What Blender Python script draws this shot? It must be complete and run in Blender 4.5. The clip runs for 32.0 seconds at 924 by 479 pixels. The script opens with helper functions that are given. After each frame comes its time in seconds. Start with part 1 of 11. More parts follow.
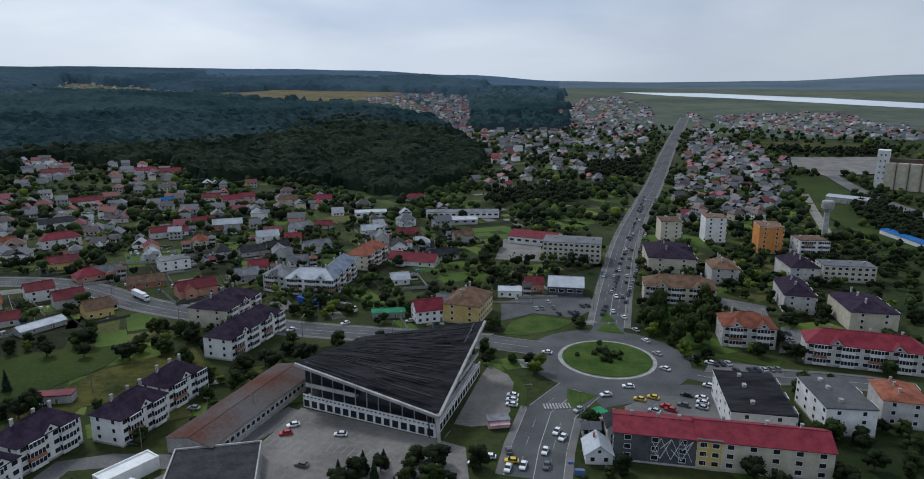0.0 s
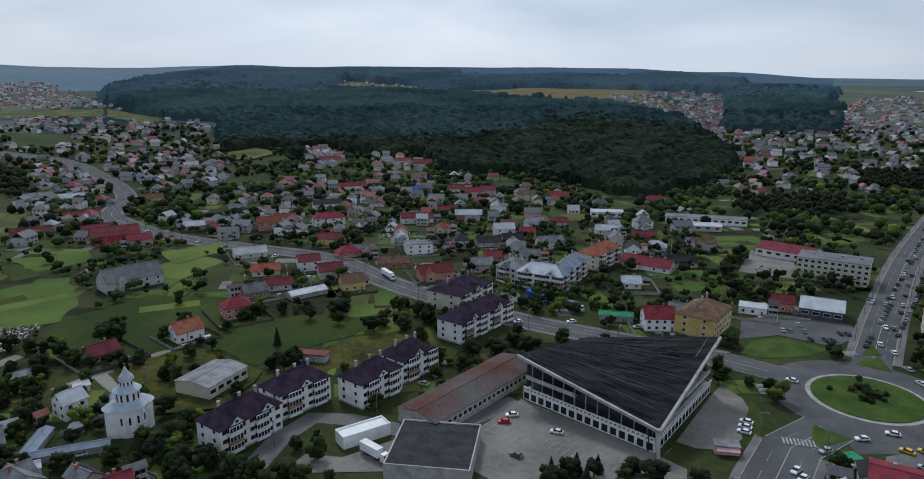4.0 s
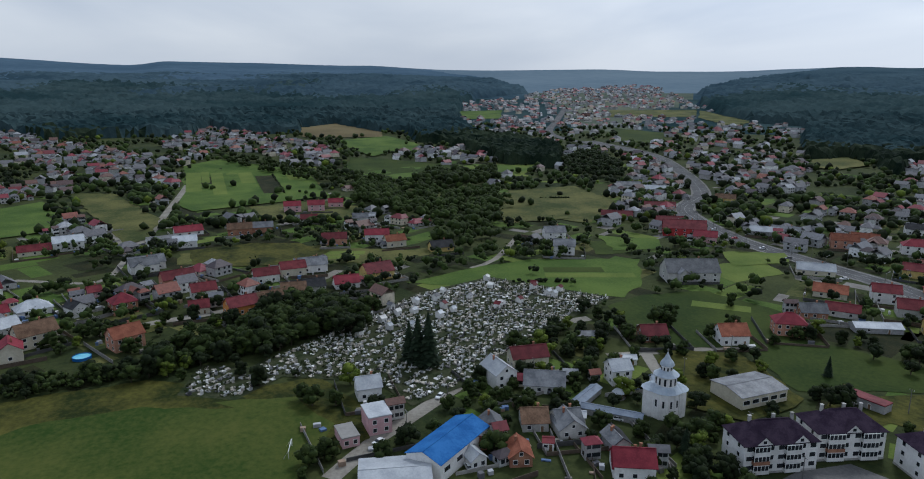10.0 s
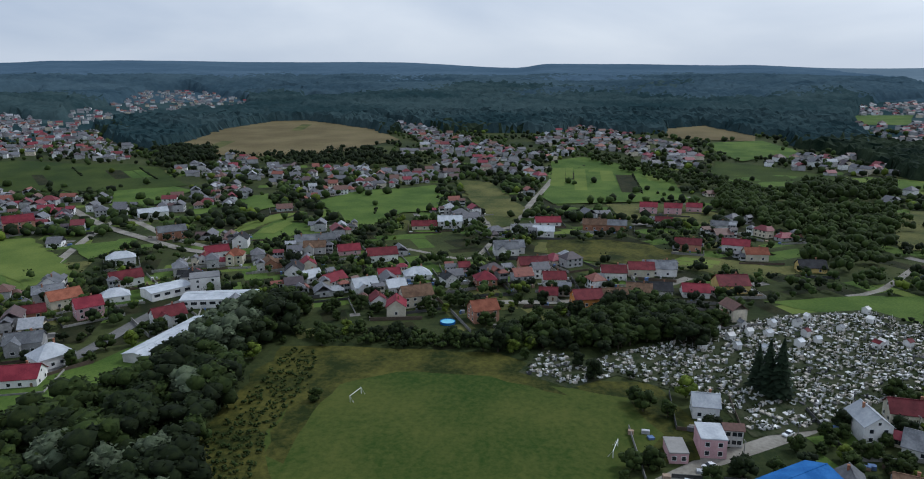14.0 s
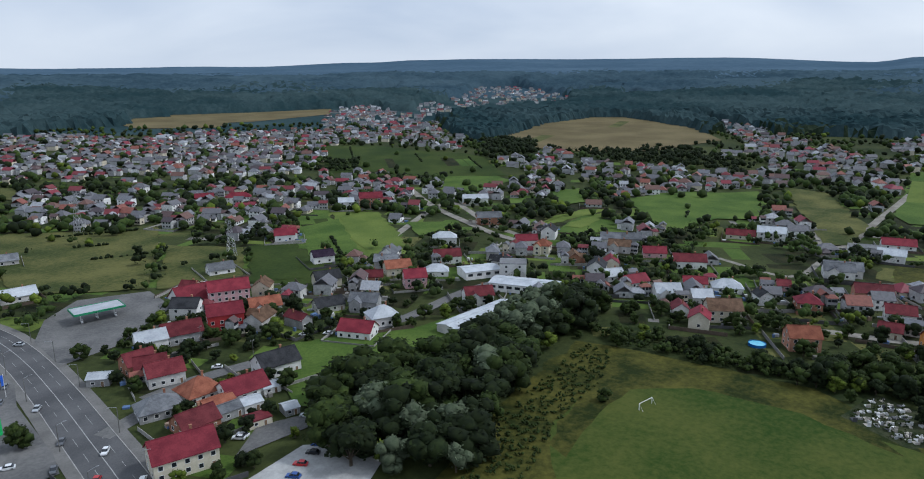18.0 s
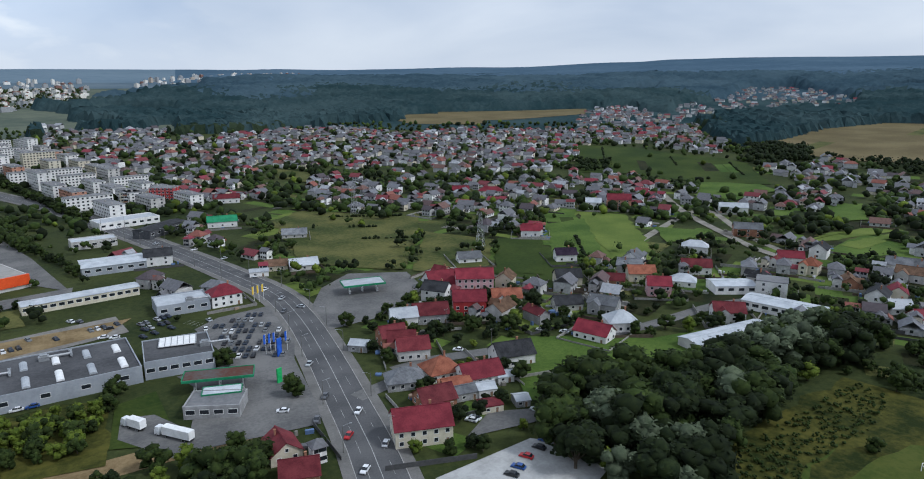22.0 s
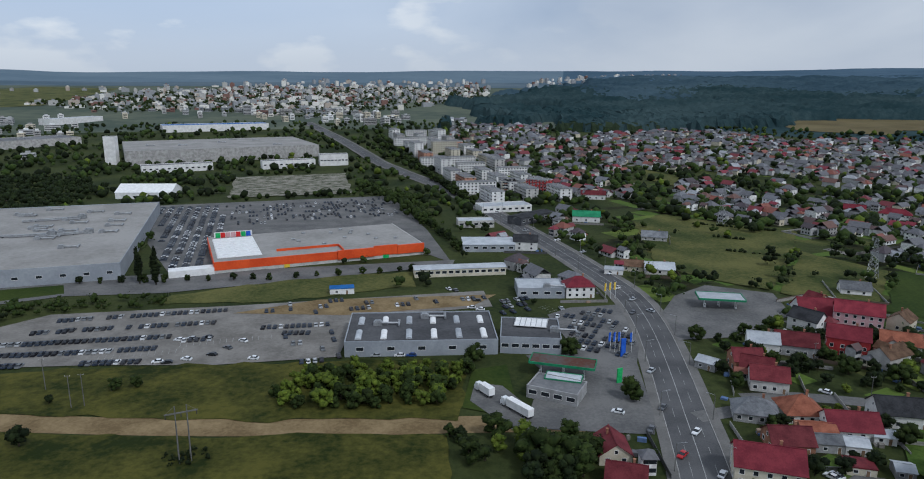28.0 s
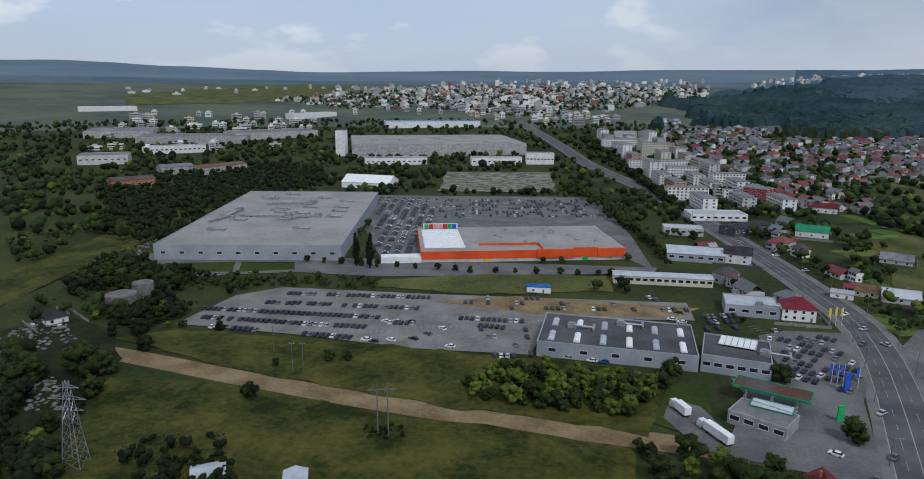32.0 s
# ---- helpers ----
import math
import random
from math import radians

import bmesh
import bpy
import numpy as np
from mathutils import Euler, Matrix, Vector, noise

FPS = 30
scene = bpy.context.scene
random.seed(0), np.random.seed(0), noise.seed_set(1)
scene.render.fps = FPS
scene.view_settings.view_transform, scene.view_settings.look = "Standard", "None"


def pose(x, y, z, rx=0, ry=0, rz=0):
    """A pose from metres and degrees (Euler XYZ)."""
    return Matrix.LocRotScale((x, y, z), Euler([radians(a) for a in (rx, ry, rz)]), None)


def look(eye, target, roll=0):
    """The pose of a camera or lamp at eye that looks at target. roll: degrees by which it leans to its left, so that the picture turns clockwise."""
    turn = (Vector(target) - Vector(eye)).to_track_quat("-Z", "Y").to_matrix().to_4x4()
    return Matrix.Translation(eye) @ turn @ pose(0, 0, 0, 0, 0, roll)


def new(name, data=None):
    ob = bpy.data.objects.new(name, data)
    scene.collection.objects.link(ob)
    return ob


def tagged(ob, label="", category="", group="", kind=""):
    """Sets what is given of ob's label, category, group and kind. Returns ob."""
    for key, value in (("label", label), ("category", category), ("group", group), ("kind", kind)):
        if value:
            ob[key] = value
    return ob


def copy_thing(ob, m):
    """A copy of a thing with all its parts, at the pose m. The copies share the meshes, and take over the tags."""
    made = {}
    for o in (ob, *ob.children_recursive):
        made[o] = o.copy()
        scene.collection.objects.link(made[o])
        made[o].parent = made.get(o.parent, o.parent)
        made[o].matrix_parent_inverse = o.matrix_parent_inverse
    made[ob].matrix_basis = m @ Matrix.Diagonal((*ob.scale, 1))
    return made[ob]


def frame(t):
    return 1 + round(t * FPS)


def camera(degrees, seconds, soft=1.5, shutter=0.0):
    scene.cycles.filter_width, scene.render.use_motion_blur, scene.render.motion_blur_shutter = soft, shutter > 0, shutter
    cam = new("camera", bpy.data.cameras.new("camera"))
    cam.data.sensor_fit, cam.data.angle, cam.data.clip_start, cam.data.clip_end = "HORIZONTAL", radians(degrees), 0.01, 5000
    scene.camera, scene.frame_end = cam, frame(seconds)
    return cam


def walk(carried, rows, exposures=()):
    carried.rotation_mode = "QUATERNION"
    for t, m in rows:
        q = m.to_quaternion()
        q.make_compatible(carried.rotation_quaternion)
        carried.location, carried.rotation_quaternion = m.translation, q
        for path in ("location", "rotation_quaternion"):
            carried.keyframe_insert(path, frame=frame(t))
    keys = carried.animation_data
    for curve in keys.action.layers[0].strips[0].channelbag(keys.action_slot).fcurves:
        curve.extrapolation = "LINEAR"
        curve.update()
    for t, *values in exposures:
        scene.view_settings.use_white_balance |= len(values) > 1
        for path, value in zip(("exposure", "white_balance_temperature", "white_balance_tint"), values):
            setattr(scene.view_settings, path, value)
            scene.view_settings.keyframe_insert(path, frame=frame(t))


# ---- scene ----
cam = camera(68.72, 32.0, soft=1.0)
PATH = [
    (0.0, 0.45, 0.15, 110.32, 76.846, -0.178, 0.001),
    (0.5, 0.67, 0.26, 110.45, 76.849, -0.379, 2.320),
    (1.0, 0.90, 0.43, 110.57, 76.838, -0.390, 5.358),
    (1.5, 1.07, 0.63, 110.62, 76.837, -0.388, 8.639),
    (2.0, 1.17, 0.81, 110.61, 76.851, -0.282, 11.421),
    (2.5, 1.22, 0.92, 110.56, 76.848, -0.297, 13.723),
    (4.5, 0.99, 2.49, 109.87, 76.640, -0.058, 23.160),
    (5.0, 0.92, 2.65, 109.85, 76.700, -0.159, 26.807),
    (5.5, 0.77, 2.81, 109.84, 76.749, -0.066, 30.415),
    (6.0, 0.55, 2.97, 109.83, 76.757, -0.069, 33.934),
    (6.5, 0.28, 3.11, 109.81, 76.781, -0.132, 37.449),
    (7.0, 0.02, 3.26, 109.77, 76.817, -0.119, 40.701),
    (7.5, -0.23, 3.48, 109.71, 76.848, -0.099, 44.925),
    (8.0, -0.46, 3.74, 109.63, 76.827, -0.051, 49.258),
    (8.5, -0.68, 4.03, 109.54, 76.883, -0.069, 53.849),
    (9.0, -0.89, 4.31, 109.46, 76.886, -0.071, 58.437),
    (9.5, -1.07, 4.59, 109.39, 76.894, -0.018, 62.387),
    (10.0, -1.23, 4.86, 109.32, 76.913, 0.046, 66.586),
    (10.5, -1.41, 5.11, 109.23, 76.945, 0.083, 70.603),
    (11.0, -1.63, 5.33, 109.12, 76.978, 0.091, 74.349),
    (11.5, -1.90, 5.54, 108.97, 77.009, 0.116, 78.096),
    (12.0, -2.21, 5.75, 108.81, 77.035, 0.155, 81.897),
    (12.5, -2.54, 5.94, 108.65, 77.061, 0.135, 85.399),
    (13.0, -2.86, 6.06, 108.54, 77.052, 0.188, 89.488),
    (13.5, -3.14, 6.09, 108.48, 77.048, 0.155, 93.331),
    (14.0, -3.38, 6.06, 108.46, 77.045, 0.190, 96.579),
    (14.5, -3.57, 6.01, 108.46, 77.010, 0.178, 99.618),
    (16.5, -5.80, 5.16, 108.64, 76.912, 0.189, 112.807),
    (17.0, -5.87, 5.12, 108.69, 76.862, 0.157, 115.761),
    (17.5, -5.96, 5.06, 108.74, 76.842, 0.110, 119.215),
    (18.0, -6.06, 4.99, 108.77, 76.845, 0.142, 122.691),
    (18.5, -6.18, 4.92, 108.77, 76.842, 0.172, 125.917),
    (19.0, -6.32, 4.85, 108.75, 76.848, 0.154, 128.419),
    (19.5, -6.45, 4.76, 108.73, 76.855, 0.108, 130.974),
    (20.0, -6.60, 4.66, 108.70, 76.845, 0.083, 133.407),
    (20.5, -6.78, 4.52, 108.65, 76.858, 0.115, 135.795),
    (21.0, -6.99, 4.29, 108.55, 76.850, 0.154, 138.116),
    (21.5, -7.22, 3.99, 108.41, 76.865, 0.052, 140.841),
    (22.0, -7.47, 3.64, 108.24, 76.876, 0.042, 143.719),
    (22.5, -7.71, 3.28, 108.04, 76.864, 0.012, 146.513),
    (23.0, -7.92, 2.93, 107.85, 76.868, -0.018, 149.343),
    (23.5, -8.10, 2.60, 107.69, 76.902, -0.012, 152.131),
    (24.0, -8.24, 2.34, 107.57, 76.898, -0.032, 154.606),
    (24.5, -8.34, 2.16, 107.50, 76.911, -0.073, 156.898),
    (26.5, -9.19, 1.21, 107.25, 76.985, -0.310, 167.048),
    (27.0, -9.21, 1.11, 107.27, 76.964, -0.356, 169.660),
    (27.5, -9.22, 0.96, 107.30, 76.945, -0.395, 172.231),
    (28.0, -9.23, 0.76, 107.34, 76.903, -0.423, 174.411),
    (28.5, -9.25, 0.52, 107.37, 76.853, -0.487, 176.311),
    (29.0, -9.29, 0.27, 107.38, 76.834, -0.486, 178.255),
    (29.5, -9.34, 0.02, 107.38, 76.812, -0.547, 180.326),
    (30.0, -9.37, -0.21, 107.38, 76.775, -0.520, 182.590),
    (30.5, -9.35, -0.38, 107.38, 76.747, -0.505, 184.682),
    (31.0, -9.30, -0.49, 107.41, 76.756, -0.535, 186.979),
    (31.5, -9.26, -0.53, 107.46, 76.713, -0.526, 189.334),
    (32.0, -9.24, -0.55, 107.51, 76.720, -0.523, 191.742),
]
walk(cam, [(t, pose(x, y, z, rx, ry, rz)) for t, x, y, z, rx, ry, rz in PATH], [(0.0, -0.1, 5640, 9), (9.0, -0.05, 5640, 9), (14.0, 0.1, 5600, 9), (17.0, 0.28, 5600, 9), (22.0, 0.26, 5640, 9), (27.0, -0.05, 5640, 9), (32.0, -0.14, 5640, 9)])


# ---- daylight under a broken overcast ----
SUN_AZ, SUN_EL = 38.0, 48.0  # degrees left of +y, and above the horizon
world = bpy.data.worlds.new("sky")
scene.world = world
world.use_nodes = True
wn, wl = world.node_tree.nodes, world.node_tree.links
wn.clear()
w_out = wn.new("ShaderNodeOutputWorld")
w_bg = wn.new("ShaderNodeBackground")
w_sky = wn.new("ShaderNodeTexSky")
w_sky.sky_type = "NISHITA"
w_sky.sun_disc = False
w_sky.sun_elevation = radians(SUN_EL)
w_sky.sun_rotation = radians(-SUN_AZ)
w_sky.dust_density = 3.0
w_gain = wn.new("ShaderNodeVectorMath")
w_gain.operation = "SCALE"
w_gain.inputs[3].default_value = 0.085
wl.new(w_sky.outputs[0], w_gain.inputs[0])
w_co = wn.new("ShaderNodeTexCoord")
w_sep = wn.new("ShaderNodeSeparateXYZ")
wl.new(w_co.outputs["Generated"], w_sep.inputs[0])
# cloud sheet: the view direction laid out on a flat layer, so that clouds draw out towards the horizon
w_zz = wn.new("ShaderNodeMath")
w_zz.operation = "MAXIMUM"
w_zz.inputs[1].default_value = 0.0
wl.new(w_sep.outputs[2], w_zz.inputs[0])
w_den = wn.new("ShaderNodeMath")
w_den.operation = "ADD"
w_den.inputs[1].default_value = 0.30
wl.new(w_zz.outputs[0], w_den.inputs[0])
w_div = wn.new("ShaderNodeVectorMath")
w_div.operation = "DIVIDE"
w_cmb = wn.new("ShaderNodeCombineXYZ")
for i in (0, 1, 2):
    wl.new(w_den.outputs[0], w_cmb.inputs[i])
wl.new(w_co.outputs["Generated"], w_div.inputs[0])
wl.new(w_cmb.outputs[0], w_div.inputs[1])
w_noise = wn.new("ShaderNodeTexNoise")
w_noise.inputs["Scale"].default_value = 0.9
w_noise.inputs["Detail"].default_value = 5
w_noise.inputs["Roughness"].default_value = 0.48
w_noise.inputs["Distortion"].default_value = 0.35
wl.new(w_div.outputs[0], w_noise.inputs["Vector"])
w_ramp = wn.new("ShaderNodeValToRGB")
w_ramp.color_ramp.elements[0].position = 0.30
w_ramp.color_ramp.elements[0].color = (0.44, 0.49, 0.57, 1)
w_ramp.color_ramp.elements[1].position = 0.70
w_ramp.color_ramp.elements[1].color = (0.82, 0.81, 0.79, 1)
wl.new(w_noise.outputs[0], w_ramp.inputs[0])
# brighter round the hidden sun
w_dot = wn.new("ShaderNodeVectorMath")
w_dot.operation = "DOT_PRODUCT"
w_dot.inputs[1].default_value = (-math.sin(radians(22)) * 0.93, math.cos(radians(22)) * 0.93, 0.37)
wl.new(w_co.outputs["Generated"], w_dot.inputs[0])
w_glow = wn.new("ShaderNodeMapRange")
w_glow.inputs[1].default_value, w_glow.inputs[2].default_value = 0.62, 1.0
w_glow.inputs[3].default_value, w_glow.inputs[4].default_value = 0.96, 1.24
w_glow.interpolation_type = "SMOOTHSTEP"
wl.new(w_dot.outputs["Value"], w_glow.inputs[0])
w_cl = wn.new("ShaderNodeVectorMath")
w_cl.operation = "SCALE"
wl.new(w_ramp.outputs[0], w_cl.inputs[0])
wl.new(w_glow.outputs[0], w_cl.inputs[3])
# pale band of haze along the horizon
w_hz = wn.new("ShaderNodeMapRange")
w_hz.inputs[1].default_value, w_hz.inputs[2].default_value = 0.0, 0.10
w_hz.inputs[3].default_value, w_hz.inputs[4].default_value = 0.75, 0.0
w_hz.interpolation_type = "SMOOTHSTEP"
wl.new(w_sep.outputs[2], w_hz.inputs[0])
w_hzc = wn.new("ShaderNodeVectorMath")
w_hzc.operation = "SCALE"
w_hzc.inputs[0].default_value = (0.69, 0.705, 0.715)
wl.new(w_glow.outputs[0], w_hzc.inputs[3])
w_m1 = wn.new("ShaderNodeMix")
w_m1.data_type = "RGBA"
wl.new(w_hz.outputs[0], w_m1.inputs[0])
wl.new(w_cl.outputs[0], w_m1.inputs[6])
wl.new(w_hzc.outputs[0], w_m1.inputs[7])
# away from the sun the sheet breaks up: blue sky with a few white heaps of cloud
w_back = wn.new("ShaderNodeVectorMath")
w_back.operation = "DOT_PRODUCT"
w_back.inputs[1].default_value = (math.sin(radians(32)), -math.cos(radians(32)), 0.0)
wl.new(w_co.outputs["Generated"], w_back.inputs[0])
w_gap = wn.new("ShaderNodeMapRange")
w_gap.interpolation_type = "SMOOTHSTEP"
w_gap.inputs[1].default_value, w_gap.inputs[2].default_value = 0.55, 1.0
w_gap.inputs[3].default_value, w_gap.inputs[4].default_value = 0.0, 0.75
wl.new(w_back.outputs["Value"], w_gap.inputs[0])
w_heap = wn.new("ShaderNodeTexNoise")
w_heap.inputs["Scale"].default_value = 7.0
w_heap.inputs["Detail"].default_value = 6
w_flat = wn.new("ShaderNodeVectorMath")
w_flat.operation = "MULTIPLY"
w_flat.inputs[1].default_value = (1.0, 1.0, 2.6)
wl.new(w_co.outputs["Generated"], w_flat.inputs[0])
wl.new(w_flat.outputs[0], w_heap.inputs["Vector"])
w_hr = wn.new("ShaderNodeValToRGB")
w_hr.color_ramp.elements[0].position = 0.53
w_hr.color_ramp.elements[0].color = (0.60, 0.68, 0.79, 1)
w_hr.color_ramp.elements[1].position = 0.62
w_hr.color_ramp.elements[1].color = (1.02, 1.0, 0.95, 1)
wl.new(w_heap.outputs[0], w_hr.inputs[0])
w_m3 = wn.new("ShaderNodeMix")
w_m3.data_type = "RGBA"
wl.new(w_gap.outputs[0], w_m3.inputs[0])
wl.new(w_cl.outputs[0], w_m3.inputs[6])
wl.new(w_hr.outputs[0], w_m3.inputs[7])
wl.new(w_m3.outputs[2], w_m1.inputs[6])
w_m2 = wn.new("ShaderNodeMix")
w_m2.data_type = "RGBA"
w_m2.inputs[0].default_value = 0.85
wl.new(w_gain.outputs[0], w_m2.inputs[6])
wl.new(w_m1.outputs[2], w_m2.inputs[7])
wl.new(w_m2.outputs[2], w_bg.inputs[0])
w_bg.inputs[1].default_value = 1.0
wl.new(w_bg.outputs[0], w_out.inputs[0])

sun = new("sun", bpy.data.lights.new("sun", "SUN"))
sun.data.energy = 1.6
sun.data.angle = radians(10)
sun.data.color = (1.0, 0.95, 0.87)
sun.matrix_world = look((-math.sin(radians(SUN_AZ)) * 100, math.cos(radians(SUN_AZ)) * 100, 100 * math.tan(radians(SUN_EL))), (0, 0, 0))


# ---- materials ----
def shader(name, rough=0.8, metal=0.0, spec=0.3):
    m = bpy.data.materials.new(name)
    m.use_nodes = True
    b = m.node_tree.nodes["Principled BSDF"]
    b.inputs["Roughness"].default_value = rough
    b.inputs["Metallic"].default_value = metal
    b.inputs["Specular IOR Level"].default_value = spec
    return m, m.node_tree.nodes, m.node_tree.links, b


def surface(name, dark, light, scale=0.3, fine=3.0, rough=0.85, metal=0.0, vary=0.0, island=0.0, bump=0.0, spec=0.12, streak=None):
    """Two-scale mottled surface in world size; vary: change from object to object; island: from piece to piece; streak: stretch."""
    m, n, l, b = shader(name, rough, metal, spec)
    geo = n.new("ShaderNodeNewGeometry")
    at = geo.outputs["Position"]
    if streak:
        mp = n.new("ShaderNodeMapping")
        mp.inputs["Scale"].default_value = streak
        l.new(at, mp.inputs[0])
        at = mp.outputs[0]
    n1 = n.new("ShaderNodeTexNoise")
    n1.inputs["Scale"].default_value = scale
    n1.inputs["Detail"].default_value = 3
    n2 = n.new("ShaderNodeTexNoise")
    n2.inputs["Scale"].default_value = fine
    n2.inputs["Detail"].default_value = 6
    n2.inputs["Roughness"].default_value = 0.72
    l.new(at, n1.inputs["Vector"])
    l.new(at, n2.inputs["Vector"])
    mx = n.new("ShaderNodeMath")
    mx.operation = "MULTIPLY_ADD"
    mx.inputs[1].default_value = 0.55
    l.new(n1.outputs[0], mx.inputs[0])
    m2 = n.new("ShaderNodeMath")
    m2.operation = "MULTIPLY"
    m2.inputs[1].default_value = 0.45
    l.new(n2.outputs[0], m2.inputs[0])
    l.new(m2.outputs[0], mx.inputs[2])
    ramp = n.new("ShaderNodeValToRGB")
    ramp.color_ramp.elements[0].position = 0.40
    ramp.color_ramp.elements[1].position = 0.60
    ramp.color_ramp.elements[0].color = (*dark, 1)
    ramp.color_ramp.elements[1].color = (*light, 1)
    l.new(mx.outputs[0], ramp.inputs[0])
    col = ramp.outputs[0]
    for amount, source in ((vary, "o"), (island, "g")):
        if amount:
            rnd = n.new("ShaderNodeObjectInfo").outputs["Random"] if source == "o" else geo.outputs["Random Per Island"]
            mr = n.new("ShaderNodeMapRange")
            mr.inputs[3].default_value, mr.inputs[4].default_value = 1 - amount, 1 + amount
            l.new(rnd, mr.inputs[0])
            sc = n.new("ShaderNodeVectorMath")
            sc.operation = "SCALE"
            l.new(col, sc.inputs[0])
            l.new(mr.outputs[0], sc.inputs[3])
            col = sc.outputs[0]
    l.new(col, b.inputs["Base Color"])
    if bump:
        bp = n.new("ShaderNodeBump")
        bp.inputs["Strength"].default_value = 0.6
        bp.inputs["Distance"].default_value = bump
        l.new(n2.outputs[0], bp.inputs["Height"])
        l.new(bp.outputs[0], b.inputs["Normal"])
    return m


def palette(name, colours, rough=0.8, metal=0.0, spec=0.3, fine=0.8):
    """Stuff in several colours, one to each loose piece, with a little mottling."""
    m, n, l, b = shader(name, rough, metal, spec)
    geo = n.new("ShaderNodeNewGeometry")
    ramp = n.new("ShaderNodeValToRGB")
    ramp.color_ramp.interpolation = "CONSTANT"
    for i, c in enumerate(colours):
        e = ramp.color_ramp.elements[i] if i < 2 else ramp.color_ramp.elements.new(0.5)
        e.position = i / len(colours)
        e.color = (*c, 1)
    l.new(geo.outputs["Random Per Island"], ramp.inputs[0])
    nz = n.new("ShaderNodeTexNoise")
    nz.inputs["Scale"].default_value = fine
    l.new(geo.outputs["Position"], nz.inputs["Vector"])
    mr = n.new("ShaderNodeMapRange")
    mr.inputs[1].default_value, mr.inputs[2].default_value = 0.3, 0.7
    mr.inputs[3].default_value, mr.inputs[4].default_value = 0.75, 1.15
    l.new(nz.outputs[0], mr.inputs[0])
    sc = n.new("ShaderNodeVectorMath")
    sc.operation = "SCALE"
    l.new(ramp.outputs[0], sc.inputs[0])
    l.new(mr.outputs[0], sc.inputs[3])
    l.new(sc.outputs[0], b.inputs["Base Color"])
    return m


M = {}
# ground covers
M["ground"] = surface("rough_grass", (0.017, 0.027, 0.008), (0.05, 0.06, 0.018), 0.02, 0.35, 0.95, bump=0.3)
M["grass"] = surface("mown_grass", (0.019, 0.036, 0.006), (0.044, 0.062, 0.011), 0.025, 0.5, 0.95, bump=0.08)
M["lawn"] = surface("watered_lawn", (0.024, 0.056, 0.008), (0.066, 0.096, 0.020), 0.12, 0.9, 0.95, bump=0.05)
M["wild"] = surface("weedy_wild_grass", (0.015, 0.023, 0.004), (0.084, 0.08, 0.016), 0.05, 0.35, 0.95, bump=0.35)
M["meadow"] = surface("meadow", (0.034, 0.048, 0.012), (0.115, 0.112, 0.036), 0.03, 0.45, 0.95, bump=0.25)
M["crop"] = surface("green_crop", (0.072, 0.108, 0.02), (0.132, 0.166, 0.036), 0.03, 0.9, 0.95, bump=0.2)
M["lush"] = surface("lush_green_field", (0.04, 0.076, 0.013), (0.09, 0.134, 0.026), 0.03, 0.8, 0.95, bump=0.2)
M["stubble"] = surface("dry_stubble", (0.0930, 0.0744, 0.0341), (0.1488, 0.1209, 0.0589), 0.015, 0.5, 0.95, bump=0.1)
M["garden"] = surface("garden_soil_and_plants", (0.0074, 0.0126, 0.0037), (0.0290, 0.0296, 0.0106), 0.08, 0.7, 0.95, bump=0.3)
M["dirt"] = surface("bare_earth", (0.135, 0.095, 0.046), (0.25, 0.185, 0.098), 0.08, 0.7, 0.95, bump=0.12)
M["rubble"] = surface("rubble_and_weeds", (0.0480, 0.0560, 0.0280), (0.2640, 0.2480, 0.2080), 0.12, 0.5, 0.95, bump=0.4)
M["asphalt"] = surface("asphalt", (0.068, 0.069, 0.072), (0.112, 0.112, 0.114), 0.07, 1.6, 0.9, bump=0.01, streak=(1, 1, 1))
M["asphalt_old"] = surface("old_pale_asphalt", (0.092, 0.092, 0.092), (0.165, 0.161, 0.155), 0.06, 0.8, 0.9, bump=0.02)
M["concrete_lot"] = surface("stained_concrete_paving", (0.135, 0.127, 0.115), (0.225, 0.213, 0.195), 0.07, 0.55, 0.9, bump=0.02)
M["pavement"] = surface("pale_pavement", (0.1152, 0.1123, 0.1066), (0.1728, 0.1670, 0.1584), 0.1, 1.5, 0.9)
M["lane"] = surface("dusty_lane", (0.1600, 0.1480, 0.1240), (0.2640, 0.2480, 0.2160), 0.1, 0.8, 0.95)
M["paint"] = surface("road_paint", (0.24, 0.24, 0.235), (0.4, 0.4, 0.39), 0.5, 2.0, 0.8)
M["kerb"] = surface("kerb_stone", (0.2400, 0.2320, 0.2240), (0.3680, 0.3600, 0.3440), 0.4, 2.0, 0.9)
# the sky's pale reflection is put into the river's base colour
M["river"] = surface("sky_pale_river_water", (0.55, 0.60, 0.64), (0.68, 0.72, 0.75), 0.004, 0.02, 0.25, spec=0.6)
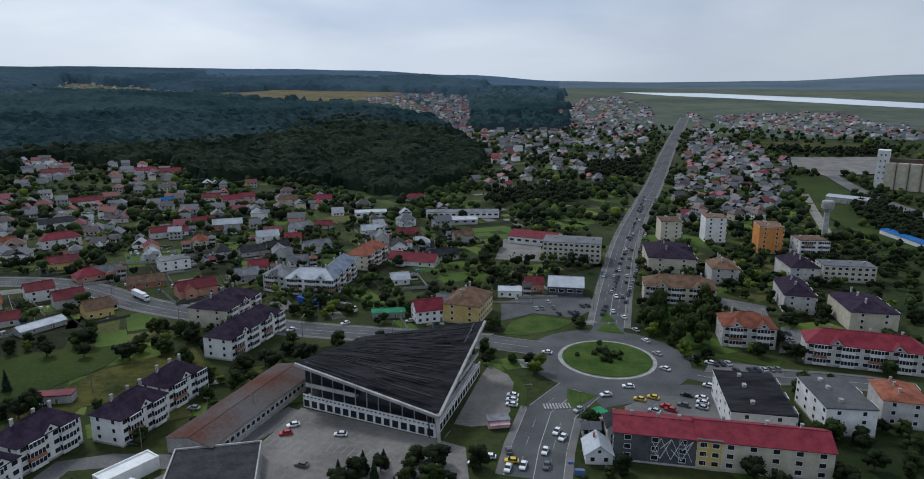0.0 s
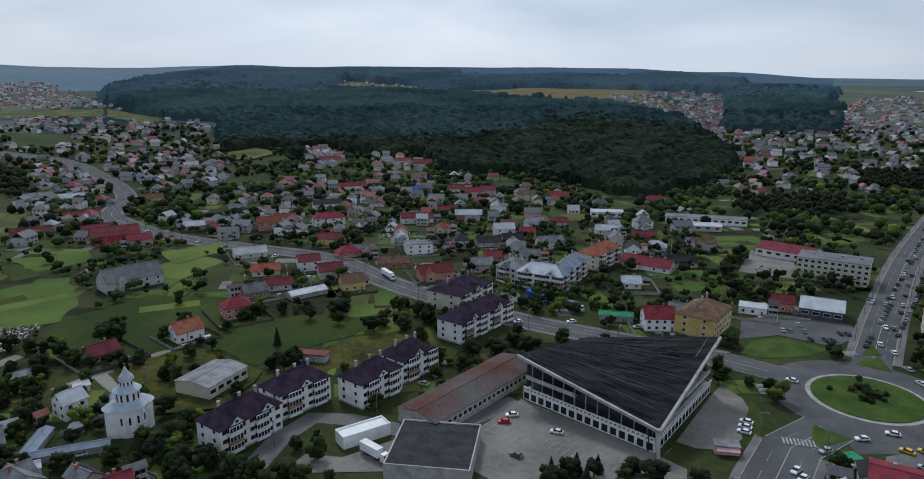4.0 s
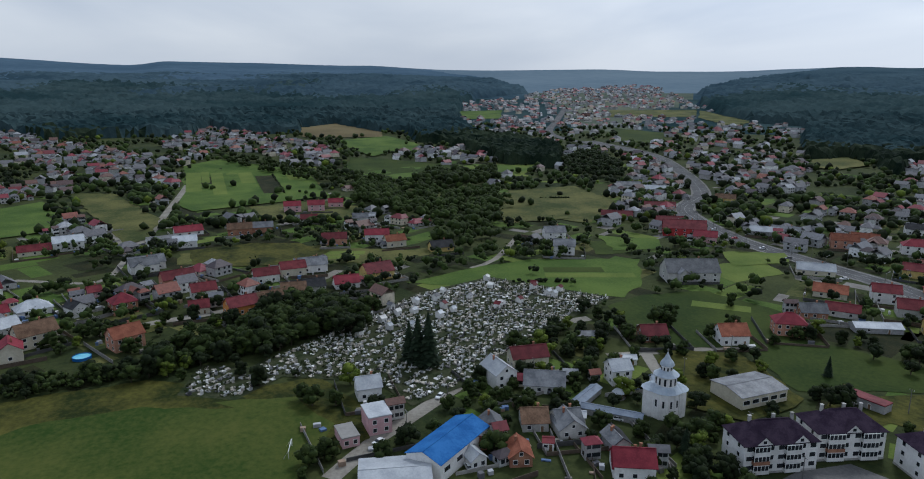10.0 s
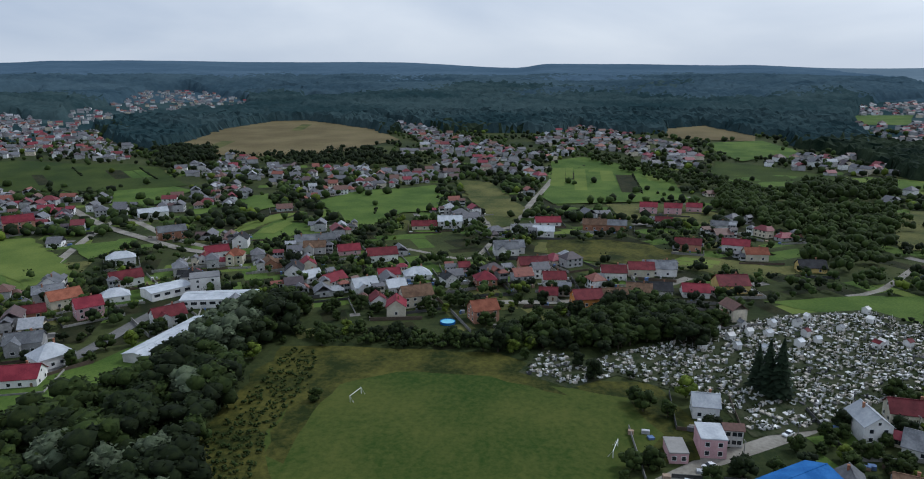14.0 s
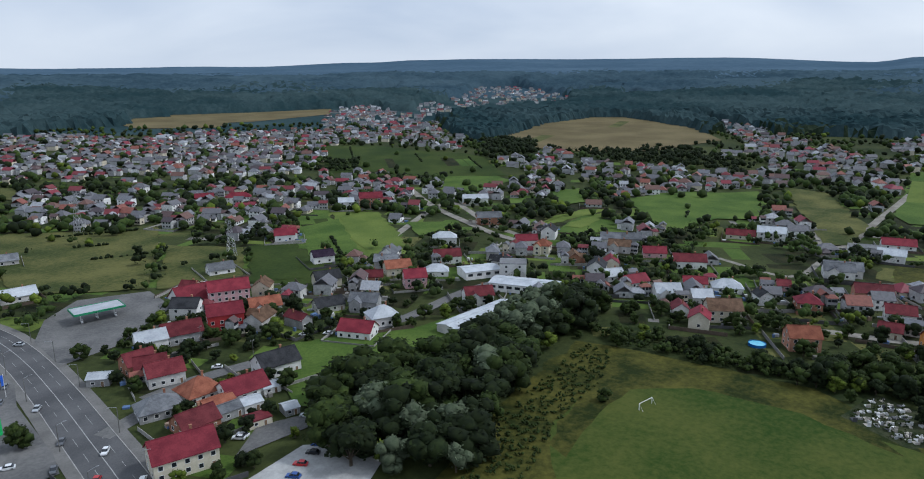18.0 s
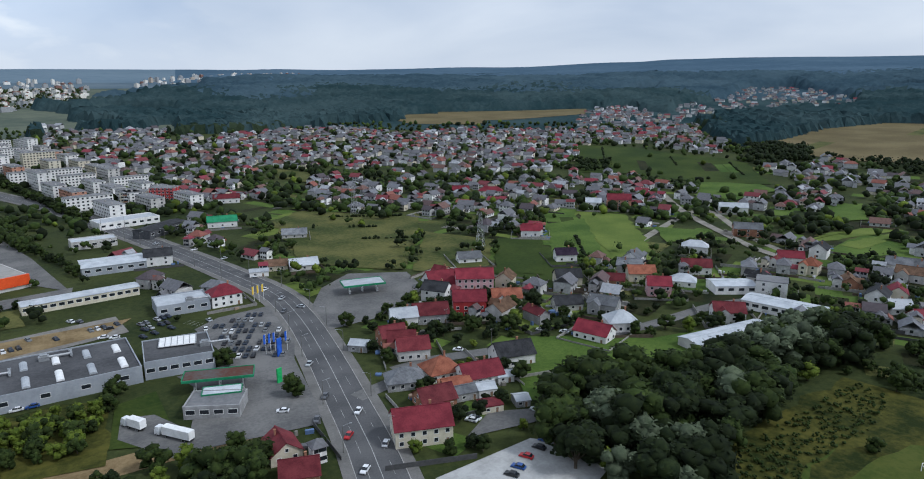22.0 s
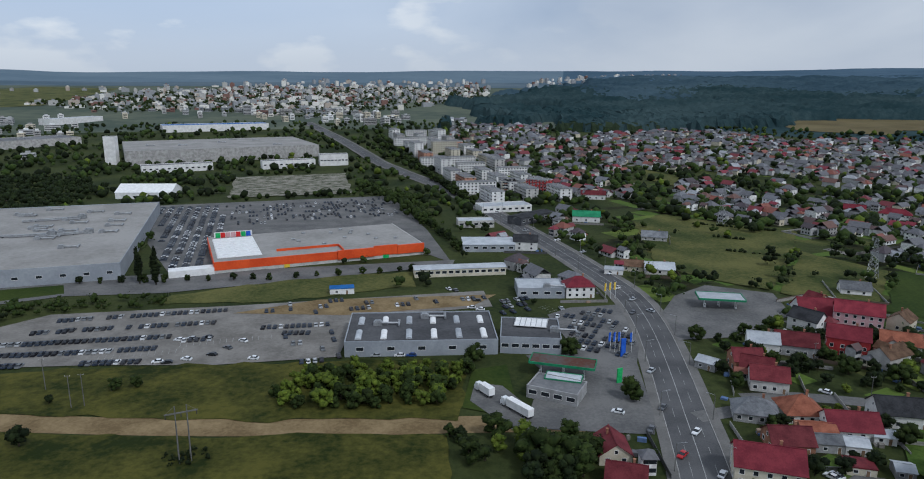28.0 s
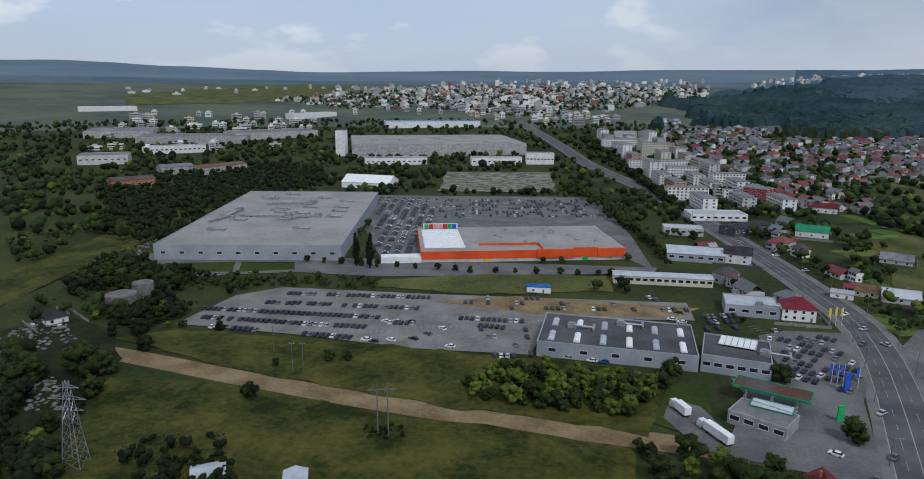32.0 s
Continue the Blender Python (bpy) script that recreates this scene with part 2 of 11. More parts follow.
# walls
M["white"] = surface("white_render", (0.5844, 0.5749, 0.5561), (0.7540, 0.7446, 0.7257), 0.25, 1.5, 0.9, vary=0.08)
M["offwhite"] = surface("weathered_white_render", (0.3599, 0.3512, 0.3342), (0.5312, 0.5141, 0.4884), 0.25, 1.2, 0.9, vary=0.12)
M["cream"] = surface("cream_render", (0.4608, 0.4189, 0.3183), (0.6032, 0.5613, 0.4524), 0.25, 1.4, 0.9, vary=0.08)
M["yellow"] = surface("yellow_render", (0.4675, 0.3400, 0.1105), (0.5950, 0.4590, 0.1870), 0.25, 1.4, 0.9)
M["orange_wall"] = surface("orange_render", (0.50, 0.20, 0.05), (0.62, 0.28, 0.09), 0.25, 1.4, 0.9)
M["pink"] = surface("pink_render", (0.4675, 0.2805, 0.2975), (0.5950, 0.3825, 0.3910), 0.25, 1.4, 0.9)
M["salmon"] = surface("salmon_render", (0.3825, 0.1870, 0.1275), (0.4930, 0.2720, 0.1870), 0.25, 1.4, 0.9)
M["red_wall"] = surface("red_render", (0.30, 0.030, 0.035), (0.42, 0.055, 0.055), 0.25, 1.4, 0.9)
M["brick"] = surface("bare_brick", (0.22, 0.10, 0.065), (0.36, 0.19, 0.12), 0.4, 2.5, 0.9)
M["grey_wall"] = surface("grey_render", (0.22, 0.22, 0.22), (0.36, 0.36, 0.36), 0.25, 1.4, 0.9, vary=0.1)
M["dark_wall"] = surface("dark_grey_render", (0.060, 0.063, 0.070), (0.105, 0.108, 0.115), 0.25, 1.4, 0.85)
M["concrete"] = surface("weathered_concrete", (0.26, 0.25, 0.24), (0.44, 0.43, 0.41), 0.3, 1.5, 0.9, vary=0.1)
M["cladding"] = surface("grey_metal_cladding", (0.24, 0.26, 0.29), (0.33, 0.35, 0.38), 0.1, 0.9, 0.55, spec=0.4)
M["orange_clad"] = surface("orange_metal_cladding", (0.54, 0.058, 0.010), (0.68, 0.090, 0.018), 0.1, 0.9, 0.5, spec=0.3)
M["wood"] = surface("weathered_timber", (0.12, 0.075, 0.045), (0.24, 0.16, 0.10), 0.5, 4.0, 0.85)
# roofs
M["r_purple"] = surface("plum_metal_tiles", (0.019, 0.012, 0.024), (0.043, 0.030, 0.047), 0.35, 2.2, 0.85, spec=0.06, vary=0.10, bump=0.05)
M["r_red"] = surface("bright_red_metal_roof", (0.125, 0.016, 0.026), (0.20, 0.030, 0.042), 0.3, 2.0, 0.65, spec=0.12, vary=0.15, bump=0.04)
M["r_maroon"] = surface("maroon_metal_tiles", (0.0840, 0.0128, 0.0176), (0.1480, 0.0288, 0.0336), 0.3, 2.0, 0.6, vary=0.2, bump=0.04)
M["r_orange"] = surface("orange_clay_tiles", (0.150, 0.052, 0.032), (0.255, 0.098, 0.060), 0.35, 2.2, 0.9, vary=0.25, bump=0.06)
M["r_brown"] = surface("old_brown_tiles", (0.0920, 0.0560, 0.0360), (0.1840, 0.1160, 0.0760), 0.35, 2.0, 0.9, vary=0.25, bump=0.06)
M["r_grey"] = surface("grey_sheet_metal_roof", (0.09, 0.095, 0.105), (0.18, 0.187, 0.197), 0.25, 1.2, 0.55, spec=0.15, vary=0.3, bump=0.03)
M["r_light"] = surface("pale_zinc_roof", (0.3150, 0.3375, 0.3675), (0.4650, 0.4875, 0.5100), 0.2, 1.2, 0.45, spec=0.15, vary=0.15, bump=0.03)
M["r_dark"] = surface("charcoal_roof", (0.0180, 0.0186, 0.0210), (0.0420, 0.0432, 0.0468), 0.3, 1.6, 0.75, vary=0.2, bump=0.05)
M["r_blue"] = surface("blue_metal_roof", (0.012, 0.085, 0.27), (0.032, 0.14, 0.38), 0.2, 1.2, 0.75, spec=0.1, bump=0.03)
M["r_rust"] = surface("rusty_corrugated_roof", (0.105, 0.104, 0.102), (0.098, 0.046, 0.034), 0.07, 0.8, 0.95, bump=0.05, spec=0.05)
M["r_green"] = surface("green_metal_roof", (0.020, 0.16, 0.075), (0.040, 0.25, 0.12), 0.3, 1.6, 0.5)
M["r_flat"] = surface("grey_membrane_roof", (0.120, 0.122, 0.128), (0.205, 0.208, 0.212), 0.05, 0.5, 0.9, bump=0.02)
M["r_pale_flat"] = surface("pale_membrane_roof", (0.225, 0.218, 0.205), (0.315, 0.305, 0.29), 0.04, 0.4, 0.9, bump=0.02)
M["r_bitumen"] = surface("patched_black_bitumen", (0.009, 0.0095, 0.011), (0.032, 0.032, 0.035), 0.25, 0.8, 0.9, bump=0.10, spec=0.04, streak=(0.25, 1.0, 1.0))
# fittings
M["glass"] = shader("dark_window_glass", 0.12, 0.0, 0.6)[0]
M["glass"].node_tree.nodes["Principled BSDF"].inputs["Base Color"].default_value = (0.018, 0.022, 0.028, 1)
M["frame"] = surface("white_window_frames", (0.60, 0.60, 0.59), (0.74, 0.74, 0.73), 0.5, 3.0, 0.5)
M["metal"] = surface("galvanised_steel", (0.26, 0.27, 0.28), (0.42, 0.43, 0.44), 0.5, 3.0, 0.45, 0.6)
M["dark_metal"] = surface("dark_steel", (0.030, 0.030, 0.032), (0.065, 0.065, 0.068), 0.5, 3.0, 0.55, 0.3)
M["rubber"] = surface("tyre_rubber", (0.012, 0.012, 0.012), (0.030, 0.030, 0.030), 2.0, 8.0, 0.9)
M["plastic_white"] = surface("white_enamel", (0.66, 0.66, 0.65), (0.80, 0.80, 0.79), 0.4, 2.0, 0.5)
M["blue_paint"] = surface("blue_enamel", (0.02, 0.08, 0.42), (0.04, 0.13, 0.55), 0.5, 2.0, 0.5)
M["yellow_paint"] = surface("yellow_enamel", (0.60, 0.42, 0.03), (0.72, 0.52, 0.06), 0.5, 2.0, 0.5)
M["green_paint"] = surface("green_enamel", (0.02, 0.30, 0.08), (0.05, 0.42, 0.13), 0.5, 2.0, 0.5)
M["red_paint"] = surface("red_enamel", (0.45, 0.02, 0.02), (0.60, 0.04, 0.04), 0.5, 2.0, 0.5)
M["marble"] = palette("grave_stone", ((0.62, 0.62, 0.61), (0.30, 0.31, 0.31), (0.72, 0.71, 0.70), (0.34, 0.34, 0.34), (0.07, 0.07, 0.075), (0.40, 0.37, 0.32), (0.20, 0.20, 0.20), (0.22, 0.11, 0.08), (0.50, 0.50, 0.49), (0.10, 0.10, 0.105)), 0.6)
for key, c in (("car_white", (0.74, 0.75, 0.76)), ("car_silver", (0.40, 0.42, 0.44)), ("car_black", (0.015, 0.016, 0.018)), ("car_grey", (0.10, 0.105, 0.115)), ("car_red", (0.42, 0.018, 0.022)), ("car_blue", (0.025, 0.075, 0.26)), ("car_green", (0.02, 0.26, 0.13)), ("car_yellow", (0.62, 0.42, 0.03))):
    M[key] = shader(key + "_paint", 0.28, 0.15, 0.5)[0]
    M[key].node_tree.nodes["Principled BSDF"].inputs["Base Color"].default_value = (*c, 1)
M["cars_far"] = palette("mixed_car_paint", ((0.62, 0.63, 0.64), (0.02, 0.02, 0.025), (0.16, 0.17, 0.18), (0.04, 0.04, 0.045), (0.012, 0.012, 0.016), (0.03, 0.04, 0.06), (0.66, 0.67, 0.68), (0.30, 0.03, 0.03), (0.03, 0.06, 0.16), (0.36, 0.37, 0.38), (0.02, 0.02, 0.025)), 0.5, 0.0, 0.25)
# plants
M["bark"] = surface("bark", (0.045, 0.036, 0.027), (0.100, 0.082, 0.062), 0.8, 5.0, 0.95)
M["leaf_dark"] = surface("dark_foliage", (0.0049, 0.0098, 0.0031), (0.0165, 0.0245, 0.0067), 0.5, 2.2, 0.9, vary=0.25, island=0.35, spec=0.15)
M["leaf_mid"] = surface("green_foliage", (0.011, 0.021, 0.004), (0.032, 0.046, 0.01), 0.5, 2.2, 0.9, vary=0.25, island=0.35, spec=0.15)
M["leaf_orchard"] = surface("orchard_foliage", (0.012, 0.024, 0.005), (0.034, 0.05, 0.011), 0.5, 2.2, 0.9, vary=0.25, island=0.35, spec=0.15)
M["leaf_bright"] = surface("yellow_green_foliage", (0.0464, 0.0729, 0.0077), (0.1050, 0.1348, 0.0177), 0.5, 2.2, 0.9, vary=0.2, island=0.35, spec=0.15)
M["leaf_pale"] = surface("silvery_willow_foliage", (0.0396, 0.0540, 0.0288), (0.0828, 0.1008, 0.0612), 0.5, 2.2, 0.9, vary=0.2, island=0.35, spec=0.15)
M["conifer"] = surface("conifer_needles", (0.0072, 0.0144, 0.0079), (0.0216, 0.0331, 0.0173), 0.5, 3.0, 0.95, vary=0.2, island=0.3, spec=0.1)
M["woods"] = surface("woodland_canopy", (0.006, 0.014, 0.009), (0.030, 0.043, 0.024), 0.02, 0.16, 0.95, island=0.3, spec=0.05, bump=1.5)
# distance haze is painted into these far colours, down to far_plain
M["far_woods"] = surface("haze_tinted_woodland", (0.02, 0.04, 0.045), (0.046, 0.072, 0.076), 0.006, 0.09, 0.95, spec=0.0, bump=2.0)
M["hill_woods"] = surface("haze_blue_woodland", (0.034, 0.06, 0.08), (0.06, 0.094, 0.116), 0.004, 0.06, 0.95, spec=0.0, bump=2.5)
M["hills"] = surface("haze_blue_hills", (0.058, 0.096, 0.136), (0.082, 0.126, 0.170), 0.002, 0.02, 1.0, spec=0.0)
M["pale_hills"] = surface("haze_pale_hills", (0.110, 0.155, 0.195), (0.150, 0.198, 0.235), 0.0015, 0.02, 1.0, spec=0.0)
M["plain"] = surface("haze_lightened_plain", (0.075, 0.095, 0.078), (0.125, 0.14, 0.105), 0.006, 0.03, 1.0, spec=0.0)
M["far_plain"] = surface("haze_tinted_far_plain", (0.085, 0.120, 0.150), (0.125, 0.160, 0.185), 0.003, 0.02, 1.0, spec=0.0)
M["town_walls"] = palette("town_render", ((0.74, 0.73, 0.71), (0.52, 0.51, 0.49), (0.60, 0.54, 0.42), (0.78, 0.78, 0.77), (0.40, 0.40, 0.40), (0.58, 0.36, 0.29), (0.70, 0.69, 0.66), (0.34, 0.33, 0.32), (0.66, 0.58, 0.44)))
M["town_roofs"] = palette("town_roofing", ((0.15, 0.030, 0.036), (0.15, 0.155, 0.17), (0.095, 0.060, 0.058), (0.20, 0.070, 0.050), (0.30, 0.31, 0.33), (0.065, 0.052, 0.058), (0.19, 0.028, 0.042), (0.12, 0.12, 0.13), (0.16, 0.07, 0.055), (0.12, 0.034, 0.040), (0.24, 0.245, 0.26), (0.055, 0.055, 0.060), (0.13, 0.07, 0.056), (0.17, 0.034, 0.040)), 0.6)
M["city_walls"] = palette("pale_city_render", ((0.66, 0.63, 0.57), (0.44, 0.43, 0.41), (0.72, 0.70, 0.65), (0.42, 0.36, 0.30), (0.30, 0.31, 0.32), (0.54, 0.49, 0.42), (0.20, 0.11, 0.09), (0.26, 0.25, 0.24)))
M["grave_ground"] = surface("gravel_and_weeds", (0.014, 0.024, 0.007), (0.05, 0.054, 0.028), 0.25, 1.2, 0.95, bump=0.2)
M["pole_grey"] = surface("grey_pole_concrete", (0.10, 0.10, 0.095), (0.17, 0.165, 0.155), 0.6, 3.0, 0.9)
M["r_slate"] = surface("blue_grey_sheet_roof", (0.13, 0.16, 0.21), (0.21, 0.245, 0.30), 0.3, 1.6, 0.6, bump=0.03)
M["pale_slab"] = surface("pale_concrete_slabs", (0.30, 0.30, 0.29), (0.42, 0.42, 0.41), 0.15, 0.9, 0.9)
M["clutter"] = palette("yard_clutter", ((0.55, 0.55, 0.54), (0.12, 0.12, 0.13), (0.30, 0.22, 0.16), (0.40, 0.41, 0.43), (0.10, 0.16, 0.30), (0.22, 0.06, 0.05), (0.18, 0.17, 0.15), (0.48, 0.44, 0.36)))
M["fence_mix"] = palette("garden_fence", ((0.22, 0.21, 0.20), (0.10, 0.075, 0.055), (0.30, 0.29, 0.27), (0.07, 0.07, 0.07), (0.16, 0.12, 0.09)))
M["ballast"] = surface("railway_ballast", (0.075, 0.068, 0.060), (0.150, 0.138, 0.122), 0.2, 2.0, 0.95, bump=0.08)
M["r_felt"] = surface("dark_felt_roof", (0.055, 0.056, 0.060), (0.100, 0.101, 0.106), 0.06, 0.7, 0.9, bump=0.02)
M["r_zinc"] = surface("pale_blue_zinc", (0.30, 0.35, 0.41), (0.42, 0.47, 0.52), 0.3, 1.6, 0.55, bump=0.03)
M["old_concrete"] = surface("stained_old_concrete", (0.09, 0.088, 0.082), (0.20, 0.195, 0.182), 0.3, 1.5, 0.95, bump=0.03)
M["pitch"] = surface("worn_rough_pitch", (0.021, 0.046, 0.006), (0.070, 0.083, 0.017), 0.022, 0.4, 0.95, bump=0.12)


# ---- helpers for building ----
RNG = random.Random(7)
FLAT, SLOPE = 700.0, 0.0433  # the valley floor is level to 700 m and then climbs gently to the hills
SKYLINE = ((-60, 150), (-33.6, 154), (-23.7, 119), (-15, 107), (-8, 116), (0, 151), (8.9, 177), (17.1, 183), (26.3, 186), (33.5, 182), (37, 191), (40.9, 183), (44.7, 171), (50.2, 173), (55.2, 187), (67.3, 185), (74.5, 214), (89.5, 229), (91.9, 207), (102.5, 246), (112.8, 243), (121.9, 248), (126.3, 240), (130, 226), (139, 202), (150.8, 188), (153.4, 185), (168.8, 180), (187.9, 164), (204.5, 148), (207.5, 157), (214, 174), (218.8, 190), (221.7, 198), (225.2, 192), (250, 230))  # bearing and height of the rim of hills


def bearing(x, y):
    return math.degrees(math.atan2(-x, y)) % 360


def rim(a):
    a = a - 360 if a > 300 else a
    for (a0, z0), (a1, z1) in zip(SKYLINE[:-1], SKYLINE[1:]):
        if a0 <= a <= a1:
            k = (a - a0) / (a1 - a0)
            k = k * k * (3 - 2 * k)
            return z0 + (z1 - z0) * k
    return 160.0


def height(x, y):
    """The ground's height: level, then a climb, and hills along the skyline."""
    r = math.hypot(x, y)
    if r <= FLAT:
        return 0.0
    z = (r - FLAT) * SLOPE * min(1.0, (r - FLAT) / 300 + 0.25)
    if r > 2700:
        k = min(1.0, (r - 2700) / 1750)
        z0 = (2700 - FLAT) * SLOPE
        z = z0 + (rim(bearing(x, y)) - z0) * k ** 0.9 + min(k, 1 - 0.6 * k) * 12 * noise.noise((x / 380, y / 380, 0))
    return z


class Shape:
    """Collects boxes, prisms and faces, and turns them into one mesh."""

    def __init__(self):
        self.v, self.f, self.s = [], [], []

    def add(self, verts, faces, slot=0):
        k = len(self.v)
        self.v.extend(verts)
        for q in faces:
            self.f.append([i + k for i in q])
            self.s.append(slot)
        return self

    def box(self, x, y, z, sx, sy, sz, turn=0.0, slot=0, taper=1.0):
        """A box centred at x, y with its base at z; taper narrows its top."""
        c, s = math.cos(radians(turn)), math.sin(radians(turn))
        vs = []
        for dz, k in ((0, 1.0), (sz, taper)):
            for dx, dy in ((-1, -1), (1, -1), (1, 1), (-1, 1)):
                a, b = dx * sx / 2 * k, dy * sy / 2 * k
                vs.append((x + a * c - b * s, y + a * s + b * c, z + dz))
        return self.add(vs, ((3, 2, 1, 0), (4, 5, 6, 7), (0, 1, 5, 4), (1, 2, 6, 5), (2, 3, 7, 6), (3, 0, 4, 7)), slot)

    def prism(self, ring, z0, z1, slot=0):
        n = len(ring)
        vs = [(x, y, z0) for x, y in ring] + [(x, y, z1) for x, y in ring]
        fs = [list(range(n, 2 * n)), list(range(n - 1, -1, -1))]
        fs += [(i, (i + 1) % n, n + (i + 1) % n, n + i) for i in range(n)]
        return self.add(vs, fs, slot)

    def rod(self, p, q, r, sides=6, r2=None, slot=0):
        """A round bar from p to q."""
        p, q = Vector(p), Vector(q)
        w = (q - p).normalized()
        u = w.orthogonal().normalized()
        t = w.cross(u)
        vs = []
        for at, rad in ((p, r), (q, r if r2 is None else r2)):
            for i in range(sides):
                a = 2 * math.pi * i / sides
                vs.append(tuple(at + u * math.cos(a) * rad + t * math.sin(a) * rad))
        fs = [(i, (i + 1) % sides, sides + (i + 1) % sides, sides + i) for i in range(sides)]
        fs += [list(range(sides - 1, -1, -1)), list(range(sides, 2 * sides))]
        return self.add(vs, fs, slot)

    def lathe(self, profile, sides=16, x=0.0, y=0.0, slot=0):
        """Turns (radius, height) pairs about an upright axis."""
        vs, fs = [], []
        for r, z in profile:
            for i in range(sides):
                a = 2 * math.pi * i / sides
                vs.append((x + r * math.cos(a), y + r * math.sin(a), z))
        for j in range(len(profile) - 1):
            for i in range(sides):
                fs.append((j * sides + i, j * sides + (i + 1) % sides, (j + 1) * sides + (i + 1) % sides, (j + 1) * sides + i))
        fs.append(list(range(sides - 1, -1, -1)))
        fs.append([(len(profile) - 1) * sides + i for i in range(sides)])
        return self.add(vs, fs, slot)

    def mesh(self, name, *mats):
        me = bpy.data.meshes.new(name)
        me.from_pydata(self.v, [], self.f)
        for m in mats:
            me.materials.append(M[m] if isinstance(m, str) else m)
        if any(self.s):
            me.polygons.foreach_set("material_index", self.s)
        me.update()
        return me


def part(name, shape, mats, parent, label=""):
    """Links a shape, or a mesh that is shared, as one part of a thing."""
    if isinstance(shape, Shape):
        shape = shape.mesh(name, *((mats,) if isinstance(mats, str) else mats))
    ob = new(name, shape)
    ob.parent = parent
    if label:
        ob["label"] = label
    return ob


def thing(name, label, category, m=None, group="", kind=""):
    """An empty at a thing's base, which carries its parts."""
    ob = tagged(new(name), label, category, group, kind)
    ob.empty_display_size = 0.5
    if m is not None:
        ob.matrix_world = m
    return ob


def solo(name, shape, mats, label, category, group="", kind="", m=None):
    ob = tagged(new(name, shape.mesh(name, *((mats,) if isinstance(mats, str) else mats))), label, category, group, kind)
    if m is not None:
        ob.matrix_world = m
    return ob


# a raster of what is taken, in cells of two metres, so that scattered trees and houses keep clear
CELL, SPAN = 2.0, 1500
GRID = np.zeros((SPAN, SPAN), dtype=np.uint8)


def take(ring, mark=1, grow=0.0, keep=False):
    """Marks the cells inside a ring of points."""
    pts = np.array(ring, dtype=float)
    mid = pts.mean(axis=0)
    if grow:
        d = pts - mid
        pts = mid + d * (1 + grow / np.maximum(np.hypot(d[:, :1], d[:, 1:]), 0.1))
    lo = np.clip(((pts.min(axis=0)) / CELL + SPAN / 2).astype(int), 0, SPAN - 1)
    hi = np.clip(((pts.max(axis=0)) / CELL + SPAN / 2).astype(int) + 1, 1, SPAN)
    if (hi <= lo).any():
        return
    xs = (np.arange(lo[0], hi[0]) - SPAN / 2 + 0.5) * CELL
    ys = (np.arange(lo[1], hi[1]) - SPAN / 2 + 0.5) * CELL
    gx, gy = np.meshgrid(xs, ys, indexing="ij")
    inside = np.zeros(gx.shape, dtype=bool)
    n = len(pts)
    for i in range(n):
        (x0, y0), (x1, y1) = pts[i], pts[(i + 1) % n]
        if y0 == y1:
            continue
        cross = ((y0 > gy) != (y1 > gy)) & (gx < (x1 - x0) * (gy - y0) / (y1 - y0) + x0)
        inside ^= cross
    cells = GRID[lo[0]:hi[0], lo[1]:hi[1]]
    cells[inside & ((cells == 0) | (not keep))] = mark


def taken(x, y):
    i, j = int(x / CELL + SPAN / 2), int(y / CELL + SPAN / 2)
    return GRID[i, j] if 0 <= i < SPAN and 0 <= j < SPAN else 0


def rect(x, y, w, d, turn):
    c, s = math.cos(radians(turn)), math.sin(radians(turn))
    return [(x + a * c - b * s, y + a * s + b * c) for a, b in ((-w / 2, -d / 2), (w / 2, -d / 2), (w / 2, d / 2), (-w / 2, d / 2))]


# ---- ground ----
def in_valley(a, r):
    """The open side valley between two wooded hills."""
    d = (r - 2275) * 0.0042
    return 47.9 - d < a < 60.7 + d and r > 1150


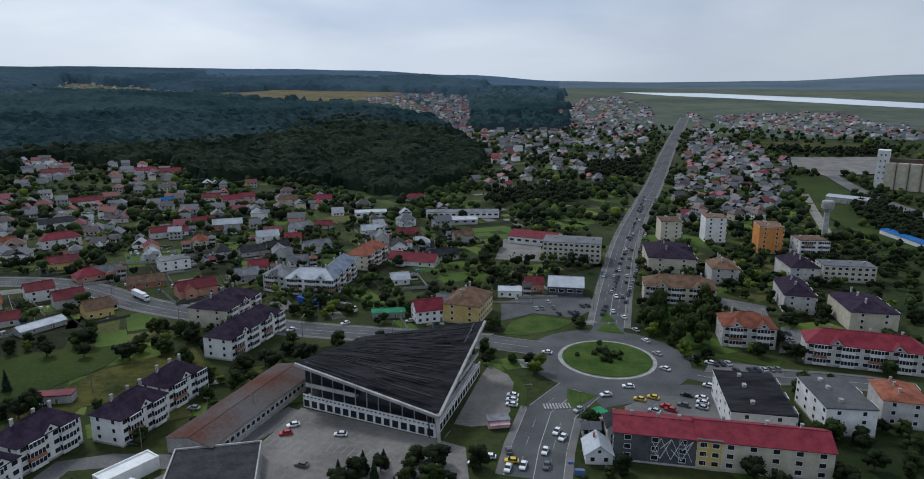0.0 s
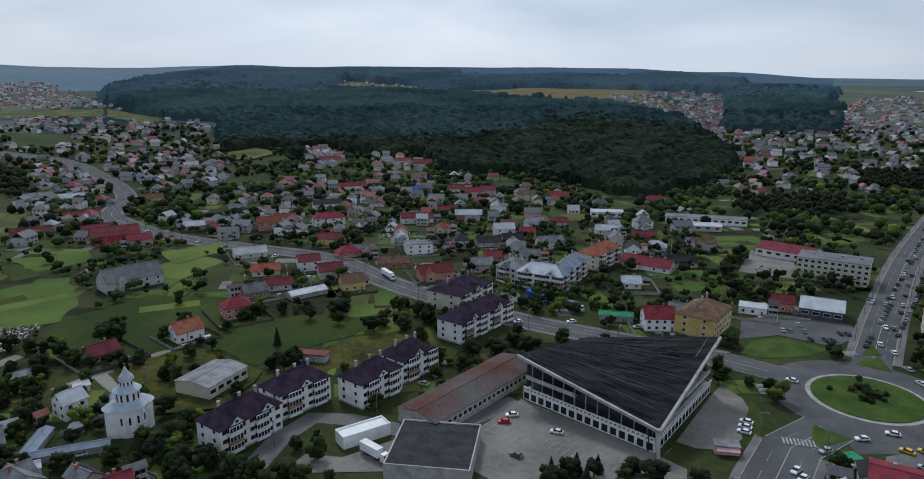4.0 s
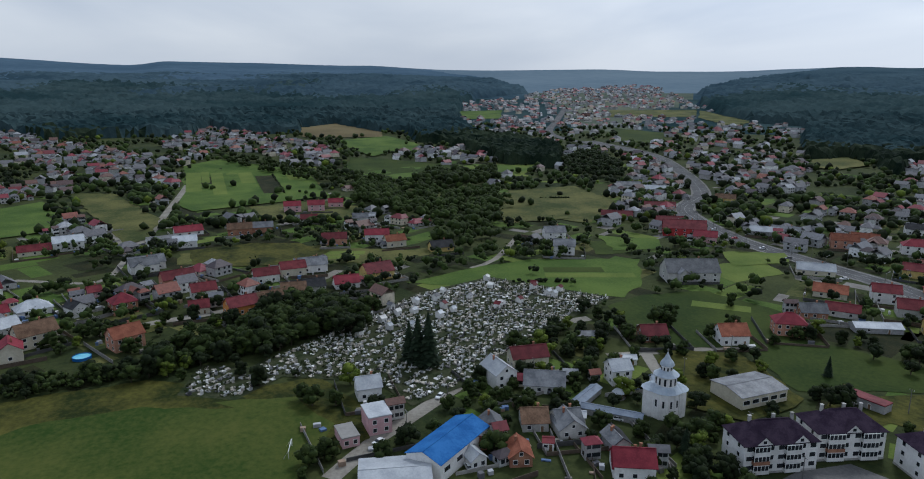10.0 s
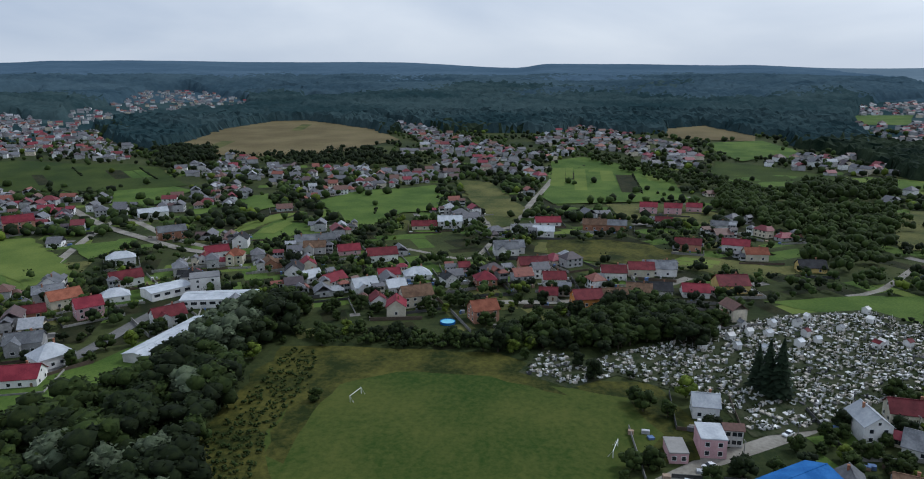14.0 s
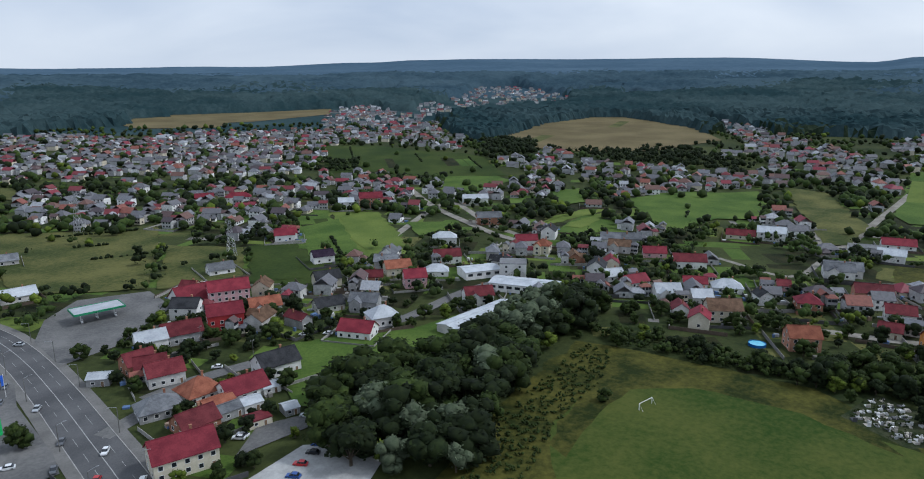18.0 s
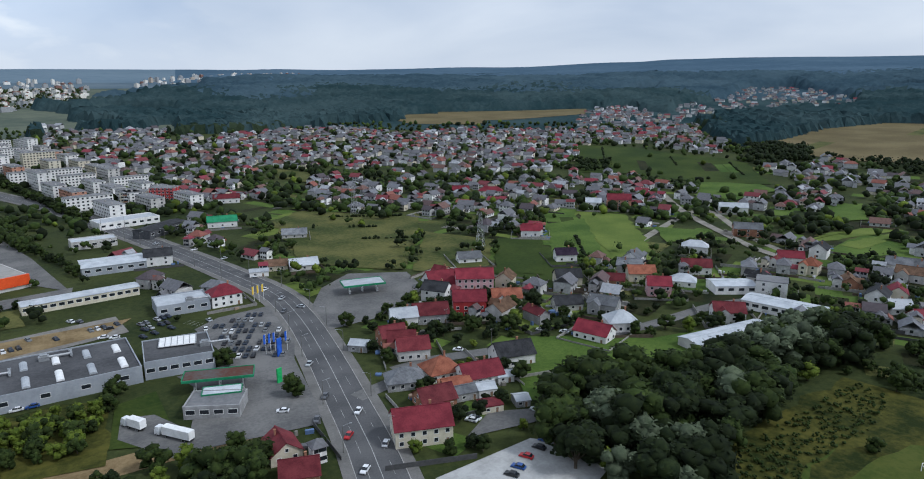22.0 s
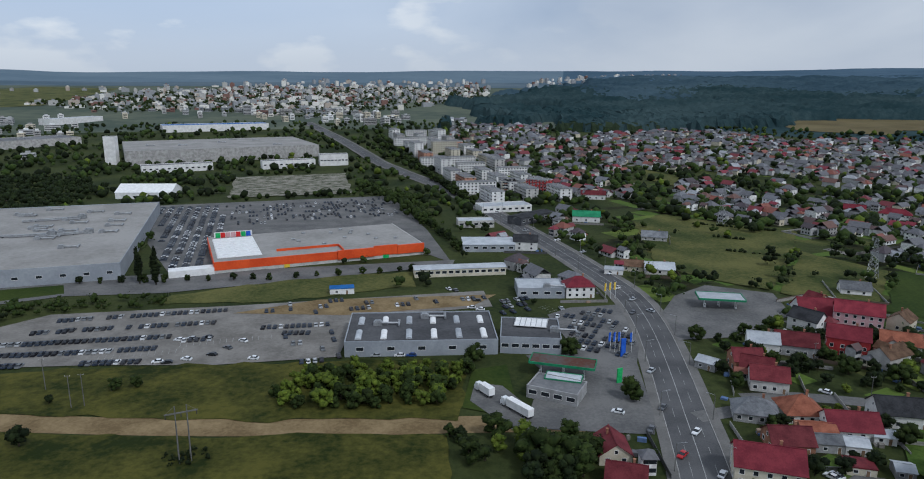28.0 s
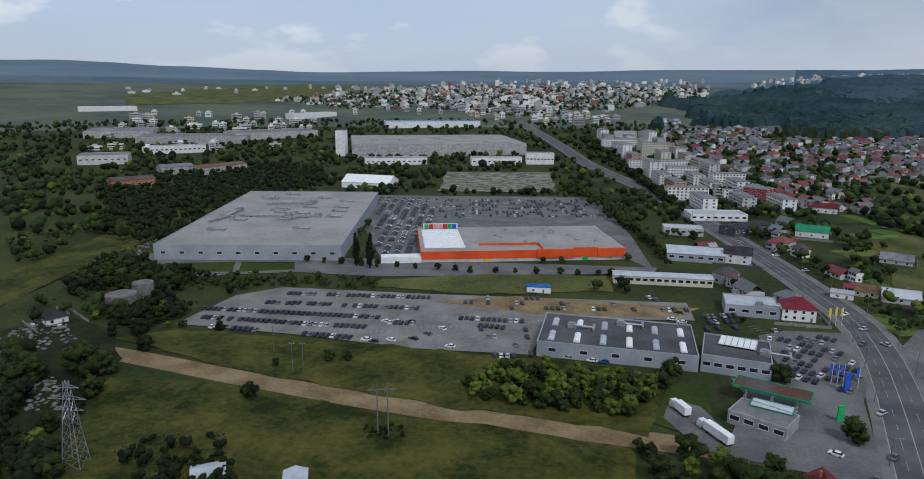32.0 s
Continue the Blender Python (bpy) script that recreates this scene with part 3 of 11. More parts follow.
def build_ground():
    rings = [0, 60, 120, 180, 240, 320, 420, 540, 700, 760, 850, 1000, 1250, 1500, 1800, 2100, 2400, 2700, 3000, 3250, 3500, 3700, 3900, 4050, 4200, 4320, 4400, 4450, 4520, 4600]
    n = 360
    vs, fs = [(0, 0, 0)], []
    for r in rings[1:]:
        for i in range(n):
            a = 2 * math.pi * i / n
            x, y = r * math.cos(a), r * math.sin(a)
            vs.append((x, y, height(x, y)))
    for i in range(n):
        fs.append((0, 1 + i, 1 + (i + 1) % n))
    for k in range(len(rings) - 2):
        for i in range(n):
            j = (i + 1) % n
            fs.append((1 + k * n + i, 1 + (k + 1) * n + i, 1 + (k + 1) * n + j, 1 + k * n + j))
    me = bpy.data.meshes.new("ground")
    me.from_pydata(vs, [], fs)
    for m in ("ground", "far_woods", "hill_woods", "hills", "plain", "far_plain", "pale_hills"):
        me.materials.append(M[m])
    # outer rings take the materials that have haze painted into their colour
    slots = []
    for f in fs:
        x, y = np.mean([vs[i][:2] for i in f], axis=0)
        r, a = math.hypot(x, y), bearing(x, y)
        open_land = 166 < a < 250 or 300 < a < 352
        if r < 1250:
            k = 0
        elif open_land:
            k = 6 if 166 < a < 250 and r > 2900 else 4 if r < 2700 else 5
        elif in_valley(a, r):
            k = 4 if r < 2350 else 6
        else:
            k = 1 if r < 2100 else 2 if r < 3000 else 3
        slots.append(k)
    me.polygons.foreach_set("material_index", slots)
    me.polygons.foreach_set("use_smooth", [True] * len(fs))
    return tagged(new("ground", me), "rough green valley floor rising to wooded, haze-tinted hills", "ground", kind="structure")


build_ground()
LAYER = {"z": 0.03}


FIELDS = []


def ragged(ring):
    """The ring with an uneven, natural edge."""
    out = []
    n = len(ring)
    for i in range(n):
        (x0, y0), (x1, y1) = ring[i], ring[(i + 1) % n]
        ln = math.hypot(x1 - x0, y1 - y0)
        k = max(1, min(14, int(ln / 7)))
        amp = min(2.6, ln * 0.05)
        for j in range(k):
            x, y = x0 + (x1 - x0) * j / k, y0 + (y1 - y0) * j / k
            q = amp * noise.noise((x / 11, y / 11, 3)) * 1.6
            out.append((x - (y1 - y0) / ln * q, y + (x1 - x0) / ln * q))
    return out


def cover(name, mat, ring, label, z=None, mark=1, category="field"):
    """A flat piece of ground cover (field, yard, car park) with an edge of its own, laid on the ground; it is cut fine enough to follow it."""
    LAYER["z"] += 0.004
    lift = LAYER["z"] if z is None else z
    if category in ("field", "meadow", "pasture", "fields", "grassland", "waste ground", "football field"):
        if category in ("field", "meadow", "pasture", "fields") and name not in ("weedy_margin", "valley_fields"):
            FIELDS.append((ring, mat))
            if mark == 1 and mat != "stubble":
                mark = 5
        ring = ragged(ring)
    bm = bmesh.new()
    bm.faces.new([bm.verts.new((x, y, 0)) for x, y in ring])
    bm.normal_update()
    if max(math.hypot(x, y) for x, y in ring) > FLAT - 30:
        bmesh.ops.triangulate(bm, faces=bm.faces[:])
        for _ in range(5):
            long = [e for e in bm.edges if e.calc_length() > 60]
            if not long:
                break
            bmesh.ops.subdivide_edges(bm, edges=long, cuts=1)
            bmesh.ops.triangulate(bm, faces=[f for f in bm.faces if len(f.verts) > 3])
        for v in bm.verts:
            v.co.z = height(v.co.x, v.co.y) + lift + 0.4
    else:
        for v in bm.verts:
            v.co.z = lift
    for f in bm.faces:
        if f.normal.z < 0:
            f.normal_flip()
    me = bpy.data.meshes.new(name)
    bm.to_mesh(me)
    bm.free()
    me.materials.append(M[mat])
    if mark:
        take(ring, mark)
    return tagged(new(name, me), label, category, kind="structure")


def smooth_line(pts, step=12.0):
    """A flowing line through the given points."""
    out = []
    p = [Vector(q) for q in pts]
    p = [p[0] * 2 - p[1]] + p + [p[-1] * 2 - p[-2]]
    for i in range(1, len(p) - 2):
        a, b, c, d = p[i - 1:i + 3]
        n = max(1, int((c - b).length / step))
        for k in range(n):
            t = k / n
            out.append(0.5 * ((2 * b) + (c - a) * t + (2 * a - 5 * b + 4 * c - d) * t * t + (3 * b - a - 3 * c + d) * t ** 3))
    out.append(p[-2])
    return out


def ribbon(pts, width, z, off=0.0):
    """Left and right edges of a strip along a line, on the ground."""
    vs, fs = [], []
    for i, q in enumerate(pts):
        w = (pts[min(i + 1, len(pts) - 1)] - pts[max(i - 1, 0)]).normalized()
        side = Vector((-w.y, w.x))
        for k in (off + width / 2, off - width / 2):
            e = q + side * k
            vs.append((e.x, e.y, height(e.x, e.y) + z + (0.4 if e.length > FLAT - 40 else 0)))
        if i:
            fs.append((2 * i - 2, 2 * i - 1, 2 * i + 1, 2 * i))
    return vs, fs


RING = Vector((60.1, 258.4))


def road(name, pts, width, label, mat="asphalt", kerbs=False, lines=0, walk_w=0.0, z=None, lamps=0):
    """A road along a flowing line; kerbs and pavements as real steps; lines: number of lanes."""
    LAYER["z"] += 0.004
    lift = LAYER["z"] if z is None else z
    line = smooth_line([Vector(p) for p in pts])
    vs, fs = ribbon(line, width, lift)
    ob = solo(name, Shape().add(vs, [f[::-1] for f in fs]), mat, label, "road", kind="structure")
    for a, b in zip(line[:-1], line[1:]):
        w = (b - a).normalized() * 1.5
        s = Vector((-w.y, w.x)).normalized() * (width / 2 + walk_w + 1.5)
        take([tuple(a - w + s), tuple(b + w + s), tuple(b + w - s), tuple(a - w - s)], 2)
    if walk_w:
        for side in (1, -1):
            sh = Shape()
            v0, f0 = ribbon(line, walk_w, lift + 0.12, side * (width / 2 + walk_w / 2 + 0.1))
            sh.add(v0, [f[::-1] for f in f0 if min((Vector(v0[i][:2]) - RING).length for i in f) > 34.5])
            if not sh.f:
                continue
            solo("pavement", sh, "pavement", "pale paved footway beside the road", "pavement", kind="structure")
    if kerbs:
        for side in (1, -1):
            sh = Shape()
            off = side * (width / 2)
            for a, b in zip(line[:-1], line[1:]):
                w = (b - a).normalized()
                s = Vector((-w.y, w.x)) * off
                m = (a + b) / 2 + s
                if (m - RING).length < 36:
                    continue
                sh.box(m.x, m.y, height(m.x, m.y), (b - a).length, 0.25, lift + 0.14, math.degrees(math.atan2(w.y, w.x)))
            solo("kerb", sh, "kerb", "pale stone kerb along the road", "kerb", kind="structure")
    if lines:
        sh = Shape()
        walked = 0.0
        for a, b in zip(line[:-1], line[1:]):
            w = (b - a).normalized()
            s = Vector((-w.y, w.x))
            run = (b - a).length
            for k in range(1, lines):
                off = (k - lines / 2) * width / lines
                centre = abs(off) < 0.1
                t = 0.0
                while t < run:
                    seg = min(run - t, 6.0)
                    if centre or int((walked + t) / 6) % 2 == 0:
                        m = a + w * (t + seg / 2) + s * off
                        if (m - RING).length < 36:
                            t += 6.0
                            continue
                        sh.box(m.x, m.y, height(m.x, m.y) + lift + (0.4 if m.length > FLAT - 40 else 0), seg, 0.26 if centre else 0.12, 0.012, math.degrees(math.atan2(w.y, w.x)))
                    t += 6.0
            walked += run
        if lamps:
            run = 0.0
            for a, b in zip(line[:-1], line[1:]):
                if a.length < 620 and int(run / lamps) != int((run + (b - a).length) / lamps):
                    w = (b - a).normalized()
                    for side in (1, -1):
                        q = a + Vector((-w.y, w.x)) * side * (width / 2 + 1.2)
                        pole(q.x, q.y, 9.0, 2.2, math.degrees(math.atan2(w.x * side, -w.y * side)) + 180)
                run += (b - a).length
        solo("road_marking", sh, "paint", "white painted lane lines on the asphalt", "road marking", kind="structure")
    return line


# ---- windows and houses ----
def window_mesh(w, h):
    """A framed window whose face looks along -y: a raised frame, deeper at the sill, and a pane set back within it."""
    o, i, z0 = w / 2 + 0.08, w / 2 - 0.04, -0.1
    vs = [(-o, -0.10, z0), (o, -0.10, z0), (o, -0.07, h + 0.08), (-o, -0.07, h + 0.08)]
    vs += [(-i, -0.08, 0.05), (i, -0.08, 0.05), (i, -0.07, h - 0.05), (-i, -0.07, h - 0.05)]
    vs += [(-i, -0.02, 0.05), (i, -0.02, 0.05), (i, -0.02, h - 0.05), (-i, -0.02, h - 0.05)]
    vs += [(-o, 0.02, z0), (o, 0.02, z0), (o, 0.02, h + 0.08), (-o, 0.02, h + 0.08)]
    s = Shape()
    fs = []
    for k in range(4):
        j = (k + 1) % 4
        fs += [(k, j, 4 + j, 4 + k), (4 + k, 4 + j, 8 + j, 8 + k), (12 + k, 12 + j, j, k)]
    s.add(vs, fs)
    s.f.append([8, 9, 10, 11])
    s.s.append(1)
    return s.mesh("window", "frame", "glass")


WIN = {}
HOMES = []


def win(w, h):
    key = (round(w, 1), round(h, 1))
    if key not in WIN:
        WIN[key] = window_mesh(*key)
    return WIN[key]


def put_window(parent, x, y, z, turn, w=1.3, h=1.4, name="window"):
    ob = part(name, win(w, h), None, parent)
    ob.matrix_local = pose(x, y, z, 0, 0, turn)
    return ob


def roof_shape(w, d, z, rise, kind, over=0.5, thick=0.18):
    """Gable, hip, half or flat roof over a w by d plan, ridge along x."""
    s = Shape()
    a, b = w / 2 + over, d / 2 + over
    if kind == "flat":
        return s.box(0, 0, z, w + 0.3, d + 0.3, 0.35).box(0, 0, z + 0.35, w - 0.4, d - 0.4, 0.02)
    inset = 0.0 if kind == "gable" else min(a * 0.95, b) if kind == "hip" else min(a, b) * 0.45
    drop = rise * over / (d / 2)
    lo, hi = z - drop, z + rise
    top = [(-a, -b, lo + thick), (a, -b, lo + thick), (a, b, lo + thick), (-a, b, lo + thick), (-a + inset, 0, hi + thick), (a - inset, 0, hi + thick)]
    low = [(x, y, q - thick) for x, y, q in top]
    s.add(top + low, ((0, 1, 5, 4), (2, 3, 4, 5), (1, 2, 5), (3, 0, 4), (7, 6, 10, 11), (9, 8, 11, 10), (0, 6, 7, 1), (1, 7, 8, 2), (2, 8, 9, 3), (3, 9, 6, 0)) if inset else
          ((0, 1, 5, 4), (2, 3, 4, 5), (7, 6, 10, 11), (9, 8, 11, 10), (0, 6, 7, 1), (2, 8, 9, 3), (1, 7, 11, 5), (5, 11, 8, 2), (3, 9, 10, 4), (4, 10, 6, 0)))
    # ridge cap
    s.box(0, 0, hi + thick - 0.05, max(0.4, 2 * (a - inset)), 0.35, 0.14)
    return s


ROOF_WORDS = {"r_felt": "dark felt", "r_slate": "pale blue-grey", "r_red": "bright red metal", "r_maroon": "maroon metal-tile", "r_orange": "orange tiled", "r_brown": "old brown tiled", "r_grey": "grey sheet-metal", "r_light": "pale zinc", "r_dark": "charcoal", "r_blue": "blue metal", "r_purple": "plum metal-tile", "r_rust": "rusty corrugated", "r_green": "green metal", "r_flat": "flat grey", "r_pale_flat": "flat pale", "r_bitumen": "black bitumen"}
WALL_WORDS = {"white": "white rendered", "offwhite": "weathered white", "cream": "cream rendered", "yellow": "yellow rendered", "orange_wall": "orange rendered", "pink": "pink rendered", "salmon": "salmon rendered", "red_wall": "deep red rendered", "brick": "bare brick", "grey_wall": "grey rendered", "dark_wall": "dark grey", "concrete": "bare concrete", "cladding": "grey clad", "wood": "timber", "orange_clad": "orange clad", "plastic_white": "white"}


def house(x, y, w, d, turn, storeys=1, roof="r_maroon", wall="white", kind="gable", rise=None, wing=0, detail=2, name="house", category="house", eave=None):
    """A family house: walls, roof, chimney, windows on all sides, door. wing: length of a cross gable towards the front (-y side)."""
    eave = eave or 0.5 + 2.8 * storeys
    rise = rise if rise is not None else min(w, d) * (0.36 if kind != "flat" else 0)
    z0 = height(x, y)
    words = f"{'one' if storeys < 1.6 else 'two' if storeys < 2.6 else 'three'}-storey {WALL_WORDS[wall]} house with {ROOF_WORDS[roof]} roof"
    root = thing(name, words, category, pose(x, y, z0, 0, 0, turn))
    take(rect(x, y, w + 3, d + 3, turn), 3)
    HOMES.append((x, y, turn))
    if d > w * 1.12 and not wing:
        root.matrix_world = pose(x, y, z0, 0, 0, turn + 90)
        w, d = d, w
    s = Shape()
    s.box(0, 0, -0.3, w, d, eave + 0.3)
    if kind == "gable":
        for sx in (-w / 2, w / 2 - 0.25):
            s.add([(sx, -d / 2, eave), (sx, d / 2, eave), (sx, 0, eave + rise), (sx + 0.25, -d / 2, eave), (sx + 0.25, d / 2, eave), (sx + 0.25, 0, eave + rise)], ((0, 2, 1), (3, 4, 5), (0, 3, 5, 2), (1, 2, 5, 4)))
    if wing:
        ww = min(w * 0.45, 5.5)
        s.box(-w * 0.22, -d / 2 - wing / 2, -0.3, ww, wing, eave + 0.3)
        wr = ww * 0.40
        yy = -d / 2 - wing
        s.add([(-w * 0.22 - ww / 2, yy, eave), (-w * 0.22 + ww / 2, yy, eave), (-w * 0.22, yy, eave + wr), (-w * 0.22 - ww / 2, yy + 0.25, eave), (-w * 0.22 + ww / 2, yy + 0.25, eave), (-w * 0.22, yy + 0.25, eave + wr)], ((0, 1, 2), (4, 3, 5), (0, 2, 5, 3), (1, 4, 5, 2)))
    part("wall", s, wall, root)
    part("roof", roof_shape(w, d, eave, rise, kind), roof, root)
    if wing:
        ww = min(w * 0.45, 5.5)
        wr = ww * 0.40
        cx, o = -w * 0.22, 0.4
        y0, y1 = -d / 2 - wing - 0.4, 0.0
        hi = eave + wr
        lo = eave - wr * o / (ww / 2)
        vs = [(cx - ww / 2 - o, y0, lo), (cx, y0, hi), (cx + ww / 2 + o, y0, lo), (cx - ww / 2 - o, y1, lo), (cx, y1, hi), (cx + ww / 2 + o, y1, lo)]
        vs += [(a, b, q + 0.16) for a, b, q in vs]
        part("porch_roof", Shape().add(vs, ((6, 7, 10, 9), (7, 8, 11, 10), (1, 0, 3, 4), (2, 1, 4, 5), (0, 1, 7, 6), (1, 2, 8, 7), (0, 6, 9, 3), (2, 5, 11, 8))), roof, root)
    if kind != "flat":
        c = Shape().box(w * 0.18, d * 0.12, eave + rise * 0.35, 0.7, 0.55, rise * 0.65 + 0.9).box(w * 0.18, d * 0.12, eave + rise + 0.9, 0.9, 0.75, 0.15)
        part("chimney", c, "brick", root)
    if detail:
        levels = max(1, int(storeys + 0.3))
        nx = max(2, int(w / (3.2 if detail > 1 else 5.5)))
        for lv in range(levels):
            zz = 1.0 + 2.8 * lv
            for i in range(nx):
                px = (i + 0.5) * w / nx - w / 2
                if not (wing and px < 0.02 * w):
                    if lv == 0 and i == nx - 1 and detail > 1:
                        ob = part("door", DOOR, None, root)
                        ob.matrix_local = pose(px, -d / 2, 0, 0, 0, 0)
                        knob = part("handle", KNOB, None, ob)
                        knob.matrix_local = pose(0.36, -0.1, 1.0)
                    else:
                        put_window(root, px, -d / 2, zz, 0)
                if detail > 2:
                    put_window(root, px, d / 2, zz, 180)
            for sy in ((-d / 4, d / 4) if detail > 1 else (0,)):
                put_window(root, w / 2, sy, zz, 90)
                put_window(root, -w / 2, sy, zz, -90)
            if wing:
                put_window(root, -w * 0.22, -d / 2 - wing, zz, 0, 1.6, 1.4)
        if kind == "gable" and detail > 1 and rise > 2.2:
            put_window(root, w / 2, 0, eave + 0.4, 90, 1.0, 1.1)
            put_window(root, -w / 2, 0, eave + 0.4, -90, 1.0, 1.1)
    return root


KNOB = Shape().rod((0, 0, 0), (0.12, -0.03, 0), 0.025, 5).mesh("handle", "metal")
DOOR = Shape().box(0, -0.03, 0, 0.95, 0.08, 2.05, slot=1).box(-0.53, -0.04, 0, 0.1, 0.12, 2.1).box(0.53, -0.04, 0, 0.1, 0.12, 2.1).box(0, -0.04, 2.05, 1.16, 0.12, 0.1).mesh("door", "frame", "wood")


def shed(x, y, w, d, turn, h=2.6, roof="r_grey", wall="grey_wall", kind="gable", rise=None, label="", name="shed"):
    """A low outbuilding with a door and a window."""
    root = thing(name, label or f"low {WALL_WORDS[wall]} shed with {ROOF_WORDS[roof]} roof", "shed", pose(x, y, height(x, y), 0, 0, turn))
    take(rect(x, y, w + 1, d + 1, turn), 3)
    r = rise if rise is not None else min(w, d) * 0.2
    s = Shape().box(0, 0, -0.2, w, d, h + 0.2)
    if kind == "gable":
        for sx in (-w / 2, w / 2 - 0.2):
            s.add([(sx, -d / 2, h), (sx, d / 2, h), (sx, 0, h + r), (sx + 0.2, -d / 2, h), (sx + 0.2, d / 2, h), (sx + 0.2, 0, h + r)], ((0, 2, 1), (3, 4, 5), (0, 3, 5, 2), (1, 2, 5, 4)))
    part("wall", s, wall, root)
    part("roof", roof_shape(w, d, h, r, kind, 0.3, 0.1), roof, root)
    ob = part("door", DOOR, None, root)
    ob.matrix_local = pose(w * 0.2, -d / 2, 0, 0, 0, 0)
    put_window(root, -w * 0.22, -d / 2, 1.0, 0, 1.2, 1.0)
    return root


# ---- trees ----
def icosphere(sub=1):
    bm = bmesh.new()
    bmesh.ops.create_icosphere(bm, subdivisions=sub, radius=1)
    vs = [tuple(v.co) for v in bm.verts]
    fs = [[v.index for v in f.verts] for f in bm.faces]
    bm.free()
    return vs, fs


ICO1, ICO2 = icosphere(1), icosphere(2)


def blob(s, x, y, z, rx, rz, rng, rough=0.25, ico=ICO1):
    vs = []
    for a, b, c in ico[0]:
        k = 1 + rng.uniform(-rough, rough)
        vs.append((x + a * rx * k, y + b * rx * k, z + c * rz * k))
    s.add(vs, ico[1])


def leaves(s, x, y, z, rx, rz, count, size, rng):
    """Loose clumps of leaf, standing out at odd angles from a lobe of the crown."""
    for _ in range(count):
        a, b = rng.uniform(0, 2 * math.pi), math.asin(rng.uniform(-0.7, 1))
        k = rng.uniform(0.85, 1.18)
        c = Vector((x + math.cos(a) * math.cos(b) * rx * k, y + math.sin(a) * math.cos(b) * rx * k, z + math.sin(b) * rz * k))
        e = Euler((rng.uniform(-0.9, 0.9), rng.uniform(-0.9, 0.9), rng.uniform(0, 6.3))).to_matrix()
        q = size * rng.uniform(0.6, 1.4)
        p = [c + e @ Vector(v) for v in ((-q, -q * 0.5, 0), (q * 0.2, -q * 0.8, q * 0.25), (q, q * 0.3, 0), (-q * 0.1, q * 0.8, -q * 0.2))]
        s.add([tuple(v) for v in p], ((0, 1, 2, 3),))


def broadleaf(seed, slim=1.0, lobes=14, leaf=330):
    """Trunk and crown meshes of a leafy tree one unit high."""
    rng = random.Random(seed)
    t = Shape().rod((0, 0, -0.03), (0.01, 0, 0.34), 0.032, 6, 0.02)
    c = Shape()
    for i in range(lobes):
        a, rr = i * 2.4 + rng.uniform(-0.4, 0.4), (0.0 if i == 0 else rng.uniform(0.12, 0.32)) * slim
        z = rng.uniform(0.22, 0.80) if i else 0.74
        px, py = math.cos(a) * rr, math.sin(a) * rr
        if i:
            t.rod((0, 0, 0.14 + 0.02 * (i % 4)), (px * 0.8, py * 0.8, z * 0.9), 0.013, 4, 0.004)
        q = rng.uniform(0.12, 0.20) * (1 if i else 1.1) * (0.6 + 0.4 * slim)
        blob(c, px, py, z, q, q * rng.uniform(0.8, 1.1), rng, 0.28)
        leaves(c, px, py, z, q, q, leaf // lobes, 0.035, rng)
    return t.mesh("trunk", "bark"), c


def conifer(seed):
    rng = random.Random(seed)
    t = Shape().rod((0, 0, -0.03), (0, 0, 0.95), 0.022, 6, 0.004)
    c = Shape()
    n = 15
    for i in range(n):
        z = 0.10 + 0.86 * i / n
        r = 0.235 * (1 - i / n) ** 0.85 + 0.015
        k = 9
        off = rng.uniform(0, 1)
        for j in range(k):
            a = 2 * math.pi * (j + off) / k
            rr = r * rng.uniform(0.75, 1.15)
            tip = (math.cos(a) * rr, math.sin(a) * rr, z - 0.05 * rng.uniform(0.5, 1.3))
            b, w = (0, 0, z + 0.05), 0.33 * rr
            l1 = (math.cos(a) * rr * 0.55 - math.sin(a) * w, math.sin(a) * rr * 0.55 + math.cos(a) * w, z - 0.03)
            l2 = (math.cos(a) * rr * 0.55 + math.sin(a) * w, math.sin(a) * rr * 0.55 - math.cos(a) * w, z - 0.03)
            c.add([b, l1, tip, l2], ((0, 1, 2, 3),))
        blob(c, 0, 0, z, r * 0.5, 0.05, rng, 0.2)
    return t.mesh("trunk", "bark"), c


def poplar(seed):
    rng = random.Random(seed)
    t = Shape().rod((0, 0, -0.02), (0, 0, 0.8), 0.02, 6, 0.005)
    c = Shape()
    for i in range(12):
        z = 0.12 + 0.80 * i / 11
        q = 0.095 * math.sin(math.pi * (0.16 + 0.78 * i / 11)) + 0.012
        px, py = rng.uniform(-0.02, 0.02), rng.uniform(-0.02, 0.02)
        blob(c, px, py, z, q, 0.07, rng, 0.25)
        leaves(c, px, py, z, q, 0.07, 18, 0.022, rng)
    return t.mesh("trunk", "bark"), c


def soft(me):
    """Shades a crown smoothly, so that its lobes run into one another."""
    me.polygons.foreach_set("use_smooth", [True] * len(me.polygons))
    return me


TREES = {}
for key, mat, makers in (("dark", "leaf_dark", 4), ("mid", "leaf_mid", 5), ("bright", "leaf_bright", 3), ("pale", "leaf_pale", 2)):
    TREES[key] = []
    for i in range(makers):
        trunk, crown = broadleaf(len(key) * 17 + i * 5, 0.8 + 0.13 * i)
        TREES[key].append((trunk, soft(crown.mesh("crown", mat))))
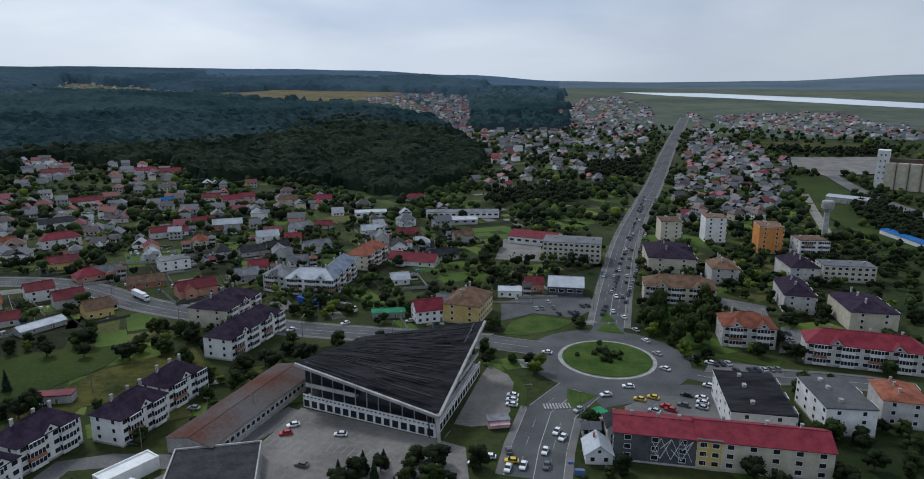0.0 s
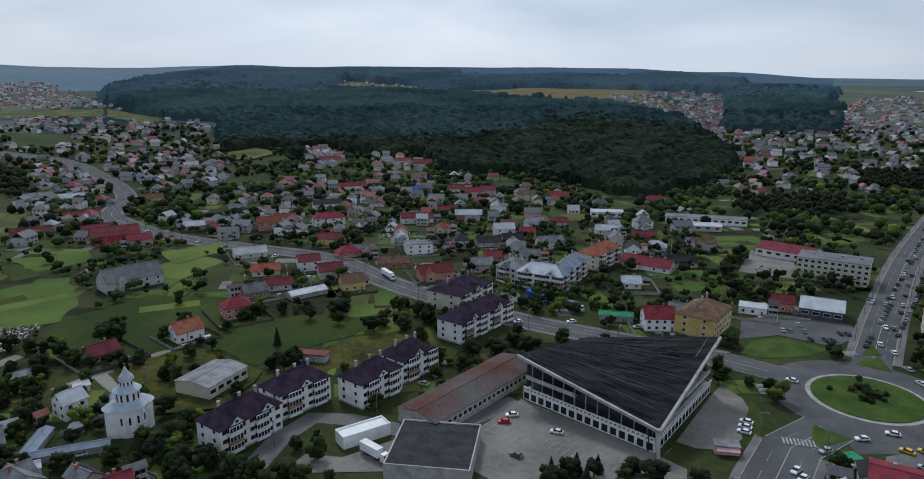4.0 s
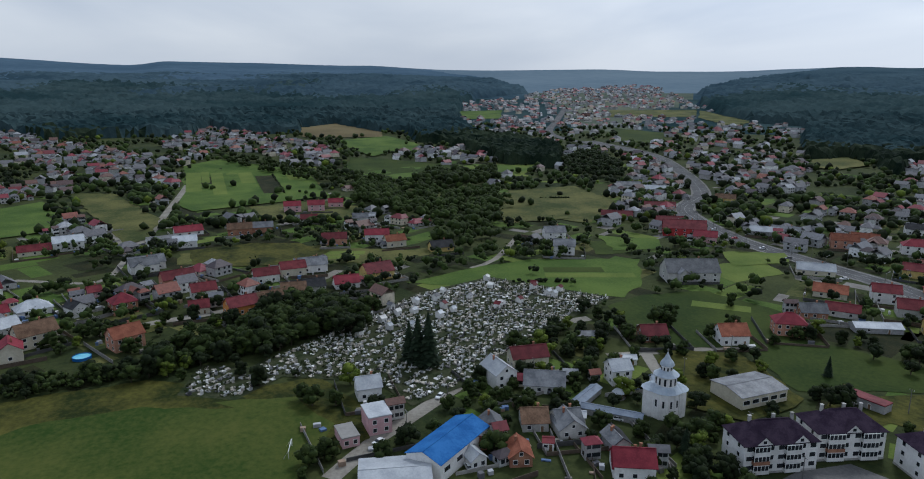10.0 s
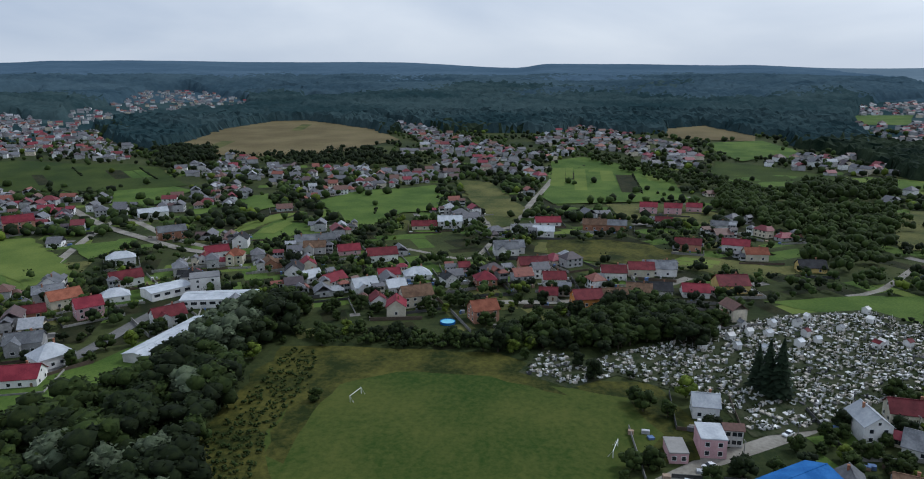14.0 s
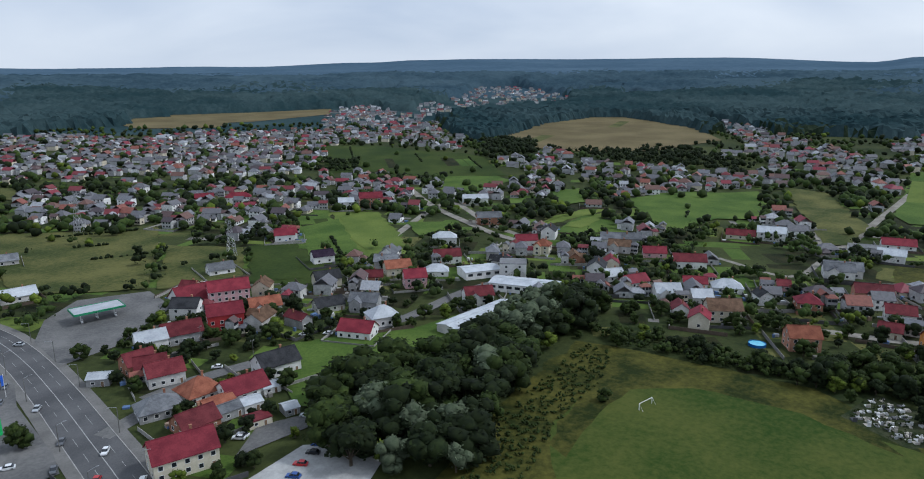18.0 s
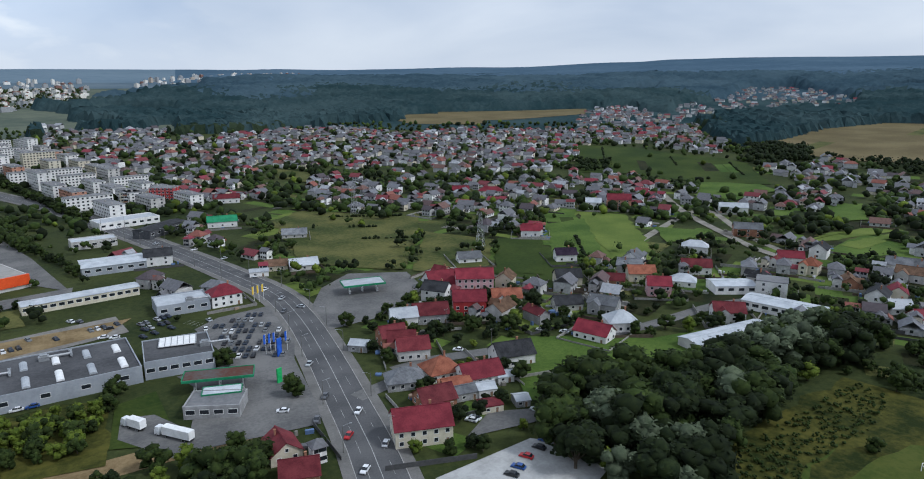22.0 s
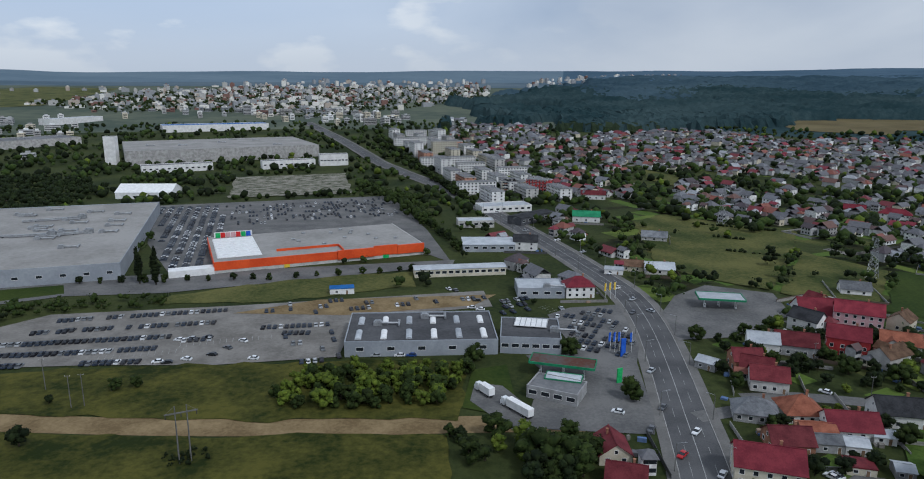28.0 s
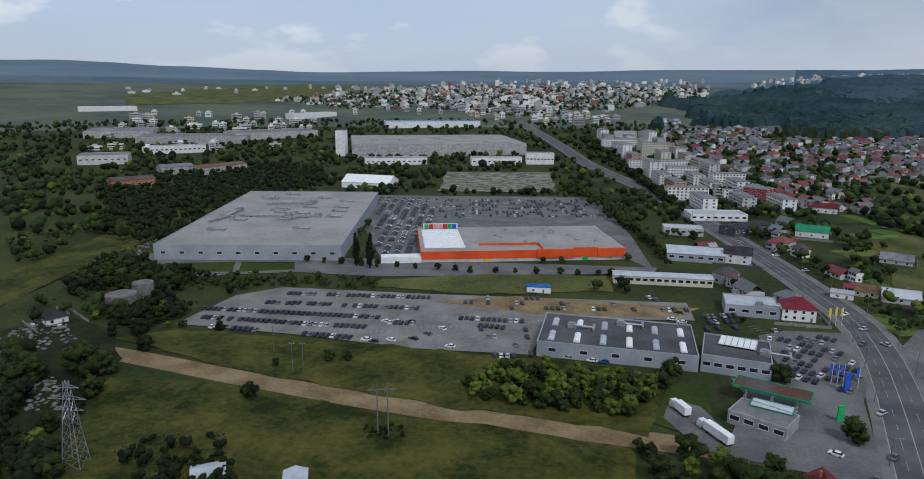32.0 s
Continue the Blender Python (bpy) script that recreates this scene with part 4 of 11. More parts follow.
TREES["conifer"] = [(a, b.mesh("crown", "conifer")) for a, b in (conifer(3), conifer(8))]
TREES["poplar"] = [(a, b.mesh("crown", "leaf_dark")) for a, b in (poplar(4),)]
TREE_WORDS = {"dark": "dark green broad-leaved tree with a dense crown", "mid": "green leafy tree with a rounded crown", "bright": "young yellow-green leafy tree", "pale": "silvery green willow with a loose crown", "conifer": "dark green spruce with drooping boughs", "poplar": "tall slim dark poplar"}


PLANTED = []


def tree(x, y, h, kind="mid", wide=1.0, rng=RNG):
    """Notes a tree; plant_all() raises them, the nearest as things and the rest joined."""
    PLANTED.append((math.hypot(x, y), x, y, h, kind, wide, rng.randrange(len(TREES[kind])), rng.uniform(0, 6.28)))


def plant_all(singles=300):
    rest = {}
    PLANTED.sort()
    for i, (r, x, y, h, kind, wide, which, spin) in enumerate(PLANTED):
        trunk, crown = TREES[kind][which]
        m = Matrix.LocRotScale((x, y, height(x, y)), Euler((0, 0, spin)), (h * wide, h * wide, h))
        if i < singles:
            root = thing("tree", ("tall " if h > 11 else "small " if h < 5 else "") + TREE_WORDS[kind], "tree", m)
            part("trunk", trunk, None, root)
            part("crown", crown, None, root)
        else:
            rest.setdefault(kind, []).append((m, trunk, crown))
    for kind, items in rest.items():
        for pick, name in ((2, "tree_crowns"), (1, "tree_trunks")):
            cos, polys, base = [], [], 0
            for it in items:
                me = it[pick]
                co = np.empty(len(me.vertices) * 3, dtype=np.float32)
                me.vertices.foreach_get("co", co)
                mm = np.array(it[0])
                cos.append(co.reshape(-1, 3) @ mm[:3, :3].T + mm[:3, 3])
                polys.extend([v + base for v in p.vertices] for p in me.polygons)
                base += len(me.vertices)
            out = bpy.data.meshes.new(name)
            out.from_pydata(np.concatenate(cos).tolist(), [], polys)
            out.materials.append(items[0][pick].materials[0])
            soft(out)
            tagged(new(name, out), "many more " + TREE_WORDS[kind].split(" with")[0] + "s standing close together", "trees", kind="stuff")


class Grove:
    """Many small trees joined into one piece of stuff."""

    def __init__(self):
        self.s = Shape()

    def tree(self, x, y, h, rng, wide=0.42, fine=False):
        z = height(x, y)
        if fine:
            for _ in range(4):
                a, b = rng.uniform(-1, 1) * h * wide * 0.6, rng.uniform(-1, 1) * h * wide * 0.6
                q = h * rng.uniform(0.2, 0.3)
                blob(self.s, x + a, y + b, z + h * rng.uniform(0.4, 0.75), q, q, rng, 0.3)
            leaves(self.s, x, y, z + h * 0.55, h * wide, h * 0.42, 16, h * 0.07, rng)
        else:
            blob(self.s, x, y, z + h * (0.55 if h * wide < 8 else 0.3), h * wide, h * 0.5, rng, 0.36)

    def done(self, name, mat, label, category="trees"):
        ob = solo(name, self.s, mat, label, category, kind="stuff")
        soft(ob.data)
        return ob


def inside(ring, x, y):
    hit = False
    n = len(ring)
    for i in range(n):
        (x0, y0), (x1, y1) = ring[i], ring[(i + 1) % n]
        if (y0 > y) != (y1 > y) and x < (x1 - x0) * (y - y0) / (y1 - y0) + x0:
            hit = not hit
    return hit


def scatter(ring, gap, rng, free=True, jitter=0.5):
    """Points about gap metres apart inside a ring, off what is taken."""
    xs, ys = [p[0] for p in ring], [p[1] for p in ring]
    x = min(xs)
    while x < max(xs):
        y = min(ys)
        while y < max(ys):
            px, py = x + rng.uniform(-jitter, jitter) * gap, y + rng.uniform(-jitter, jitter) * gap
            if inside(ring, px, py) and not (free and taken(px, py)):
                yield px, py
            y += gap
        x += gap


# ---- larger buildings ----
def block(x, y, w, d, turn, storeys=4, roof="r_purple", wall="white", kind="hip", rise=3.6, gap=3.4, balconies=True, gables=0, back=False, trim="brick", name="apartment_block", label="", far=False):
    """A block of flats: walls, plinth, roof, window by window, balconies with parapets, gabled bays in the roof."""
    z0 = height(x, y)
    if d > w * 1.1:
        turn, w, d = turn + 90, d, w
    eave = 0.6 + 2.9 * storeys
    root = thing(name, label or f"{storeys}-storey {WALL_WORDS[wall]} apartment block with {ROOF_WORDS[roof]} roof", "apartment block", pose(x, y, z0, 0, 0, turn))
    take(rect(x, y, w + 4, d + 4, turn), 3)
    low = 0.3 if math.hypot(x, y) < 640 else 3.0
    part("wall", Shape().box(0, 0, -low, w, d, eave + low), wall, root)
    part("plinth", Shape().box(0, 0, -low, w + 0.12, d + 0.12, low + 0.65), "concrete", root)
    part("roof", roof_shape(w, d, eave, rise, kind, 0.5 if kind != "flat" else 0, 0.2), roof, root)
    part("cornice", Shape().box(0, 0, eave - 0.25, w + 0.5, d + 0.5, 0.2), "frame", root)
    n = max(2, round(w / gap))
    if far:
        s = Shape()
        for lv in range(storeys):
            for i in range(10):
                for sy in (-1, 1):
                    s.box((i + 0.5) * w / 10 - w / 2, sy * d / 2, 1.5 + 2.9 * lv, 1.7, 0.14, 1.4)
            for sx in (-1, 1):
                for sy in (-0.25, 0.25):
                    s.box(sx * w / 2, sy * d, 1.5 + 2.9 * lv, 0.14, 1.5, 1.4)
        tagged(part("window_grid", s, "glass", root), kind="stuff")
        loggia = Shape()
        for i in (1, 4, 7):
            loggia.box((i + 0.5) * w / 10 - w / 2, -d / 2 - 0.5, 2.5, w / 10, 1.0, eave - 2.7)
        part("loggia_stack", loggia, "concrete", root)
    for lv in range(0 if far else storeys):
        zz = 1.5 + 2.9 * lv
        for i in range(n):
            px = (i + 0.5) * w / n - w / 2
            if balconies and i % 3 == 1:
                # a bay of glazed loggias: slab, parapet and a framed screen of glass under the next slab
                bw = w / n * 1.5
                f = -d / 2 - 0.65
                sh = Shape().box(px, f, zz - 0.95, bw, 1.3, 0.16).box(px, f - 0.6, zz - 0.79, bw, 0.1, 0.95)
                for q in (-1, 1):
                    sh.box(px + q * (bw / 2 - 0.05), f, zz - 0.79, 0.1, 1.3, 0.95)
                sh.box(px, f + 0.05, zz + 0.16, bw - 0.2, 1.1, 1.62, slot=1)
                for q in (-0.49, -0.25, 0.0, 0.25, 0.49):
                    sh.box(px + q * (bw - 0.2), f - 0.53, zz + 0.16, 0.12, 0.1, 1.62, slot=2)
                sh.box(px, f - 0.53, zz + 1.70, bw, 0.14, 0.2, slot=2)
                part("balcony", sh, (trim if lv % 2 and i % 2 else "white", "glass", "frame"), root)
            else:
                put_window(root, px, -d / 2, zz - 0.1, 0, 1.9, 1.5)
            if back and i % 2 == 0:
                put_window(root, px, d / 2, zz, 180, 1.5, 1.4)
        for sy in (-d / 4, d / 4):
            put_window(root, w / 2, sy, zz, 90, 1.3, 1.4)
            put_window(root, -w / 2, sy, zz, -90, 1.3, 1.4)
    for i in range(gables):
        px = (i + 0.5) * w / gables - w / 2
        g, gw = 2.4, 2.6
        vs = [(px - gw, -d / 2 - 0.55, eave), (px + gw, -d / 2 - 0.55, eave), (px, -d / 2 - 0.55, eave + g), (px - gw, -d / 2 + 0.1, eave), (px + gw, -d / 2 + 0.1, eave), (px, -d / 2 + 0.1, eave + g)]
        part("gable", Shape().add(vs, ((0, 1, 2), (4, 3, 5), (0, 2, 5, 3), (1, 4, 5, 2), (0, 3, 4, 1))), wall, root)
        y1 = -d / 2 + g / rise * d / 2 if kind != "flat" else 0
        rv = [(px - gw - 0.3, -d / 2 - 0.9, eave - 0.15), (px, -d / 2 - 0.9, eave + g + 0.15), (px + gw + 0.3, -d / 2 - 0.9, eave - 0.15), (px - gw - 0.3, -d / 2 + 0.2, eave - 0.15), (px, y1, eave + g + 0.15), (px + gw + 0.3, -d / 2 + 0.2, eave - 0.15)]
        rv += [(a, b, c + 0.14) for a, b, c in rv]
        part("gable_roof", Shape().add(rv, ((6, 7, 10, 9), (7, 8, 11, 10), (1, 0, 3, 4), (2, 1, 4, 5), (0, 1, 7, 6), (1, 2, 8, 7))), roof, root)
        put_window(root, px, -d / 2 - 0.55, eave + 0.3, 0, 1.2, 1.1)
    if kind != "flat":
        for px in (-w * 0.28, w * 0.05, w * 0.31):
            part("chimney", Shape().box(px, d * 0.1, eave + rise * 0.4, 0.8, 0.7, rise * 0.6 + 1.0).box(px, d * 0.1, eave + rise + 1.0, 1.0, 0.9, 0.14), "concrete", root)
    elif d > 5:
        v = Shape()
        for px in (-w * 0.3, w * 0.1, w * 0.36):
            v.box(px, d * 0.1, eave + 0.3, 1.6, 1.2, 1.1)
        part("stair_heads", v, "concrete", root)
    return root


def hangar(x, y, w, d, turn, h=8.0, roof="r_flat", wall="cladding", label="", name="warehouse", skylights=0, units=0, band=None, windows=0, parapet=0.6, rise=0.0, category="warehouse"):
    """A long low hall; flat with a parapet, or with a shallow ridge; skylights and roof plant as parts."""
    z0 = height(x, y)
    if rise and d > w * 1.1:
        turn, w, d = turn + 90, d, w
    root = thing(name, (label if len(label.split()) > 3 else f"{label} standing among trees" if label else "") or f"long low {WALL_WORDS.get(wall, wall)} hall with {ROOF_WORDS.get(roof, 'flat')} roof", category, pose(x, y, z0, 0, 0, turn))
    take(rect(x, y, w + 4, d + 4, turn), 3)
    low = 0.3 if math.hypot(x, y) < 640 else 7.0
    s = Shape().box(0, 0, -low, w, d, h + low)
    if rise:
        for sx in (-w / 2, w / 2 - 0.3):
            s.add([(sx, -d / 2, h), (sx, d / 2, h), (sx, 0, h + rise), (sx + 0.3, -d / 2, h), (sx + 0.3, d / 2, h), (sx + 0.3, 0, h + rise)], ((0, 2, 1), (3, 4, 5), (0, 3, 5, 2), (1, 2, 5, 4)))
    part("wall", s, wall, root)
    if rise:
        part("roof", roof_shape(w, d, h, rise, "gable", 0.4, 0.15), roof, root)
    else:
        part("roof", Shape().box(0, 0, h, w - 0.8, d - 0.8, 0.12), roof, root)
        for px, py, sx, sy in ((0, -d / 2 + 0.2, w + 0.1, 0.4), (0, d / 2 - 0.2, w + 0.1, 0.4), (-w / 2 + 0.2, 0, 0.4, d - 0.8), (w / 2 - 0.2, 0, 0.4, d - 0.8)):
            part("parapet", Shape().box(px, py, h, sx, sy, parapet), band or wall, root)
    rng = random.Random(int(w * 10 + d))
    for i in range(skylights):
        px = (i + 0.5) * w / skylights - w / 2
        for py, ln in ((-d * 0.27, d * 0.28), (d * 0.2, d * 0.24)):
            sh = Shape()
            steps = 6
            ring = [(1.3 * math.cos(math.pi * k / steps), 0.75 * math.sin(math.pi * k / steps)) for k in range(steps + 1)]
            vs = [(px + a, py - ln / 2, h + 0.15 + b) for a, b in ring] + [(px + a, py + ln / 2, h + 0.15 + b) for a, b in ring]
            m = steps + 1
            sh.add(vs, [(k, k + 1, m + k + 1, m + k) for k in range(steps)] + [list(range(m))[::-1], list(range(m, 2 * m))])
            part("skylight", sh, "plastic_white" if i % 2 else "r_light", root)
    for i in range(units):
        px, py = rng.uniform(-0.42, 0.42) * w, rng.uniform(-0.42, 0.42) * d
        u = Shape().box(px, py, h + 0.1, 3.6, 2.6, 1.7).box(px, py, h + 1.8, 2.4, 1.8, 0.6).rod((px + 1.5, py, h + 1.1), (px + 9, py, h + 0.9), 0.55, 6).rod((px + 9, py - 3, h + 0.9), (px + 9, py + 3, h + 0.9), 0.5, 6).box(px + 9, py + 3, h + 0.1, 1.2, 1.2, 1.2)
        part("roof_unit", u, "metal", root)
    for i in range(windows):
        px = (i + 0.5) * w / windows - w / 2
        put_window(root, px, -d / 2, h * 0.42, 0, min(3.0, w / windows * 0.7), 1.6)
    return root


def pitched_hall(ax, ay, bx, by, cx, cy):
    """The market hall under a saddle-shaped roof: two tips high, two corners low; a at the high tip, b at the low near corner, c at the other high tip."""
    a, b, c = Vector((ax, ay)), Vector((bx, by)), Vector((cx, cy))
    e = a + c - b
    mid = (a + c) / 2
    root = thing("market_hall", "large market hall with dark saddle-shaped roof and white ground floor", "market hall", pose(mid.x, mid.y, 0, 0, 0, 0))
    a, b, c, e = a - mid, b - mid, c - mid, e - mid
    take([tuple(q + mid) for q in (a, b, c, e)], 3, 4)
    hs = {"a": 16.5, "b": 8.8, "c": 21.0, "e": 5.5}

    def lerp(u, v, grow=1.0):
        p = (a * (1 - u) + b * u) * (1 - v) + (e * (1 - u) + c * u) * v
        z = (hs["a"] * (1 - u) + hs["b"] * u) * (1 - v) + (hs["e"] * (1 - u) + hs["c"] * u) * v
        return p.x * grow, p.y * grow, z
    n = 22
    s = Shape()
    top = [(*lerp(i / n, j / n, 1.05)[:2], lerp(i / n, j / n)[2] + 0.25 * noise.noise((i * 0.6, j * 2.1, 3))) for j in range(n + 1) for i in range(n + 1)]
    low = [(p, q, r - 0.7) for p, q, r in top]
    k = len(top)
    fs = []
    for j in range(n):
        for i in range(n):
            q = (j * (n + 1) + i, j * (n + 1) + i + 1, (j + 1) * (n + 1) + i + 1, (j + 1) * (n + 1) + i)
            fs.append(q)
            fs.append([z + k for z in q][::-1])
    part("roof", s.add(top + low, fs), "r_bitumen", root, "dark patched bitumen saddle roof")
    # patched felt strips lying across the slope
    rng = random.Random(5)
    for _ in range(90):
        u, v, ln = rng.uniform(0.01, 0.7), rng.uniform(0.02, 0.97), rng.uniform(0.15, 0.45)
        wd = rng.uniform(0.003, 0.009)
        q = [lerp(u, v, 1.05), lerp(min(u + ln, 1), v, 1.05), lerp(min(u + ln, 1), min(v + wd, 1), 1.05), lerp(u, min(v + wd, 1), 1.05)]
        vs = [(x0, y0, z0 + 0.24) for x0, y0, z0 in q] + [(x0, y0, z0 + 0.05) for x0, y0, z0 in q]
        part("felt_strip", Shape().add(vs, ((0, 1, 2, 3), (0, 4, 5, 1), (1, 5, 6, 2), (2, 6, 7, 3), (3, 7, 4, 0))), "r_dark" if rng.random() < 0.6 else "r_bitumen", root)
    # edge beams
    for u0, v0, u1, v1, up in ((0, 0, 1, 0, 0.2), (1, 0, 1, 1, 0.2), (1, 1, 0, 1, 0.05), (0, 1, 0, 0, 0.05)):
        p, q = Vector(lerp(u0, v0, 1.06)), Vector(lerp(u1, v1, 1.06))
        w = (q - p).normalized()
        side = Vector((-w.y, w.x, 0)).normalized() * 0.45
        vs = [tuple(p + side - Vector((0, 0, 0.75))), tuple(p - side - Vector((0, 0, 0.75))), tuple(p - side + Vector((0, 0, up))), tuple(p + side + Vector((0, 0, up)))]
        vs += [tuple(q + side - Vector((0, 0, 0.75))), tuple(q - side - Vector((0, 0, 0.75))), tuple(q - side + Vector((0, 0, up))), tuple(q + side + Vector((0, 0, up)))]
        part("edge_beam", Shape().add(vs, ((0, 1, 5, 4), (1, 2, 6, 5), (2, 3, 7, 6), (3, 0, 4, 7), (0, 3, 2, 1), (4, 5, 6, 7))), "concrete" if up > 0.1 else "r_bitumen", root)
    # walls under the roof: dark glass set in, white storeys and balconies
    for p, q, h0, h1, sgn in ((a, b, hs["a"], hs["b"], -1), (b, c, hs["b"], hs["c"], -1)):
        w = q - p
        ln = w.length
        w = w.normalized()
        out = Vector((w.y, -w.x))
        turn = math.degrees(math.atan2(w.y, w.x))
        i0, i1 = p - out * 2.2, q - out * 2.2
        vs = [(i0.x, i0.y, 0), (i1.x, i1.y, 0), (i1.x, i1.y, h1 - 0.8), (i0.x, i0.y, h0 - 0.8)]
        vs += [(x0 - out.x * 0.4, y0 - out.y * 0.4, z0) for x0, y0, z0 in vs]
        part("glazed_wall", Shape().add(vs, ((0, 1, 2, 3), (5, 4, 7, 6), (3, 2, 6, 7), (0, 3, 7, 4), (1, 5, 6, 2))), "glass", root)
        m = (p + q) / 2
        part("ground_floor", Shape().box(m.x - out.x * 1.2, m.y - out.y * 1.2, -0.2, ln * 0.985, 2.4, 3.9, turn), "white", root)
        rail = Shape().box(m.x + out.x * 0.1, m.y + out.y * 0.1, 3.7, ln * 0.985, 0.35, 1.3, turn)
        part("balcony_rail", rail, "white", root, "white balcony rail with dark panels standing in for openings")
        for k in range(int(ln / 1.6)):
            t = p + w * (1.0 + k * 1.6)
            # the rail is solid: a dark panel stands in for each shaded hole
            part("rail_opening", Shape().box(t.x + out.x * 0.29, t.y + out.y * 0.29, 4.1, 0.8, 0.06, 0.5, turn), "dark_wall", root)
        for k in range(int(ln / 3.2)):
            t = p + w * (1.8 + k * 3.2)
            part("shop_window", Shape().box(t.x + out.x * 0.03, t.y + out.y * 0.03, 0.5, 2.2, 0.1, 2.4, turn), "glass", root)
        # upper balcony on the taller half
        f0, f1 = (0.03, 0.42) if h0 > h1 else (0.5, 0.97)
        t = p + w * ln * (f0 + f1) / 2
        part("balcony_rail", Shape().box(t.x - out.x * 0.3, t.y - out.y * 0.3, 8.0, ln * (f1 - f0), 0.4, 1.2, turn).box(t.x - out.x * 1.4, t.y - out.y * 1.4, 7.7, ln * (f1 - f0), 2.2, 0.3, turn), "offwhite", root)
        for k in range(int(ln / 4.5)):
            t0 = p + w * (2.5 + k * 4.5) - out * 2.1
            hz = h0 + (h1 - h0) * (2.5 + k * 4.5) / ln
            part("mullion", Shape().box(t0.x, t0.y, 3.8, 0.3, 0.3, hz - 4.6, turn), "concrete", root)
    part("shop_sign", Shape().box(((a + b) / 2).x + 6, ((a + b) / 2).y - 2.9, 3.9, 5.0, 0.2, 0.9, math.degrees(math.atan2((b - a).y, (b - a).x))), "red_paint", root, "red shop sign")
    # the low corner runs down into a raking buttress
    o = (b - (a + c) / 2).normalized()
    part("buttress", Shape().rod((b.x + o.x * 0.5, b.y + o.y * 0.5, 9.0), (b.x + o.x * 2.5, b.y + o.y * 2.5, -0.3), 0.9, 6, 0.6), "concrete", root)
    part("rear_wall", Shape().prism([tuple(a * 0.94), tuple(e * 0.94), tuple(c * 0.94), tuple(c * 0.90), tuple(e * 0.88), tuple(a * 0.90)], -0.2, 4.4), "offwhite", root)
    return root


def church(x, y, turn=0.0):
    """White church: lobed body, pilasters, tall windows, two rings of roof, drum and pointed dome with a cross."""
    root = thing("church", "white rendered church with pale zinc roofs and a pointed dome", "church", Matrix.Translation((x, y, 0)) @ pose(0, 0, 0, 0, 0, turn) @ Matrix.Diagonal((0.92, 0.92, 0.95, 1)))
    take(rect(x, y, 16, 16, turn), 3)
    part("body", Shape().lathe(((5.4, -0.3), (5.4, 9.8)), 12).lathe(((3.6, -0.3), (3.6, 9.8)), 12, 4.2, 1.0).lathe(((3.6, -0.3), (3.6, 9.8)), 12, -4.2, 1.0).box(0, 6, -0.3, 8, 9, 10.1), "white", root)
    part("cornice", Shape().lathe(((5.4, 9.5), (6.0, 9.8), (5.6, 10.1)), 12).lathe(((3.6, 9.5), (4.1, 9.8), (3.8, 10.1)), 12, 4.2, 1.0).lathe(((3.6, 9.5), (4.1, 9.8), (3.8, 10.1)), 12, -4.2, 1.0), "white", root)
    part("roof", Shape().lathe(((6.2, 9.8), (3.6, 12.2), (3.0, 12.4)), 12).lathe(((4.3, 9.8), (1.2, 11.8)), 12, 4.2, 1.0).lathe(((4.3, 9.8), (1.2, 11.8)), 12, -4.2, 1.0), "r_zinc", root)
    part("nave_roof", roof_shape(8, 9, 10.0, 2.2, "gable", 0.4), "r_zinc", root).matrix_local = pose(0, 6.2, 0)
    part("upper_body", Shape().lathe(((3.9, 10.5), (3.9, 15.4), (4.4, 15.6), (3.9, 15.8)), 12), "white", root)
    part("upper_roof", Shape().lathe(((4.7, 15.5), (2.3, 17.2)), 12), "r_zinc", root)
    part("drum", Shape().lathe(((2.1, 15.8), (2.1, 19.0), (2.5, 19.2)), 10), "white", root)
    part("dome", Shape().lathe(((2.7, 19.0), (2.3, 20.0), (1.3, 21.2), (0.55, 22.6), (0.15, 23.6)), 10), "r_zinc", root)
    part("cross", Shape().box(0, 0, 23.5, 0.12, 0.12, 1.5).box(0, 0, 24.3, 0.8, 0.12, 0.12), "metal", root)
    tall = Shape().box(0, -0.02, 0, 0.7, 0.1, 2.6, slot=1).box(0, -0.03, 2.6, 0.9, 0.14, 0.12).box(0, -0.03, -0.1, 1.0, 0.16, 0.1).mesh("tall_window", "frame", "glass")
    for k in range(12):
        a = 2 * math.pi * (k + 0.5) / 12
        for r, z in ((5.25, 4.6), (3.8, 12.2)):
            ob = part("tall_window", tall, None, root)
            ob.matrix_local = pose(math.cos(a) * r, math.sin(a) * r, z, 0, 0, math.degrees(a) + 90)
        part("pilaster", Shape().box(math.cos(a + 0.26) * 5.4, math.sin(a + 0.26) * 5.4, 0, 0.45, 0.45, 9.6, math.degrees(a + 0.26)), "white", root)
    for k in range(10):
        a = 2 * math.pi * (k + 0.5) / 10
        ob = part("slit_window", tall, None, root)
        ob.matrix_local = pose(math.cos(a) * 2.0, math.sin(a) * 2.0, 16.3, 0, 0, math.degrees(a) + 90) @ Matrix.Diagonal((0.7, 1, 0.8, 1))
    return root


